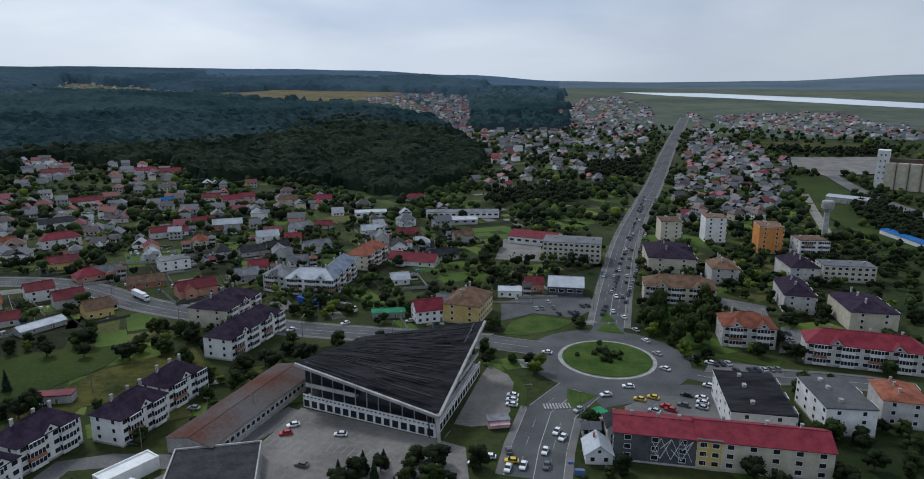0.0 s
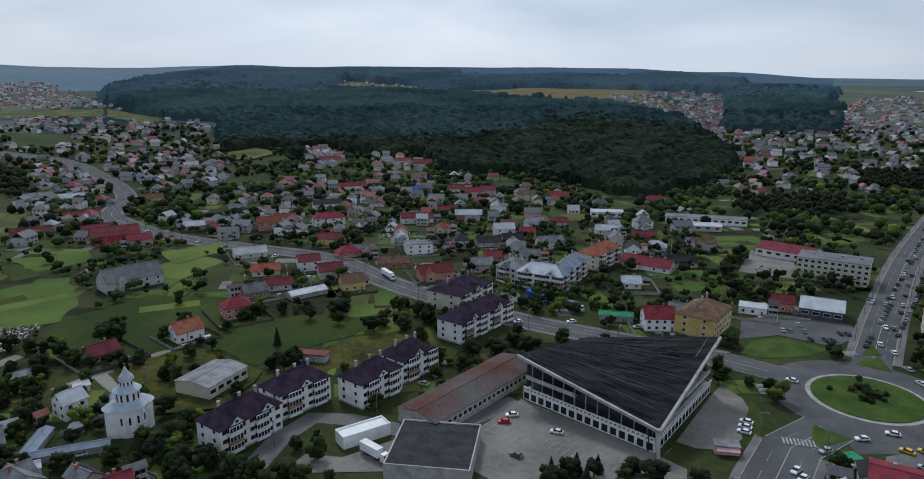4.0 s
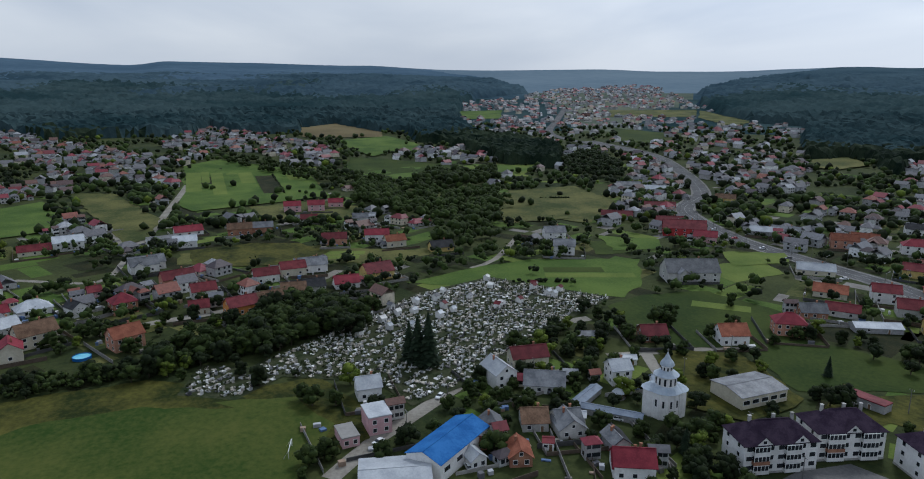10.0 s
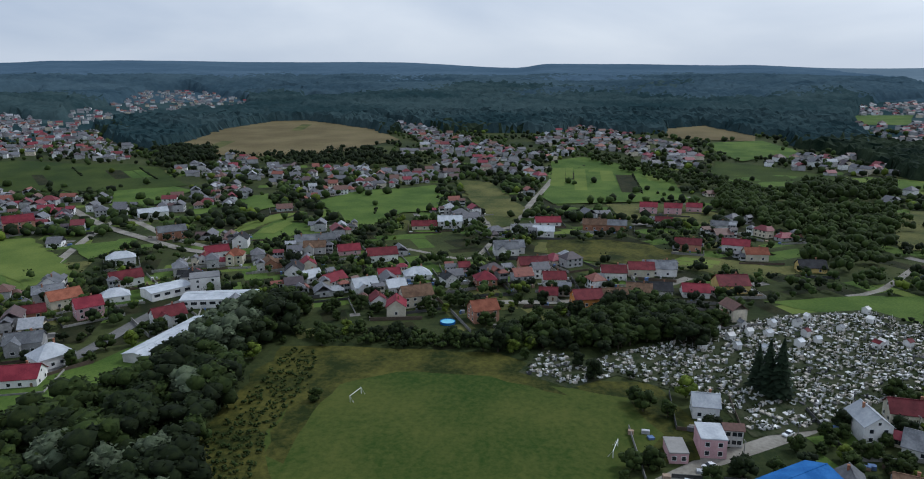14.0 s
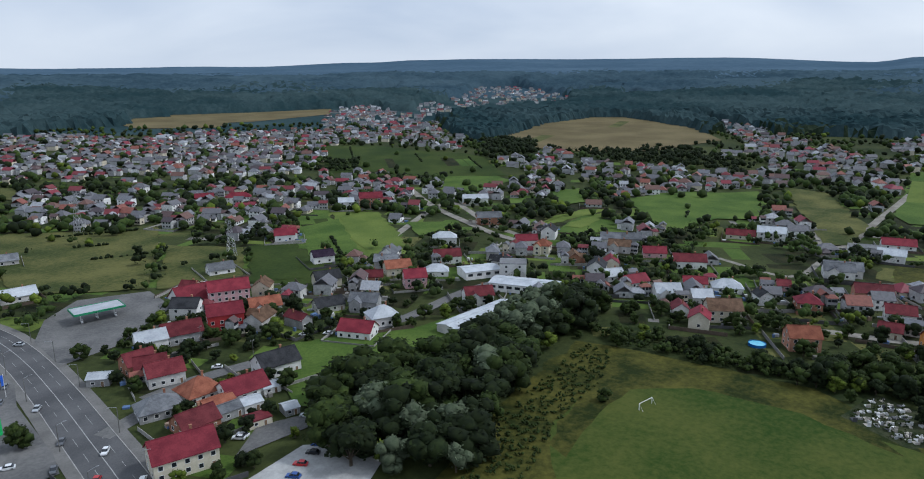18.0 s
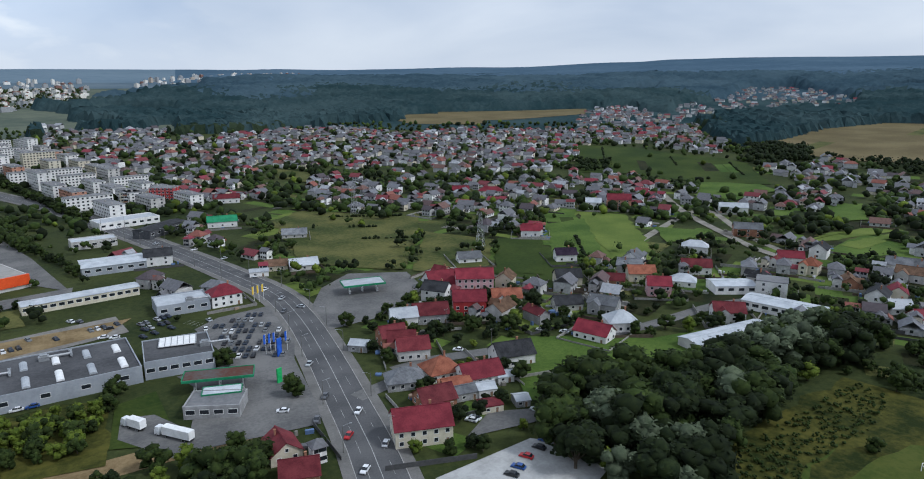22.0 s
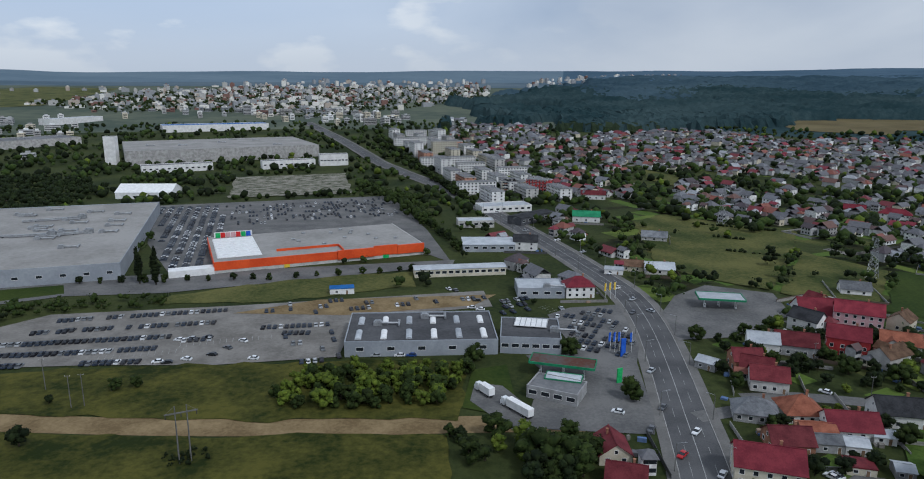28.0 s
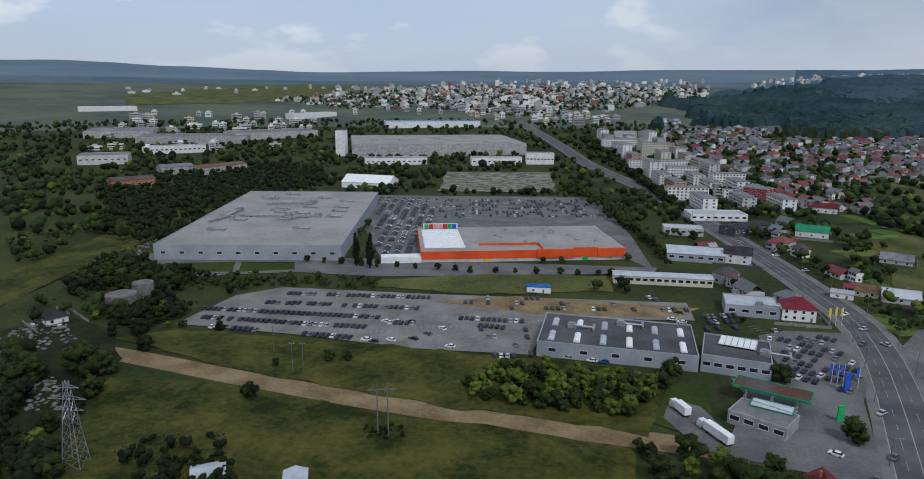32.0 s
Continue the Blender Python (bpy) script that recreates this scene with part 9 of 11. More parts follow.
# woods and villages, place by place
forest([(-1179, 402), (-1523, 557), (-1296, 543), (-1037, 485), (-943, 519), (-851, 530), (-723, 449), (-762, 403), (-839, 405), (-971, 404), (-1028, 372)])
forest([(-1155, -794), (-1300, -817), (-1430, -760), (-1658, -651), (-1855, -512), (-1692, -349), (-1584, -258), (-1425, -229), (-1430, -390), (-1467, -524), (-1318, -572), (-1014, -555), (-921, -553), (-995, -669)])
forest([(-1979, -868), (-2298, -815), (-2074, -733), (-1765, -642), (-1583, -676)])
wood([(-669, 177), (-707, 221), (-651, 236), (-600, 245), (-620, 294), (-597, 310), (-515, 274), (-491, 236), (-492, 192), (-514, 178), (-564, 168), (-619, 167)], 11.0, 11, 201, mat="leaf_mid", label="dense dark trees along the creek")
wood([(-707, 255), (-747, 292), (-737, 307), (-739, 366), (-654, 326), (-644, 299), (-666, 244)], 11.5, 13, 202, mat="leaf_mid", label="tall dark trees in a row")
wood([(-962, 78), (-911, 114), (-821, 168), (-740, 198), (-681, 183), (-742, 153), (-815, 117), (-903, 73)], 11.5, 9, 203, mat="leaf_mid", label="dark hedge trees between fields")
wood([(-488, 193), (-491, 236), (-464, 240), (-409, 206), (-396, 179), (-416, 168)], 11.5, 11, 204, mat="leaf_mid", label="dark creek trees beside the village")
wood([(-747, 198), (-736, 225), (-634, 210), (-564, 198), (-543, 179), (-575, 150)], 11.5, 11, 205, mat="leaf_mid", label="dark trees along the creek")
wood([(-804, 537), (-724, 536), (-632, 484), (-636, 454), (-678, 436), (-755, 469)], 9, 10, 206, mat="leaf_dark", label="dark trees before the valley town")
wood([(-924, -549), (-952, -471), (-848, -409), (-789, -454)], 10, 11, 207, mat="leaf_dark", label="dark clump of trees below the stubble hill")
wood([(-901, -436), (-901, -368), (-930, -302), (-971, -294), (-978, -238), (-875, -136), (-836, -139), (-837, -207), (-831, -268)], 11, 9, 208, mat="leaf_dark", label="band of dark trees below the stubble hill")
wood([(-654, -625), (-681, -584), (-622, -537), (-594, -567)], 10, 8, 209, mat="leaf_dark", label="dark trees in the pasture")
wood([(446, 993), (540, 945), (610, 952), (574, 895), (487, 908), (428, 933)], 10, 9, 210, mat="leaf_dark", label="dark tree belt before the far quarter")
wood([(372, 640), (403, 654), (365, 522), (320, 454), (314, 489), (322, 534)], 8, 8, 211, mat="leaf_dark", label="dark scrub along the railway")
wood([(164, 868), (229, 885), (211, 784), (153, 768)], 9, 9, 212, mat="leaf_dark", label="dark trees beside the avenue")
wood([(21, 640), (61, 712), (121, 694), (112, 624), (52, 608), (25, 600)], 9, 9, 213, mat="leaf_dark", label="dark trees among yards")
village([(-471, 684), (-299, 704), (-238, 746), (-142, 662), (-76, 599), (-7, 623), (7, 450), (-8, 379), (-86, 432), (-119, 372), (-167, 366), (-284, 402)], 25, 301, 20, 0.5, 480)
village([(-442, 503), (-418, 674), (-372, 663), (-240, 433), (-206, 338), (-286, 346), (-347, 395)], 24, 302, 20, 0.55, 480)
village([(-1274, 2065), (-1429, 2534), (-1111, 2401), (-759, 2005), (-734, 1774), (-1051, 1854)], 34, 303, 10, 0.5, 480)
village([(-586, 1834), (-348, 1817), (-320, 1670), (-520, 1670)], 24, 304, 10, 0.7, 480)
village([(-294, 2105), (-86, 2297), (30, 2157), (16, 1130), (-64, 1398), (-207, 1682)], 26, 305, 10, 0.6, 480)
village([(-533, 818), (-498, 848), (-417, 726), (-455, 693)], 17, 306, 20, 0.8, 480)
village([(-434, 816), (-362, 822), (-319, 742), (-361, 710)], 16, 307, 20, 0.8, 480)
village([(-1736, 752), (-1880, 1008), (-2244, 1362), (-2240, 1786), (-1596, 1407), (-1038, 1048), (-897, 1076), (-614, 738), (-664, 693), (-758, 645), (-796, 550), (-862, 537), (-988, 544), (-1053, 502), (-1261, 540)], 30, 308, 10, 0.6, 480)
village([(-761, 584), (-732, 644), (-606, 729), (-476, 574), (-492, 497), (-485, 441), (-580, 468), (-698, 499)], 19, 309, 10, 0.75, 480)
village([(-574, 388), (-568, 450), (-472, 430), (-335, 405), (-310, 374), (-348, 352), (-402, 318), (-464, 319)], 20, 310, 15, 0.6, 480)
village([(-879, 281), (-964, 355), (-919, 381), (-829, 407), (-782, 380), (-808, 320), (-845, 272)], 20, 311, 15, 0.7, 480)
village([(-1159, 0), (-1328, 82), (-1196, 136), (-1054, 212), (-932, 221), (-863, 191), (-909, 153), (-998, 115), (-1033, 1)], 19, 312, 15, 0.75, 480)
village([(-1417, -326), (-1341, -240), (-1152, -127), (-968, -6), (-837, 2), (-798, -46), (-779, -140), (-813, -160), (-899, -130), (-1115, -200)], 19, 313, 15, 0.75, 480)
village([(-1421, -1052), (-1774, -1142), (-2242, -1370), (-2423, -1275), (-1950, -855), (-1607, -701), (-1443, -767), (-1306, -836), (-1194, -866)], 30, 314, 30, 0.5, 480)
village([(-1210, -1166), (-1356, -1135), (-1194, -866), (-1109, -761), (-922, -575), (-819, -509), (-828, -596), (-826, -686), (-760, -728)], 22, 315, 30, 0.7, 480)
village([(-806, -455), (-834, -402), (-794, -351), (-774, -313), (-715, -301), (-723, -353), (-753, -408)], 17, 316, 15, 0.8, 480)
village([(-739, -302), (-806, -272), (-860, -225), (-864, -129), (-766, -112), (-710, -142), (-694, -178), (-625, -207), (-639, -238)], 18, 317, 15, 0.75, 480)
village([(-482, -458), (-551, -496), (-556, -458), (-633, -428), (-652, -350), (-699, -320), (-605, -275), (-559, -298), (-534, -346), (-493, -369), (-474, -388), (-439, -407)], 18, 318, 20, 0.75, 480)
village([(-347, -1132), (-528, -1171), (-591, -1084), (-629, -996), (-727, -1000), (-893, -857), (-700, -633), (-604, -577), (-501, -598), (-487, -668), (-457, -724), (-402, -738), (-321, -792), (-268, -859)], 18, 319, 30, 0.82, 480)
village([(-304, -692), (-341, -703), (-363, -680), (-350, -619), (-372, -569), (-322, -491), (-272, -501), (-243, -554)], 18, 320, 30, 0.75, 480)
village([(-395, -604), (-478, -570), (-550, -524), (-434, -412), (-350, -415), (-326, -480)], 18, 321, 30, 0.75, 480)
village([(-262, -1159), (-338, -1103), (-263, -845), (-291, -800), (-236, -625), (-184, -597), (-142, -550), (-156, -709)], 21, 322, 30, 0.55, 480)
village([(-386, -237), (-500, -229), (-466, -204), (-531, -196), (-512, -154), (-473, -122), (-408, -129), (-327, -198)], 20, 323, 20, 0.6, 480)
village([(542, 1461), (803, 1518), (793, 1171), (705, 1037), (597, 1119), (471, 1222)], 22, 324, 10, 0.8, 480)
village([(439, 1136), (429, 901), (349, 705), (267, 582), (221, 583), (282, 781)], 22, 325, 10, 0.65, 480)
village([(-126, -1453), (-190, -1288), (-300, -1291), (-243, -954), (-188, -778), (-126, -815), (-97, -1072)], 20, 326, 30, 0.7, 480)
zone([(-120.1, 1662.2), (63.4, 2085.7), (195.1, 1606.9), (139.1, 896.0), (36.3, 861.9), (-31.8, 1230.2)], 30, 13, 0, fill=0.6)
zone([(10.2, 671.3), (204.7, 786.0), (425.6, 1472.0), (505.0, 2141.5), (373.7, 2022.0), (135.2, 1634.6), (-116.4, 1624.0), (30.9, 963.7)], 26, 14, 20, fill=0.6)
zone([(189.8, 608.4), (252.5, 784.7), (489.9, 1401.1), (519.9, 1610.4), (385.3, 949.1), (392.6, 805.8), (254.0, 530.6), (163.9, 529.3)], 21, 15, 15, fill=0.8)
zone([(-165.5, 113.2), (-135.3, 128.6), (-146.7, 145.1), (-156.0, 132.4), (-143.4, 114.8), (-172.2, 100.1)], 15, 31, 20, fill=0.5)
city([(845.5, -1670.1), (700.6, -2183.7), (501.8, -2516.8), (-368.6, -2611.6), (-273.7, -2035.1), (-43.0, -1667.9), (157.0, -1418.5), (448.4, -1570.9), (546.0, -1462.3)], 29, 40, low=4, high=13, fill=0.5)
wood([(845.5, -1670.1), (700.6, -2183.7), (501.8, -2516.8), (-368.6, -2611.6), (-273.7, -2035.1), (-43.0, -1667.9), (157.0, -1418.5), (448.4, -1570.9), (546.0, -1462.3)], 26, 9, 48, mat="leaf_mid", label="trees between the city blocks")
city([(1017.4, -2204.9), (772.9, -2408.3), (335.4, -2948.1), (-418.8, -2984.3), (-324.4, -2609.3), (673.7, -2099.9)], 46, 41, low=5, high=14, fill=0.6)
city([(-526.7, -2658.2), (-1067.3, -2981.8), (-1464.9, -3323.1), (-1221.0, -3495.9), (-662.2, -3108.2)], 60, 42, low=7, high=15)
city([(725.4, -938.8), (446.2, -1023.4), (563.7, -1321.3), (336.8, -1447.4), (370.7, -1591.4), (647.8, -1401.8), (916.5, -1190.5)], 52, 43, low=7, high=11, fill=0.6, mat="town_walls", name="works_halls", label="low grey works halls at the edge of the city")
forest([(-1305.1, 1690.7), (-642.9, 946.1), (-599.5, 955.4), (-325.3, 821.9), (-201.3, 757.7), (-47.6, 652.5), (11.8, 788.1), (39.0, 955.4), (-80.8, 1481.9), (-347.3, 1815.1), (-800.1, 1937.2), (-1136.7, 1892.8)])
forest([(-1135.2, -2332.3), (-833.8, -1620.1), (-1250.3, -1164.7), (-1713.9, -1431.6), (-2072.8, -1841.8), (-1716.9, -2266.5)])
wood([(313.5, -379.2), (265.1, -383.0), (274.1, -475.6), (272.0, -622.3), (273.1, -697.2), (352.0, -758.5), (474.0, -692.1), (485.2, -593.0)], 10, 8, 57, mat="leaf_dark", label="tangled dark scrub woodland")
wood([(28.1, -723.2), (-23.9, -618.6), (-40.1, -513.9), (-30.2, -491.8), (-7.7, -586.8), (28.6, -675.9)], 9, 9, 58, mat="leaf_mid", label="row of street trees and bushes")

# creek trees, cemetery, field
trees_in([(-155.5, -146.8), (-169.0, -152.9), (-194.9, -144.3), (-215.0, -130.5), (-260.1, -130.9), (-288.2, -131.2), (-310.6, -115.2), (-309.4, -102.5), (-258.9, -108.3), (-234.1, -108.5), (-194.2, -100.1), (-162.9, -92.6), (-148.4, -89.4), (-125.9, -124.6), (-139.3, -135.1)], 8.6, 14.5, 61, ("dark", "dark", "mid", "mid", "pale"), 1.2, False)
trees_in([(-254.0, -146.9), (-291.5, -142.1), (-305.6, -132.4), (-282.4, -118.8), (-249.3, -120.7), (-232.2, -128.3)], 6, 11, 62, ("pale",), 1.1, False)
trees_in([(-285.7, -14.8), (-298.6, 41.2), (-317.3, 78.8), (-293.4, 80.2), (-273.7, 39.1), (-264.7, -10.6)], 6.5, 10, 63, ("dark", "mid"), 1.1, False)
scrub([(-279.2, -105.5), (-281.6, -51.2), (-275.9, -13.9), (-266.8, -13.0), (-265.4, -47.7), (-269.7, -93.2)], 3.5, 4, 64)
scrub([(-156.5, -92.9), (-190.6, -95.4), (-232.4, -96.6), (-259.0, -97.3), (-257.5, -83.3), (-228.3, -77.7), (-189.3, -77.4), (-147.8, -69.3), (-141.8, -83.8)], 2.5, 1.5, 65, "leaf_orchard", "weedy yellow-green scrub")
trees_in([(-299.3, 17.4), (-277.6, 41.8), (-282.0, 84.4), (-305.3, 91.3), (-330.5, 55.9), (-317.6, 31.8)], 7, 10, 66, ("dark", "mid"), 1.1, False)
graves([(-246.8, 1.6), (-268.5, 9.7), (-259.8, 25.5), (-295.3, 76.9), (-322.3, 115.5), (-335.8, 166.5), (-279.3, 209.2), (-260.5, 169.0), (-244.0, 140.9), (-215.6, 97.8), (-208.6, 75.6), (-230.8, 69.3), (-249.3, 37.3), (-236.7, 18.9)], 71, 26)
tree(-237.4, 88.2, 22, "conifer")
tree(-234.7, 91.6, 24, "conifer")
tree(-243.2, 86.5, 18, "conifer")
tree(-243.3, 27.8, 9, "dark")
tree(-253.9, 22.7, 7, "dark")
tree(-218.9, 65.8, 7, "dark")
tree(-219.1, 42.6, 8, "mid")
tree(-215.8, 50.1, 7, "mid")
tree(-224.8, 40.6, 7, "mid")
tree(-184.4, 39.2, 6, "mid")
tree(-277.6, 41.8, 9, "mid")
goal(-218.4, -57.0, -17)
goal(-191.6, 30.5, 163)
tree(128.9, -364.3, 21, "poplar")
tree(119.5, -361.3, 22, "poplar")
trees_in([(38.0, -218.4), (24.0, -238.2), (-30.7, -243.1), (-33.5, -224.4), (-24.9, -207.2), (15.6, -208.8)], 4.5, 6, 67, ("bright", "bright", "mid"), 1.0, False)
tree(104.0, -194.1, 8, "dark")
tree(108.7, -222.1, 4, "dark")
tree(174.8, -202.5, 9, "dark")
tree(-38.7, -246.0, 8, "mid")
tree(-90.1, -208.1, 8, "mid")
tree(90.7, -231.9, 5, "mid")
tree(84.0, -233.5, 5, "mid")
tree(-89.6, -209.6, 9, "mid")
trees_in([(-47.8, -174.0), (-65.5, -172.0), (-63.9, -158.7), (-53.8, -153.2), (-42.8, -161.3)], 6, 9, 68, ("mid", "dark"), 1.1, False)
portal_pole(52.9, -183.2, 20)
pole(100.0, -218.6, 12)
pole(96.1, -219.4, 12)
pole(115.2, -233.5, 12)
pylon(131.9, -146.9, 10)
pylon(-263.3, -496.5, 30, 30)
pylon(-278.1, -344.4, 30, 24)
gazebo(-182.3, 144.0)
pool(-298.3, -35.0, 0)
trees_in([(83.2, 291.6), (97.9, 325.0), (124.8, 325.2), (106.7, 270.7), (90.9, 264.1)], 9.5, 11, 69, ("conifer", "mid", "mid"), 0.8, False)
trees_in([(-36.8, 172.0), (-24.2, 179.0), (-14.2, 183.9), (-1.6, 179.1), (0.2, 161.9), (-34.8, 161.7)], 5.5, 7, 70, ("dark", "mid", "conifer"), 1.1, False)
shrubs(62, 260, 7.5, 5, h=1.9)
shrubs(48, 262, 1.5, 6)
shrubs(60, 274, 1.5, 7)
row_of_trees([(19.4, 365.2), (14.3, 417.0), (23.3, 448.6)], 9, 9, 72)
row_of_trees([(161.3, -366.0), (60.6, -367.9), (-19.0, -377.2), (-53.9, -373.8)], 11, 5, 73)
row_of_trees([(-16.0, -618.5), (-29.1, -517.7), (-46.6, -455.1), (-48.2, -424.1)], 9, 7, 74)
scrub([(236.8, -321.7), (186.1, -327.9), (107.1, -337.6), (103.0, -325.4), (174.8, -308.2), (229.0, -306.1)], 5, 4, 75, "leaf_mid")
scrub([(127.1, -157.7), (100.1, -170.7), (83.3, -154.7), (82.4, -140.9), (101.8, -136.6)], 5, 4.5, 76, "leaf_dark", "dark bramble thicket")
scrub([(175.4, -153.8), (156.2, -158.1), (132.9, -143.6), (128.1, -128.2), (148.5, -123.7)], 5, 6, 77, "leaf_dark", "dark bramble thicket")
scrub([(217.5, -269.0), (198.5, -292.3), (172.4, -262.6), (181.4, -237.9)], 6, 6, 78, "leaf_dark", "dark thicket")
scrub([(61.3, -185.1), (46.8, -188.3), (44.7, -181.4), (58.8, -178.2)], 2.5, 1.8, 79, "leaf_dark", "dark bramble clump")

# vehicles
car_lines([((143.2, -305.8), (71.1, -315.7)), ((149.7, -290.2), (134.2, -291.7)), ((134.6, -292.5), (72.5, -298.4)), ((172.0, -275.2), (87.5, -282.2)), ((165.3, -264.5), (105.3, -267.4)), ((102.7, -267.8), (88.5, -269.2)), ((155.1, -254.4), (132.7, -254.9)), ((112.0, -255.3), (91.5, -255.6)), ((50.3, -290.1), (21.0, -292.0)), ((39.9, -282.3), (27.8, -281.8)), ((80.4, -277.0), (69.3, -277.9)), ((28.3, -250.2), (20.2, -251.4))], 81)
car_rows([(126.0, -393.5), (101.3, -387.7), (115.1, -503.8), (144.2, -598.8), (193.4, -592.4)], 101, 2.7, 7.2, 0.85, 83)
car_rows([(115.6, -515.6), (-11.3, -548.0), (0.0, -630.2), (138.9, -600.2)], 11, 2.8, 8.0, 0.4, 84)
car_rows([(-83.1, -295.6), (-112.4, -305.7), (-109.4, -258.6), (-102.2, -244.1), (-85.4, -251.3)], -30, 2.9, 7.2, 0.75, 85)
car(-38.0, 196.0, 181, "car_white")
car(-54.5, 201.9, 205, "car_white")
car(-55.6, 196.6, 196, "car_red")
car(-46.3, 178.3, 165, "car_grey")
car(36.2, 263.7, 162, "car_white")
car(62.4, 231.6, 175, "car_white")
car(52.7, 224.8, 197, "car_white")
car(40.9, 213.1, 219, "car_silver")
car(31.4, 198.2, 241, "car_white")
car(32.8, 194.5, 240, "car_white")
car(26.2, 186.4, 252, "car_white")
car(25.7, 178.3, 252, "car_grey")
car(81.9, 262.8, 123, "car_silver")
car(80.6, 247.5, 132, "car_white")
car(80.8, 277.2, 114, "car_white")
car(79.6, 290.1, 115, "car_silver")
car(92.4, 232.3, 148, "car_white")
car(94.6, 256.8, 140, "car_grey")
car(100.5, 253.3, 143, "car_white")
car(19.0, 224.1, 165, "car_white")
car(18.5, 220.4, 165, "car_white")
car(18.1, 216.8, 165, "car_white")
car(15.0, 186.7, 95, "car_grey")
car(15.5, 180.8, 175, "car_yellow")
car(14.2, 177.0, 255, "car_white")
car(18.8, 178.3, 254, "car_white")
car(8.9, 183.0, 177, "car_white")
car(4.4, 179.2, 159, "car_white")
car(63.9, 221.1, 154, "car_yellow")
car(69.1, 222.6, 153, "car_yellow")
car(81.7, 224.5, 150, "car_black")
car(86.3, 222.2, 149, "car_white")
car(85.4, 218.6, 149, "car_white")
car(83.8, 215.0, 149, "car_silver")
car(71.8, 215.8, 152, "car_red")
car(72.6, 213.3, 151, "car_red")
car(78.2, 216.8, 150, "car_grey")
car(66.7, 212.4, 153, "car_silver")
car(75.0, 315.8, 87, "car_white")
car(84.8, 339.2, 88, "car_grey")
car(93.3, 366.0, 86, "car_black")
car(96.7, 377.9, 86, "car_silver")
car(102.0, 397.0, 86, "car_black")
car(107.8, 418.1, 86, "car_grey")
car(115.0, 441.5, 85, "car_black")
car(78.3, 307.3, 96, "car_white")
car(83.3, 377.7, 248, "car_silver")
car(83.6, 383.9, 248, "car_blue")
car(81.7, 339.2, 266, "car_white")
car(94.8, 390.4, 266, "car_silver")
car(108.4, 433.4, 266, "car_red")
car(127.3, 486.3, 265, "car_grey")
car(145.6, 540.7, 85, "car_white")
car(176.5, 639.7, 265, "car_silver")
car(-167.2, 136.6, 231, "car_white")
car(-76.7, 289.2, 215, "car_white")
car(-72.8, 279.7, 215, "car_silver")
car(-101.4, 190.5, 178, "car_grey")
car(-91.7, 213.6, 173, "car_silver")
car(-9.9, 308.1, 172, "car_white")
car(-14.1, 287.6, 193, "car_white")
car(-23.7, 301.0, 195, "car_silver")
car(-53.5, 297.7, 210, "car_white")
car(-253.2, 350.2, 241, "car_white")
car(-276.6, 355.9, 243, "car_silver")
car(-299.3, 359.3, 245, "car_grey")
car(-325.9, 365.7, 247, "car_white")
car(-356.5, 371.6, 249, "car_red")
car(-385.5, 380.1, 255, "car_white")
car(-169.0, 133.5, 232, "car_white")
car(-186.0, 56.6, 293, "car_white")
car(-207.7, 85.7, 308, "car_white")
car(-195.0, 122.9, 168, "car_black")
car(-191.9, 123.0, 167, "car_black")
car(-162.3, 76.6, 175, "car_white")
car(-87.4, -152.0, 40, "car_white")
car(-92.4, -172.0, 42, "car_red")
car(-102.5, -184.8, 46, "car_white")
car(-99.5, -161.2, -132, "car_white")
car(-98.2, -201.5, 49, "car_grey")
car(-88.7, -187.4, 55, "car_grey")
car(-105.3, -231.0, 45, "car_silver")
car(-128.2, -316.8, 38, "car_silver")
car(-126.8, -336.5, 39, "car_white")
car(-132.1, -364.6, 30, "car_white")
car(-121.4, -297.0, 48, "car_grey")
car(-129.7, -415.5, 23, "car_silver")
car(-121.2, -450.1, 20, "car_white")
car(-107.3, -503.3, 23, "car_grey")
car(-93.6, -555.3, 25, "car_white")
car(-81.3, -609.4, 27, "car_black")
car(-69.8, -656.0, 29, "car_white")
car(-104.8, -482.9, -157, "car_silver")
car(-82.0, -199.9, -32, "car_white")
car(-84.1, -294.8, -106, "car_white")
car(-88.6, -305.8, -86, "car_silver")
car(-130.7, -298.8, -54, "car_silver")
car(-36.4, -341.3, -66, "car_white")
car(-39.7, -338.9, -67, "car_grey")
car(-45.0, -310.3, -8, "car_white")
car(-49.1, -307.3, -9, "car_white")
car(-49.0, -320.7, -9, "car_black")
car(-151.0, -150.1, -75, "car_silver")
car(-131.3, -157.9, -70, "car_white")
car(-160.9, -208.3, -48, "car_white")
car(-210.8, -197.1, -67, "car_white")
car(-204.0, -205.1, -65, "car_white")
car(-168.3, -230.3, -76, "car_white")
car(73.7, -256.7, -14, "car_white")
car(64.9, -260.5, -16, "car_black")
car(47.8, -255.4, -9, "car_white")
car(60.4, -267.4, -37, "car_grey")
car(80.1, -253.8, 8, "car_black")
car(84.1, -254.8, 8, "car_white")
car(55.7, -274.7, -39, "car_white")
car(82.7, -277.8, -13, "car_white")
car(77.8, -278.9, -14, "car_silver")
car(71.5, -280.1, -16, "car_black")
car(-0.3, -254.3, -0, "car_silver")
car(-9.8, -253.7, -2, "car_white")
car(-14.5, -253.5, -3, "car_blue")
car(-14, -262, 170, "car_white", "van")
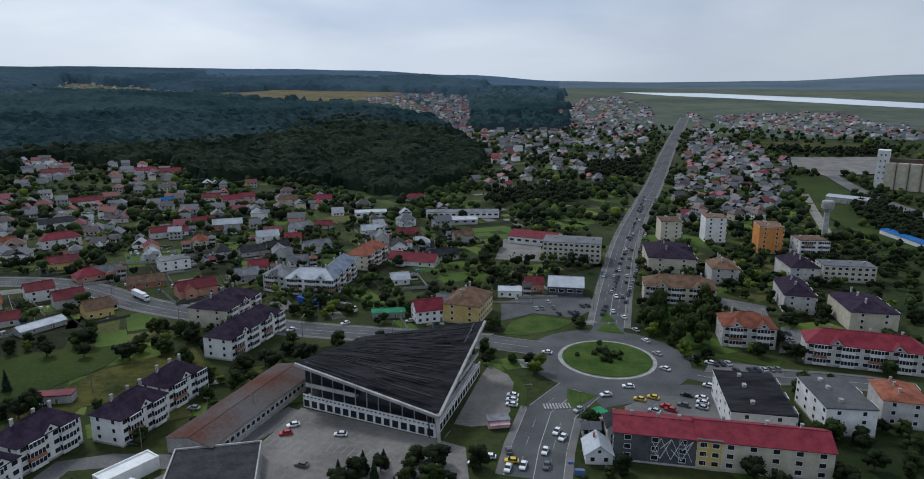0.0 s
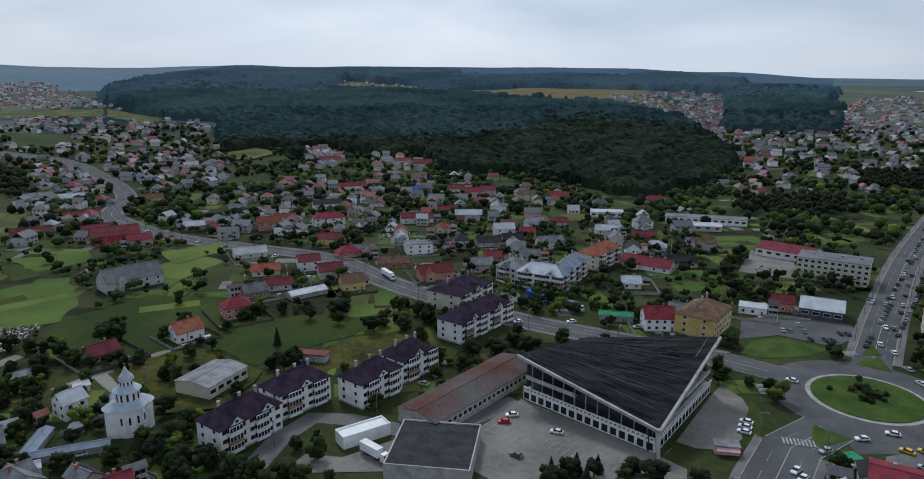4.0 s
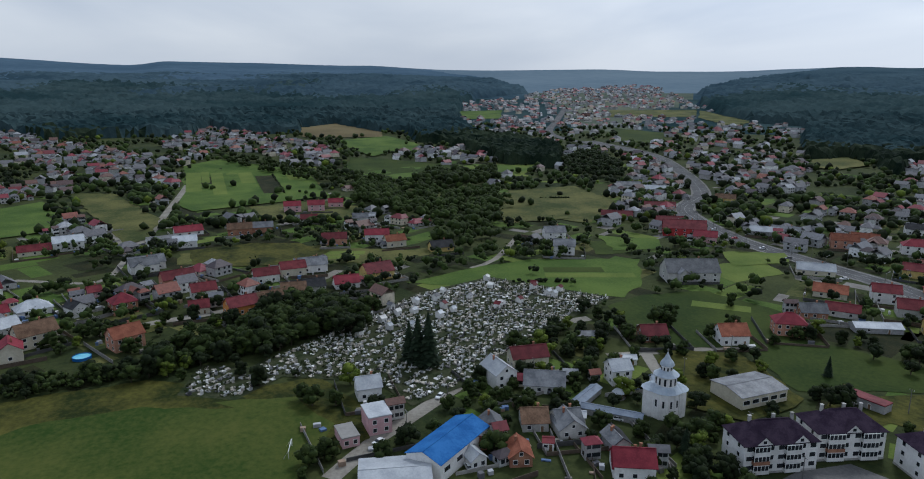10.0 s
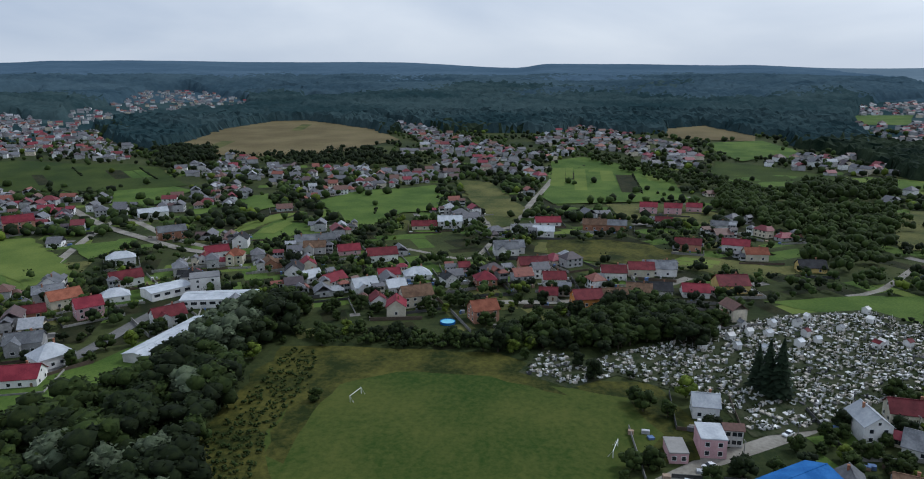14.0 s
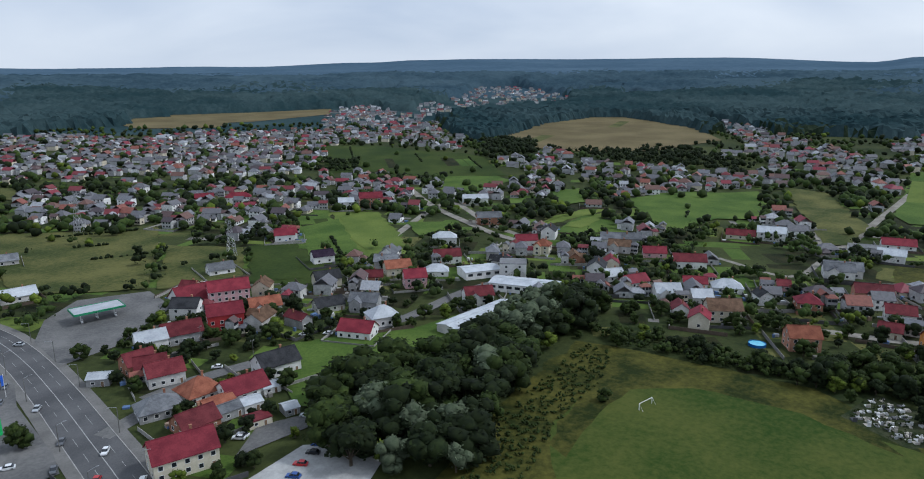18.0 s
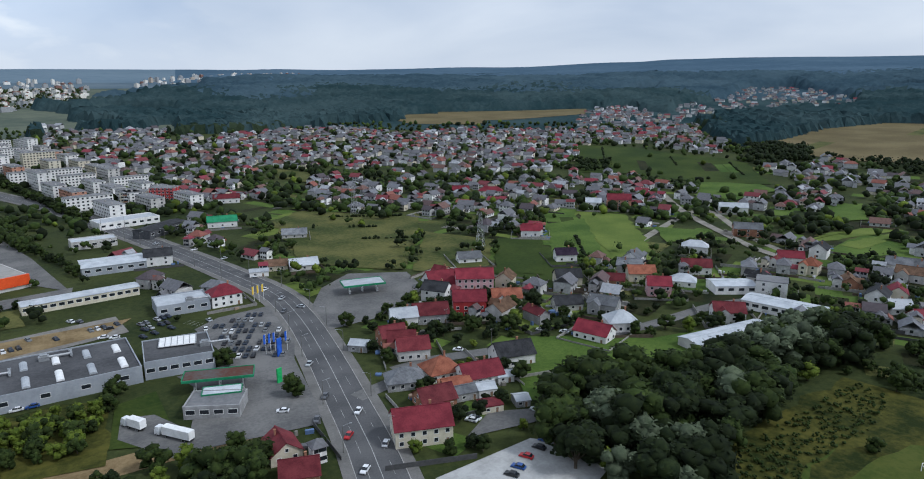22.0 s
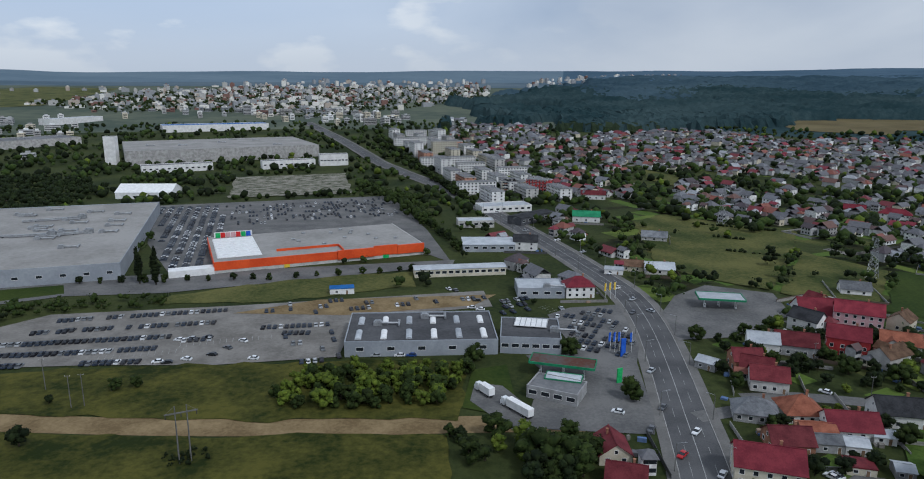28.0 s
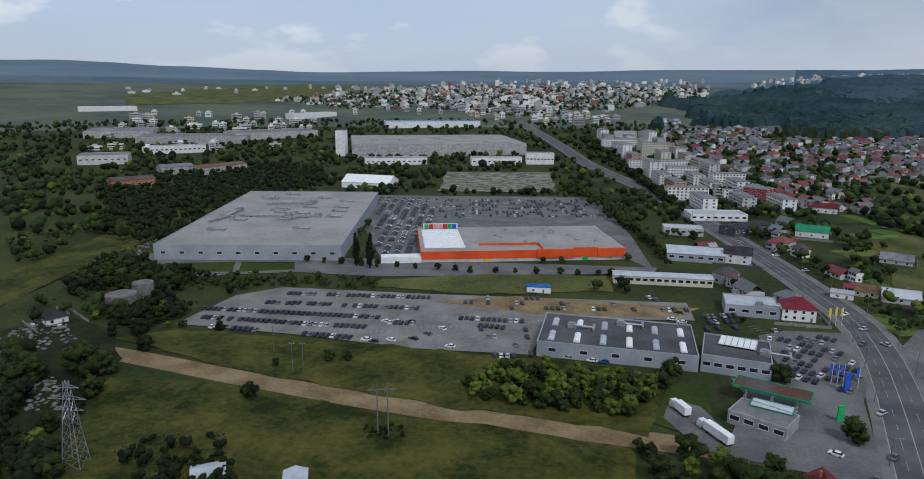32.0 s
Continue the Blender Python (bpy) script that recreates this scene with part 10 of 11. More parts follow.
car(-20, -262, 172, "car_white", "van")
lorry(-86.4, 163.5, -22, "plastic_white", "car_white", 8)
lorry(-76.6, 324.6, -32, "blue_paint", "car_blue", 12)
lorry(-57.7, 317.7, -32, "r_grey", "car_white", 11)
lorry(-166.1, 334.6, -40, "plastic_white", "car_white", 12)
lorry(-48.7, -202.9, -58, "plastic_white", "car_white", 11)
lorry(-39.7, -217.2, -62, "plastic_white", "car_white", 6)
car(-139.9, -133.6, -66, "car_blue")
car(-135.6, -131.6, -66, "car_black")
car(-129.2, -130.2, -65, "car_red")
car(-123.6, -127.3, -64, "car_blue")
car(-119.5, -125.5, -64, "car_black")
car(-129.4, -157.4, -59, "car_white")
car(-151.5, -150.3, -55, "car_silver")
house(41.6, 184.3, 7.9, 9, -3, 1, "r_light", "white", "gable")
house(50.3, 197.2, 7.0, 8, -4, 1.5, "r_dark", "white", "gable")
lattice_front(47.5, 182.9, 68.0, 178.1, 2.0, 8.6)
kiosk(12.6, 203.1, 10)
kiosk(45.5, 207.3, 30, "white", "r_green")
zebra(33.9, 216.5, 5, 9)
zebra(59.3, 300.7, 15, 9)
zebra(25.9, 252.8, 100, 8)
hangar(-171.6, 133.2, 20.2, 4, 42.9, 2.4, "r_slate", "grey_wall", "low churchyard range with a blue-grey roof", "churchyard_range", rise=0.8, category="outbuilding")
hangar(-185.0, 131.9, 16.6, 4, 120.7, 2.4, "r_slate", "grey_wall", "low churchyard range with a blue-grey roof", "churchyard_range", rise=0.8, category="outbuilding")
tree(-143.0, 139.3, 10, "conifer")
tree(-201.1, 144.1, 8, "conifer")
tree(-164.9, 227.3, 9, "conifer")
tree(-145.3, 210.1, 9, "dark")
tree(-147.6, 206.8, 8, "dark")
tree(-153.4, 257.7, 7, "dark")
tree(-157.5, 269.0, 9, "dark")
tree(-238.2, 184.8, 8, "dark")
tree(-232.3, 171.2, 9, "dark")
tree(-238.9, 164.8, 8, "dark")
tree(-250.0, 157.9, 7, "dark")
tree(-186.0, 107.9, 7, "mid")
tree(-238.8, 131.0, 8, "mid")
tree(-220.5, 157.1, 8, "mid")
tree(-143.7, 127.3, 7, "mid")
tree(-135.2, 135.2, 8, "mid")
tree(-127.6, 184.8, 9, "mid")
tree(-241.7, 216.1, 8, "mid")
tree(-243.2, 256.1, 8, "mid")
tree(-224.4, 148.2, 7, "mid")
tree(-207.3, 129.7, 6, "mid")
tree(-157.2, 134.6, 6, "mid")
tree(-188.1, 121.9, 6, "mid")
tree(-235.4, 204.2, 10, "mid")
tree(-231.9, 206.0, 9, "mid")
tree(-214.2, 215.1, 7, "mid")
tree(-119.2, 140.3, 8, "mid")
tree(-111.2, 140.9, 8, "mid")
tree(-99.6, 191.4, 6, "mid")
tree(-101.3, 156.7, 8, "mid")

# signs and flags
flag(-95.6, -251.3, 9)
flag(-97.6, -251.3, 9)
flag(-99.6, -251.4, 9)
flag(-104.2, -250.3, 9)
totem(-99.3, -246.3, 8, 20, "blue_paint")
totem(-89.9, -222.5, 6, 20, "green_paint")
flag(-114.7, -318.6, 9, "yellow_paint")
flag(-117.6, -319.9, 9, "yellow_paint")
flag(-120.2, -320.3, 9, "yellow_paint")
zone([(-382.4, -163.3), (-399.1, -122.0), (-313.7, -87.8), (-303.7, -56.1), (-305.3, -21.8), (-350.2, 1.4), (-381.0, 26.2), (-439.7, 82.9), (-434.6, 101.2), (-387.4, 92.2), (-367.6, 67.2), (-342.4, 27.6), (-335.9, -33.7), (-343.8, -64.9), (-329.8, -99.2)], 15, 32, 20, fill=0.35)
zone([(-164.8, -260.8), (-191.4, -227.5), (-252.7, -191.2), (-310.5, -203.2), (-343.1, -260.1), (-290.9, -282.3), (-240.3, -318.3), (-201.5, -316.2)], 17, 34, 25, fill=0.35)
zone([(-116.4, -196.8), (-119.4, -177.6), (-167.8, -171.4), (-175.3, -194.1), (-135.7, -195.1)], 15, 35, 25, fill=0.35)
zone([(-143.2, -291.9), (-186.3, -283.8), (-254.6, -323.2), (-207.1, -358.3)], 19, 36, 30, fill=0.3)
city([(475.3, -1483.0), (7.9, -1272.1), (-88.7, -1450.0), (93.3, -1568.9)], 40, 44, low=9, high=16, fill=0.5, mat="town_walls", name="town_blocks", label="mixed pale town blocks below the city")
city([(1482.2, -1890.6), (1017.4, -2204.9), (897.0, -1943.2), (1261.3, -1606.3)], 90, 45, low=5, high=9, fill=0.4, mat="town_walls", name="plain_villages", label="scattered pale buildings on the plain")
city([(-1345.9, 651.3), (-1320.7, 829.5), (-1148.8, 1013.7), (-1021.5, 945.9), (-1126.1, 762.2), (-1021.3, 495.6)], 44, 46, low=4, high=8, fill=0.42, mat="city_walls", name="valley_halls", label="low white trade halls along the valley road")
city([(559.7, 1605.5), (842.4, 1407.5), (697.1, 1158.8), (452.5, 1291.3)], 60, 47, low=4, high=8, fill=0.4, mat="town_walls", name="plain_villages", label="scattered pale buildings on the river plain")
car_rows([(64.0, 300.7), (66.8, 300.7), (181.6, 656.7), (178.7, 656.6)], -19, 2.3, 6.2, 0.6, 86, name="street_cars", label="cars parked along the avenue")
car_rows([(82.3, 324.8), (85.3, 324.9), (193.2, 656.9), (190.9, 656.9)], -19, 2.3, 6.2, 0.6, 87, name="street_cars", label="cars parked along the avenue")
car_rows([(-59.7, -320.3), (-75.5, -332.7), (-73.7, -304.2), (-58.9, -297.5)], 20, 2.7, 7.5, 0.7, 88)
car_rows([(34.4, 315.5), (57.9, 308.8), (65.1, 324.7), (37.7, 333.9)], 10, 3.0, 9.0, 0.35, 89)
tank(211.5, -268.6, 7, 7)
tank(209.5, -281.9, 5, 9)
hangar(91.8, -149.0, 8.5, 6.5, -148.3, 2.8, "r_light", "grey_wall", "low shed with a pale zinc roof", rise=1)
hangar(66.4, -149.5, 6.0, 9, -157.7, 3.2, "r_light", "grey_wall", "low shed with a pale zinc roof", rise=1)
shed(19.4, -340.6, 12.4, 6, -175, 3, "r_blue", "white", "flat")
bay_lines(-40.0, 188.8, -20, 9)
bay_lines(-23.4, 203.7, -20, 8)
bay_lines(-63.4, 194.0, -20, 7)
bay_lines(-91.6, -289.3, -60, 9)
bay_lines(77.8, -266.2, 10, 12)
bay_lines(44.9, -279.0, 10, 14)

# clearings and the avenue's line
CLEAR = []
CLEAR.append([(744.0, -898.0), (431.9, -990.3), (285.4, -1229.4), (73.4, -1265.5), (-80.0, -1282.3), (-271.0, -1777.0), (-422.3, -2834.3), (905.1, -2819.6), (1677.5, -2046.5)])
CLEAR.append([(613.5, 2275.0), (1458.6, 2045.6), (703.0, 968.1), (371.9, 1082.2)])
CLEAR.append([(-803.0, 2223.4), (-624.1, 2412.6), (-128.0, 2356.7), (-118.6, 1655.9), (-575.9, 1625.0)])
CLEAR.append([(-592.7, -1248.2), (-801.2, -1318.2), (-1004.7, -1280.3), (-1276.6, -1189.2), (-1310.3, -864.9), (-1206.8, -796.5), (-816.6, -683.8), (-417.3, -888.7)])
CLEAR.append([(-1913.1, 863.9), (-2092.1, 1166.7), (-2474.1, 1489.0), (-2190.6, 1888.2), (-1617.1, 1509.6), (-1246.3, 1132.7), (-1012.7, 1041.0), (-918.9, 1046.2), (-680.9, 781.4), (-880.5, 400.1)])
CLEAR.append([(-1196.7, -818.5), (-1628.5, -819.0), (-2488.9, -1024.2), (-2558.7, -783.7), (-1713.3, -1051.4)])
AVENUE = list([(-87.9, -588.6), (11.1, -1152.0)])
AVENUE_SIDE = 1
forest([(-1042.6, 1205.0), (-627.8, 759.6), (-589.7, 819.5), (-501.6, 749.3), (-450.7, 817.9), (-396.6, 783.3), (-379.8, 857.7), (-276.9, 727.2), (-155.8, 787.1), (-85.8, 662.1), (-11.5, 702.5), (12.6, 894.6), (-53.1, 1145.4), (-114.2, 1341.7), (-325.8, 1589.4), (-549.7, 1674.3), (-748.1, 1938.8), (-853.6, 1753.2), (-1126.8, 1886.9), (-1259.2, 1637.3)])
forest([(-1135.5, 1287.2), (-714.9, 836.6), (-644.8, 816.7), (-570.3, 807.6), (-578.3, 917.8), (-1056.4, 1647.1), (-1053.8, 1390.4)])
forest([(-219.5, -2190.2), (-92.2, -1518.0), (-191.7, -1299.5), (-438.8, -1223.0), (-749.7, -1207.3), (-1514.6, -2493.0), (-844.4, -2416.0), (-406.2, -2204.8)])
cover("field", "meadow", [(-617.3, 761.8), (-608.2, 814.7), (-551.3, 781.8), (-551.6, 722.0), (-581.0, 708.8)], "green clearing in the wood", category="field")
hangar(715.8, -924.4, 94.5, 80, -151.3, 8, "r_grey", "concrete", "wide grey works hall with a flat roof", "factory", units=5)
hangar(571.9, -705.1, 53.5, 36, -148.9, 9, "r_flat", "offwhite", "old pale works building", "factory", windows=8)
hangar(1000.9, -1249.0, 108.6, 30, -136.8, 8, "r_light", "white", "long white warehouse", "warehouse")
hangar(569.2, -1296.2, 113.1, 26, -114.0, 9, "r_light", "white", "white warehouse with a pale roof", "warehouse")
hangar(120.6, -838.8, 63.5, 14, -160.4, 9, "r_flat", "white", "white factory office of three storeys", "factory_office", windows=10)
city([(744.4, -2007.6), (573.6, -2345.1), (222.4, -2537.9), (13.9, -1672.3), (182.4, -1528.5), (475.7, -1508.4)], 42, 52, low=6, high=14, fill=0.45, name="town_blocks", label="mixed pale town blocks below the city")
city([(742.5, -2347.0), (428.2, -3057.3), (-91.4, -3083.4), (-166.9, -2619.8), (338.0, -2427.8)], 60, 53, low=7, high=18, fill=0.3, name="city_towers", label="taller pale towers on the city's skyline")
railway([(272.0, -224.0), (270.4, -258.3), (279.0, -296.4), (289.3, -339.0), (302.5, -411.7), (315.7, -489.6), (332.2, -583.3), (343.7, -651.0)])
rubble_heaps([(234.0, -222.2), (236.7, -243.6), (223.9, -246.5), (200.6, -226.6), (207.2, -212.3), (218.3, -206.7)], 2.0, 91)
rubble_heaps([(184.1, -185.1), (183.6, -195.2), (161.1, -176.7), (163.3, -167.9), (171.0, -170.3)], 1.6, 92)
rubble_heaps([(278.7, -359.1), (288.2, -398.3), (276.9, -388.7), (267.7, -352.9)], 2.2, 93)
tree(171.1, -198.1, 14, "mid")
tree(178.3, -200.6, 11, "mid")
tree(172.3, -204.2, 10, "mid")
trees_in([(186.9, -166.7), (211.4, -205.3), (198.2, -202.7), (168.2, -170.9), (172.8, -161.9)], 6, 9, 94, ("dark", "mid"), 1.1, False)
trees_in([(255.9, -278.7), (274.3, -345.5), (208.1, -322.6), (198.5, -292.3), (226.9, -280.7)], 6.5, 7, 95, ("dark", "mid"), 1.1, False)
trees_in([(188.4, -243.4), (185.1, -267.9), (198.5, -292.3), (201.2, -272.8), (198.3, -241.1)], 6.5, 7, 96, ("dark", "dark"), 1.1, False)
house(226.9, -244.4, 8.9, 7, -121, 1, "r_dark", "white", "hip")
cover("verge", "wild", [(262.2, -226.2), (277.9, -311.8), (295.3, -457.9), (318.1, -579.9), (339.3, -574.3), (337.0, -459.1), (319.0, -349.3), (306.9, -266.6)], "weedy railway verge", category="grass")
trees_in([(-236.7, 121.2), (-209.7, 135.0), (-179.3, 145.9), (-158.0, 156.8), (-120.7, 131.8), (-191.6, 95.6)], 10, 6, 97, ("dark", "mid"), 1.1, True)
trees_in([(-255.0, 211.4), (-210.6, 234.3), (-151.6, 217.0), (-142.6, 196.1), (-150.2, 165.5), (-196.1, 168.7)], 13, 6, 98, ("dark", "mid", "bright"), 1.1, True)
cover("meadow", "wild", [(-214.1, 184.9), (-195.1, 212.9), (-153.1, 202.9), (-149.6, 170.8), (-171.6, 159.5)], "dark tall grass", category="meadow")
car_rows([(65.8, -313.1), (29.7, -326.9), (-57.0, -328.5), (-43.9, -315.6), (15.9, -306.2)], 11, 2.8, 7.5, 0.3, 99)
car_rows([(39.8, -279.3), (19.4, -284.4), (12.8, -254.6), (31.5, -259.6)], 11, 2.8, 9, 0.25, 100)
pole(-134.6, 200.2, 9)
pole(-133.3, 226.4, 9)
pole(-96.6, 185.9, 9)
pole(-83.2, 204.8, 9)
pole(-68.8, 207.2, 9)
pole(-142.9, 164.5, 9)
pole(-117.5, 158.0, 9)
pole(-209.6, 124.6, 8)
pole(-215.4, 111.2, 8)
pole(-200.3, 85.6, 8)
pole(-188.8, 66.7, 8)
pole(-186.8, 177.0, 8)
pole(-197.1, 210.7, 8)
pole(-174.0, -235.6, 8)
pole(-175.2, -204.0, 8)
pole(-203.0, -204.7, 8)
pole(-241.6, -211.4, 8)
pole(-193.1, -142.6, 8)
pole(-154.8, -142.3, 8)
car_rows([(102.2, 254.5), (126.4, 247.8), (123.4, 241.2), (96.9, 246.5)], 5, 2.8, 7, 0.5, 101)
car_rows([(147.5, 290.6), (168.3, 280.6), (160.1, 264.7), (136.0, 267.0)], 5, 2.8, 7.5, 0.5, 102)
trees_in([(128.4, 449.9), (202.5, 434.5), (294.8, 420.3), (159.7, 212.9), (158.7, 241.5), (134.9, 258.3), (123.8, 291.9), (136.0, 366.4)], 18, 7, 103, ("dark", "mid", "mid"), 1.1, True)
trees_in([(195.7, 553.7), (314.8, 555.6), (319.2, 452.4), (235.2, 326.2), (212.6, 379.1), (157.8, 418.7)], 21, 7, 104, ("dark", "mid"), 1.1, True)
hangar(317.3, 466.0, 53.7, 9, -89.5, 4, "r_blue", "white", "long low shed with a bright blue roof", "goods_shed", rise=1, category="shed")
hangar(362.0, 623.5, 34.5, 18, -43.4, 6, "r_light", "offwhite", "pale warehouse with a zinc roof", "warehouse", rise=1.5)
row_of_trees([(-77.5, -587.6), (-41.4, -803.6), (23.9, -1087.7)], 8, 9, 106, ("dark", "mid"), 1.2)
zone([(-91.9, -561.8), (-118.6, -479.6), (-126.2, -375.0), (-146.5, -376.5), (-157.0, -513.3), (-145.1, -630.4)], 20, 107, 30, near=0, fill=0.6)
zone([(-22.4, -494.7), (-54.3, -489.8), (-91.0, -444.0), (-103.7, -385.6), (-111.8, -338.7), (-106.6, -297.5), (-93.8, -328.3), (-66.2, -398.8), (-30.5, -439.6)], 24, 108, 30, near=0, fill=0.4)
city([(544.2, -627.1), (416.7, -629.8), (388.7, -731.1), (379.4, -891.4), (442.3, -1112.3), (648.2, -1158.9), (831.1, -965.9)], 46, 109, low=5, high=9, fill=0.4, mat="town_walls", name="works_halls", label="low grey works halls among trees")


# ---- avenue of white apartment blocks towards the city ----
def avenue_blocks():
    rng = random.Random(21)
    a, b = Vector(AVENUE[0]), Vector(AVENUE[1])
    w = (b - a).normalized()
    side = Vector((w.y, -w.x))
    turn = math.degrees(math.atan2(w.y, w.x))
    n = int((b - a).length / 46)
    for i in range(n):
        for row in range(3):
            p = a + w * (i + 0.5 + rng.uniform(-0.1, 0.1)) * 46 + side * AVENUE_SIDE * (12 + row * 34 + rng.uniform(-3, 3))
            st = rng.choice((4, 4, 5, 4, 6)) if i > 3 else 4
            t = turn + (90 if rng.random() < 0.3 else 0)
            block(p.x, p.y, 34 if row else 38, 12, t if AVENUE_SIDE > 0 else t + 180, st, "r_flat", rng.choice(("white", "white", "cream", "white", "offwhite", "salmon", "white")), "flat", gap=9.0, balconies=False, far=True)


avenue_blocks()

# ---- trees between the houses ----
def garden_trees():
    rng = random.Random(99)
    mid, dark, bright = Grove(), Grove(), Grove()
    r = 175.0
    while r < 1350:
        gap = max(8.0, r * 0.0115)
        n = int(radians(262) * r / gap)
        for i in range(n):
            a = radians(-36 + 262 * (i + rng.uniform(-0.45, 0.45)) / n)
            rr = r + rng.uniform(-0.5, 0.5) * gap
            x, y = -math.sin(a) * rr, math.cos(a) * rr
            k = taken(x, y)
            clump = noise.noise((x / 45, y / 45, 5))
            if y < -190 and x > -130 + (y + 190) * -0.06 and x < 165 and rr < 900 and rng.random() > (0.12 if rr < 430 else 0.55):
                continue
            if (k and not (k == 5 and rng.random() < 0.09 and clump > 0.12)) or rng.random() > (0.85 if rr < 330 else 0.52 if rr < 750 else 0.58) + 1.4 * clump:
                continue
            h = rng.uniform(3.5, 8.5)
            if rr < 330:
                tree(x, y, h, rng.choice(("mid", "mid", "dark", "dark", "dark", "mid", "bright")), 1.1, rng)
            else:
                q = rng.random()
                (mid if q < 0.52 else dark if q < 0.95 else bright).tree(x, y, h, rng, 0.55, rr < 540)
        r += gap
    mid.done("garden_trees", "leaf_orchard", "green fruit and garden trees among the houses")
    dark.done("garden_trees", "leaf_dark", "dark green garden trees among the houses")
    bright.done("garden_trees", "leaf_bright", "yellow-green garden trees among the houses")



# ---- closed canopy of the woods on the slopes and hills ----
def inside_many(ring, xs, ys):
    hit = np.zeros(xs.shape, dtype=bool)
    n = len(ring)
    for i in range(n):
        (x0, y0), (x1, y1) = ring[i], ring[(i + 1) % n]
        if y0 != y1:
            hit ^= ((y0 > ys) != (y1 > ys)) & (xs < (x1 - x0) * (ys - y0) / (y1 - y0) + x0)
    return hit


def canopy():
    gen = np.random.default_rng(123)
    step = 0.0058
    nr, na = int(math.log(4440 / 560) / step), int(radians(266) / step)
    rr = 560 * np.exp(step * np.arange(nr))[:, None] * (1 + step * gen.uniform(-0.4, 0.4, (nr, na)))
    aa = radians(-38) + step * np.arange(na)[None, :] + step * gen.uniform(-0.4, 0.4, (nr, na))
    xs, ys, deg = -np.sin(aa) * rr, np.cos(aa) * rr, np.degrees(aa)
    on = rr > 1230
    for ring in CLEAR:
        on &= ~inside_many(ring, xs, ys)
    d = (rr - 2275) * 0.0042
    on &= ~((rr > 1900) & (deg > 47.9 - d) & (deg < 60.7 + d))
    for ring in FOREST:
        on |= inside_many(ring, xs, ys)
    for ring in HOLES:
        on &= ~inside_many(ring, xs, ys)
    for ring, mat in FIELDS:
        on &= ~inside_many(ring, xs, ys)
    i, j = (xs / CELL + SPAN / 2).astype(int), (ys / CELL + SPAN / 2).astype(int)
    near = (i >= 0) & (i < SPAN) & (j >= 0) & (j < SPAN)
    cell = np.zeros(xs.shape, dtype=np.uint8)
    cell[near] = GRID[i[near], j[near]]
    on &= (cell == 0) | (cell == 4)
    on &= deg < 197
    on &= ~(((deg > 164) | (deg < -2)) & (rr > 2300))
    on &= ~((deg < -9) & (rr > 1230))
    on &= deg < 180
    deep = on.astype(float)
    for _ in range(4):
        for axis in (0, 1):
            deep = (deep + np.roll(deep, 3, axis) + np.roll(deep, -3, axis) + np.roll(deep, 6, axis) + np.roll(deep, -6, axis)) / 5
    deep = np.clip((deep - 0.45) / 0.5, 0, 1) ** 1.3
    plain = (deg > 166) | (deg < -8)
    zs = np.zeros(xs.shape)
    rnd = gen.uniform(0, 1, xs.shape)
    for q in np.ndindex(xs.shape):
        if not on[q]:
            continue
        x, y, r = xs[q], ys[q], rr[q]
        wide = noise.noise((x / 330, y / 330, 2))
        if plain[q] and r > 1230 and noise.noise((x / 170, y / 170, 2)) < 0.1:
            on[q] = False
            continue
        if r > 1230 and wide < -0.62:
            on[q] = False
            continue
        zs[q] = 8 + 7 * rnd[q] * min(2.2, r * step / 5) + 5 * noise.noise((x / 40, y / 40, 7)) + (deep[q] * max(0.0, min(1.0, (r - 1250) / 900)) * 17 * (1 + wide) * min(1.0, max(0.0, (3400 - r) / 700)))
        if r > 3000:
            zs[q] *= max(0.12, 1 - (r - 3000) / 900)
    use = np.zeros(xs.shape, dtype=bool)
    quad = on[:-1, :-1] | on[1:, :-1] | on[:-1, 1:] | on[1:, 1:]
    for du, dv in ((0, 0), (1, 0), (0, 1), (1, 1)):
        use[du:nr - 1 + du, dv:na - 1 + dv] |= quad
    number = np.full(xs.shape, -1)
    number[use] = np.arange(use.sum())
    vs = [(x, y, height(x, y) + (z if z else -1.5)) for x, y, z in zip(xs[use].tolist(), ys[use].tolist(), zs[use].tolist())]
    qi, qj = np.nonzero(quad)
    faces = np.stack((number[qi, qj], number[qi, qj + 1], number[qi + 1, qj + 1], number[qi + 1, qj]), 1)
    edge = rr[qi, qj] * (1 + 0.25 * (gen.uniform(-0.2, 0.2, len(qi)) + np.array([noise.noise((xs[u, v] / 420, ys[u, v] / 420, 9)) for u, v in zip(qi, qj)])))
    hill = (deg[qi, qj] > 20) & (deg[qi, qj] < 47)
    # each farther band is a bluer material, imitating haze by colour
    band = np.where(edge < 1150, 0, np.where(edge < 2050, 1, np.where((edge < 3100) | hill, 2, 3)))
    me = bpy.data.meshes.new("hill_woods")
    me.from_pydata(vs, [], faces.tolist())
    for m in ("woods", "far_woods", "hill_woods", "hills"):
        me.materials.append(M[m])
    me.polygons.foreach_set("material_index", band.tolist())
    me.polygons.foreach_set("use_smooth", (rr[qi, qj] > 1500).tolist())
    tagged(new("hill_woods", me), "unbroken dark woodland canopy over the slopes and hills, haze-tinted far off", "woodland", kind="stuff")


canopy()


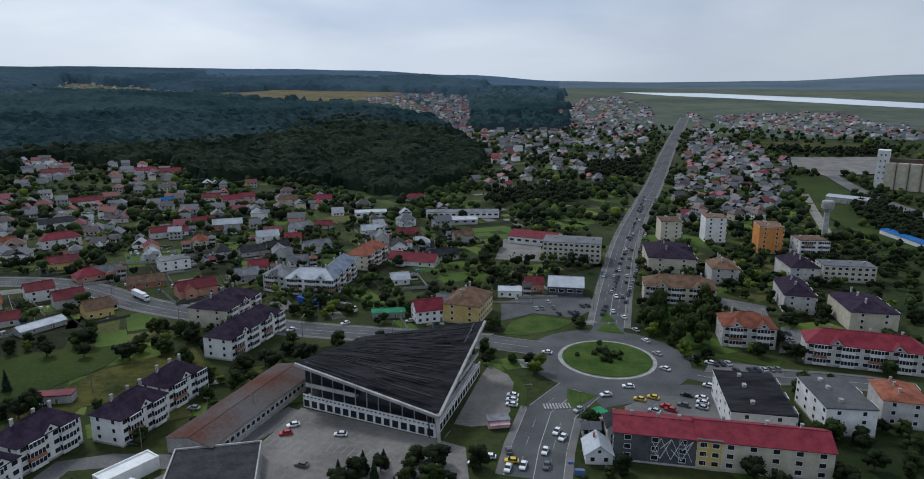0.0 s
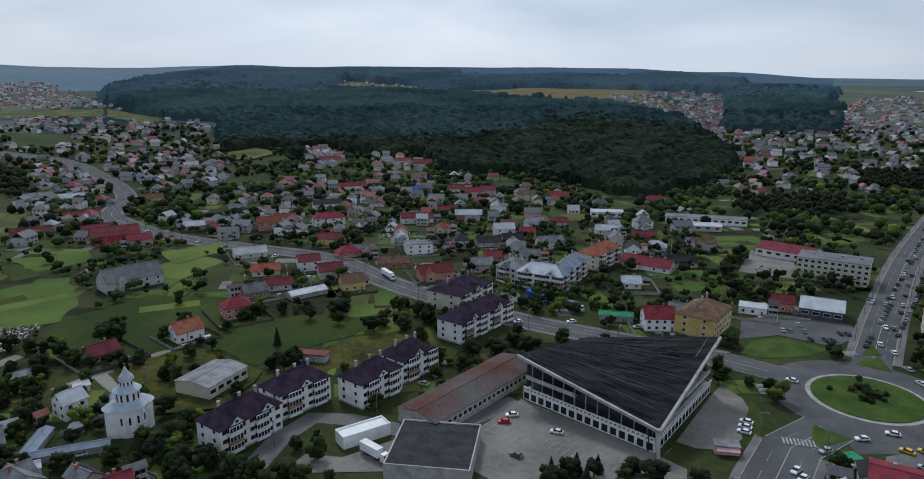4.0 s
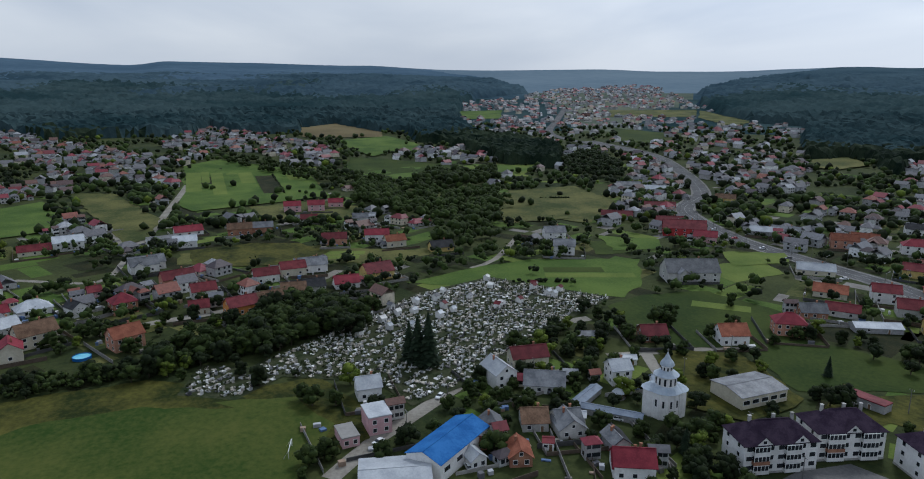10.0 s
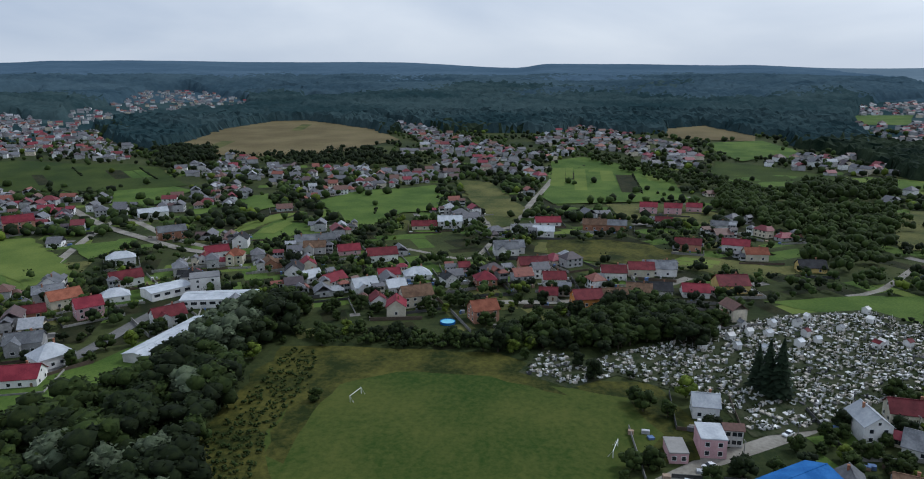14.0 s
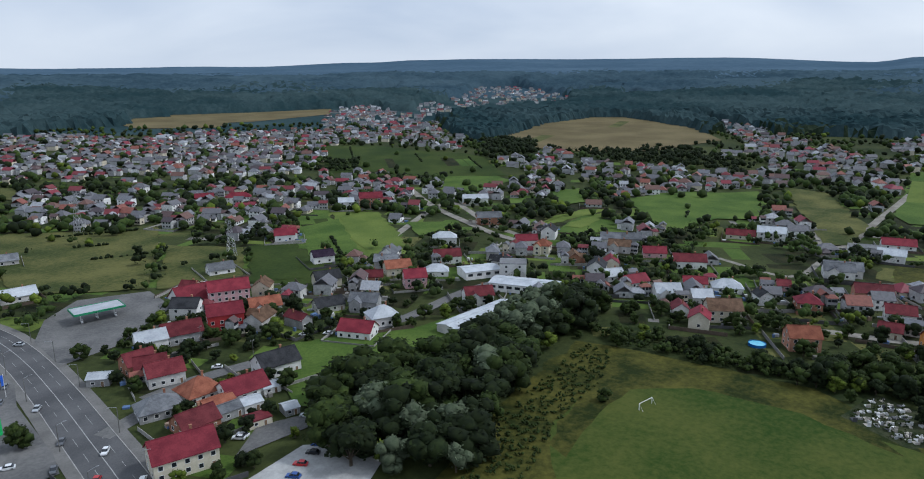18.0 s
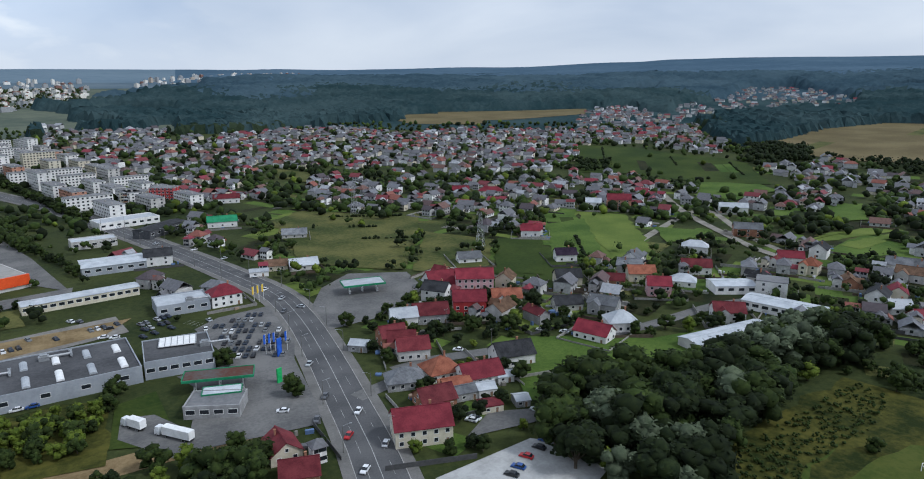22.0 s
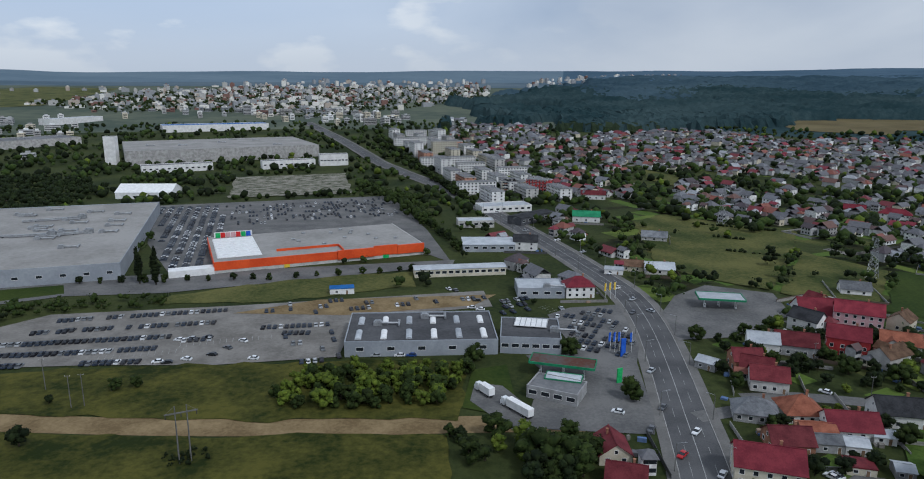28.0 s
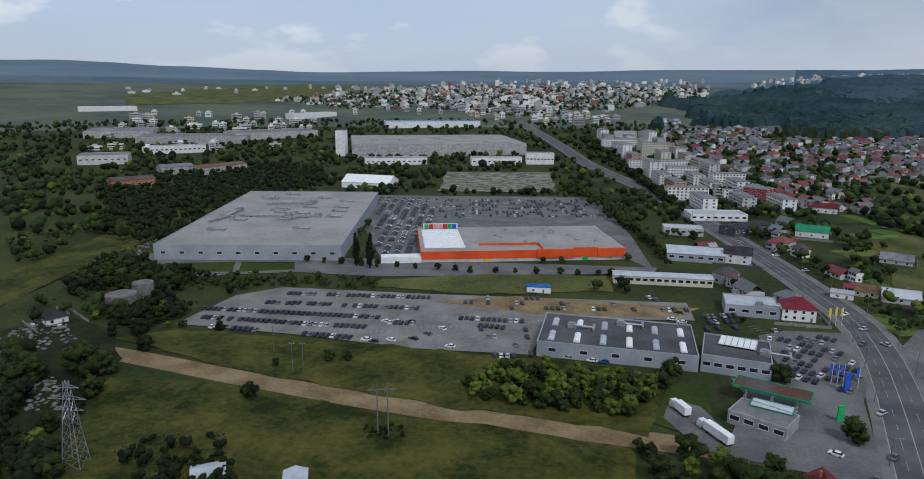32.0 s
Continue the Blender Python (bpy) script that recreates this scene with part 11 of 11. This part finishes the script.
# ---- strips of crops on the fields ----
def strips():
    rng = random.Random(45)
    mats = ("lush", "crop", "crop", "grass", "meadow", "garden", "crop", "stubble")
    sheets = {m: Shape() for m in mats}
    hedge = Grove()
    for ring, mat in FIELDS:
        n = len(ring)
        a, b = max(((ring[i], ring[(i + 1) % n]) for i in range(n)), key=lambda e: math.hypot(e[1][0] - e[0][0], e[1][1] - e[0][1]))
        turn = math.atan2(b[1] - a[1], b[0] - a[0]) + radians(rng.choice((0, 0, 90)))
        c, s = math.cos(turn), math.sin(turn)
        loc = [(x * c + y * s, -x * s + y * c) for x, y in ring]
        u0, u1 = min(p[0] for p in loc), max(p[0] for p in loc)
        v0, v1 = min(p[1] for p in loc), max(p[1] for p in loc)
        size = math.hypot(*[sum(p[k] for p in ring) / n for k in (0, 1)])
        big = 1.0 if size < 700 else 1.9
        if mat == "stubble":
            big *= 1.6
        v = v0
        while v < v1:
            w = rng.uniform(4, 11) * big
            u = u0
            while u < u1:
                ln = rng.uniform(25, 80) * big
                mid = (u + ln / 2, v + w / 2)
                q = [(u, v), (u + ln, v), (u + ln, v + w), (u, v + w)]
                world = [(p * c - t * s, p * s + t * c) for p, t in q]
                if rng.random() < (0.86 if mat != "stubble" else 0.3) and all(inside(ring, *p) for p in world):
                    key = rng.choice(mats[:7]) if mat != "stubble" else rng.choice(("stubble", "meadow"))
                    sheets[key].add([(x, y, height(x, y) + (0.25 if size < 680 else 0.75)) for x, y in world], ((0, 1, 2, 3),))
                    if rng.random() < 0.09 and mat != "stubble":
                        for k in range(int(ln / 2)):
                            if rng.random() < 0.8:
                                t = (u + k * 2 + rng.uniform(-1, 1), v + rng.uniform(-0.6, 0.6))
                                hedge.tree(t[0] * c - t[1] * s, t[0] * s + t[1] * c, rng.uniform(1.2, 2.8), rng, 0.6)
                u += ln + rng.uniform(0, 3)
            v += w + rng.uniform(0.3, 2)
    words = {"lush": "green crop strips on the fields", "crop": "bright yellow-green crop strips", "grass": "grassy strips between crops", "meadow": "weedy fallow strips", "garden": "dark dug strips of earth", "stubble": "dry stubble strips"}
    for key, sh in sheets.items():
        if sh.v:
            solo("field_strips", sh, key, words[key], "field strips", kind="stuff")
    hedge.done("field_hedges", "leaf_dark", "low dark hedges and bushes between field strips", "hedges")


strips()


# ---- garden plots and yards between the houses ----
def garden_plots():
    rng = random.Random(77)
    sheets = {"lush": Shape(), "crop": Shape(), "garden": Shape(), "concrete_lot": Shape(), "meadow": Shape()}
    r = 190.0
    while r < 900:
        gap = 21.0
        n = int(radians(190) * r / gap)
        for i in range(n):
            a = radians(-28 + 190 * (i + rng.uniform(-0.4, 0.4)) / n)
            x, y = -math.sin(a) * r, math.cos(a) * r
            if taken(x, y) in (1, 2, 4) or rng.random() < 0.25:
                continue
            w, d = (rng.uniform(6, 13), rng.uniform(10, 24)) if r < 330 else (rng.uniform(8, 17), rng.uniform(18, 42))
            t = 25 + rng.choice((0, 90)) + rng.uniform(-8, 8)
            key = rng.choice(("lush", "lush", "garden", "garden", "garden", "concrete_lot", "meadow", "crop", "lush"))
            if key == "concrete_lot":
                w, d = w * 0.6, d * 0.5
            ring = rect(x, y, w, d, t)
            sheets[key].add([(p, q, height(p, q) + 0.02 + 0.003 * (i % 5)) for p, q in ring], ((0, 1, 2, 3),))
        r += gap
    words = {"lush": "small green vegetable plots", "crop": "bright yellow-green garden plots", "garden": "dark dug garden beds", "concrete_lot": "small paved house yards", "meadow": "dry grass plots behind houses"}
    for key, sh in sheets.items():
        solo("garden_plots", sh, key, words[key], "garden", kind="stuff")


garden_plots()


# ---- more small houses, in loose clusters between the others ----
def infill():
    rng = random.Random(57)
    r = 330.0
    while r < 1000:
        n = int(radians(95) * r / 17)
        for i in range(n):
            a = radians(55 + 95 * (i + rng.uniform(-0.4, 0.4)) / n)
            q = r + rng.uniform(-7, 7)
            x, y = -math.sin(a) * q, math.cos(a) * q
            if noise.noise((x / 70, y / 70, 8)) < 0.1 or rng.random() < 0.5:
                continue
            if any(taken(x + u, y + v) for u, v in ((0, 0), (6, 0), (-6, 0), (0, 6), (0, -6))):
                continue
            t = 25 + rng.choice((0, 90)) + rng.uniform(-10, 10)
            far_house(x, y, t, rng)
            HOMES.append((x, y, t))
            take(rect(x, y, 12, 10, t), 3)
        r += 17


infill()


# ---- fences and clutter in the yards ----
def yards():
    rng = random.Random(31)
    fences, clutter, lean = Shape(), Shape(), Shape()
    for x, y, t in HOMES:
        r = math.hypot(x, y)
        if r > 620:
            continue
        c, s = math.cos(radians(t)), math.sin(radians(t))
        px, py = rng.uniform(10, 14), rng.uniform(11, 17)
        for ax, ay, bx, by in ((-px, -py, px, -py), (px, -py, px, py), (-px, -py, -px, py)):
            if rng.random() < 0.25:
                continue
            mx, my = x + (ax + bx) / 2 * c - (ay + by) / 2 * s, y + (ax + bx) / 2 * s + (ay + by) / 2 * c
            ln = math.hypot(bx - ax, by - ay)
            if taken(mx, my) in (2, 3):
                continue
            fences.box(mx, my, 0, ln, 0.16, rng.uniform(1.1, 1.8), t + math.degrees(math.atan2(by - ay, bx - ax)))
        for _ in range(rng.randint(3, 7)):
            a, b = rng.uniform(-px, px), rng.uniform(-py, py)
            qx, qy = x + a * c - b * s, y + a * s + b * c
            if taken(qx, qy) in (2, 3) and rng.random() < 0.9:
                continue
            clutter.box(qx, qy, 0, rng.uniform(0.7, 3.0), rng.uniform(0.6, 2.0), rng.uniform(0.4, 1.8), t + rng.uniform(-20, 20))
        for _ in range(rng.randint(0, 2)):
            a, b = rng.choice((-1, 1)) * rng.uniform(7, 10), rng.uniform(-9, 9)
            qx, qy = x + a * c - b * s, y + a * s + b * c
            if not taken(qx, qy):
                far_house(qx, qy, t, rng, 0.45)
                take(rect(qx, qy, 6, 5, t), 3)
    solo("garden_fences", fences, "fence_mix", "low fences and walls round the house plots", "fences", kind="stuff")
    solo("yard_clutter", clutter, "clutter", "boxes, tarpaulins, woodpiles and bins in the yards", "clutter", kind="stuff")


yards()
garden_trees()
plant_all(270)
solo("town_house_walls", FAR_WALLS, "town_walls", "rendered walls of the many small and distant town houses", "houses", kind="stuff")
solo("town_house_windows", FAR_GLASS, "glass", "small dark windows of the distant town houses", "windows", kind="stuff")
solo("town_house_roofs", FAR_ROOFS, "town_roofs", "red, brown and grey roofs of the distant town", "roofs", kind="stuff")
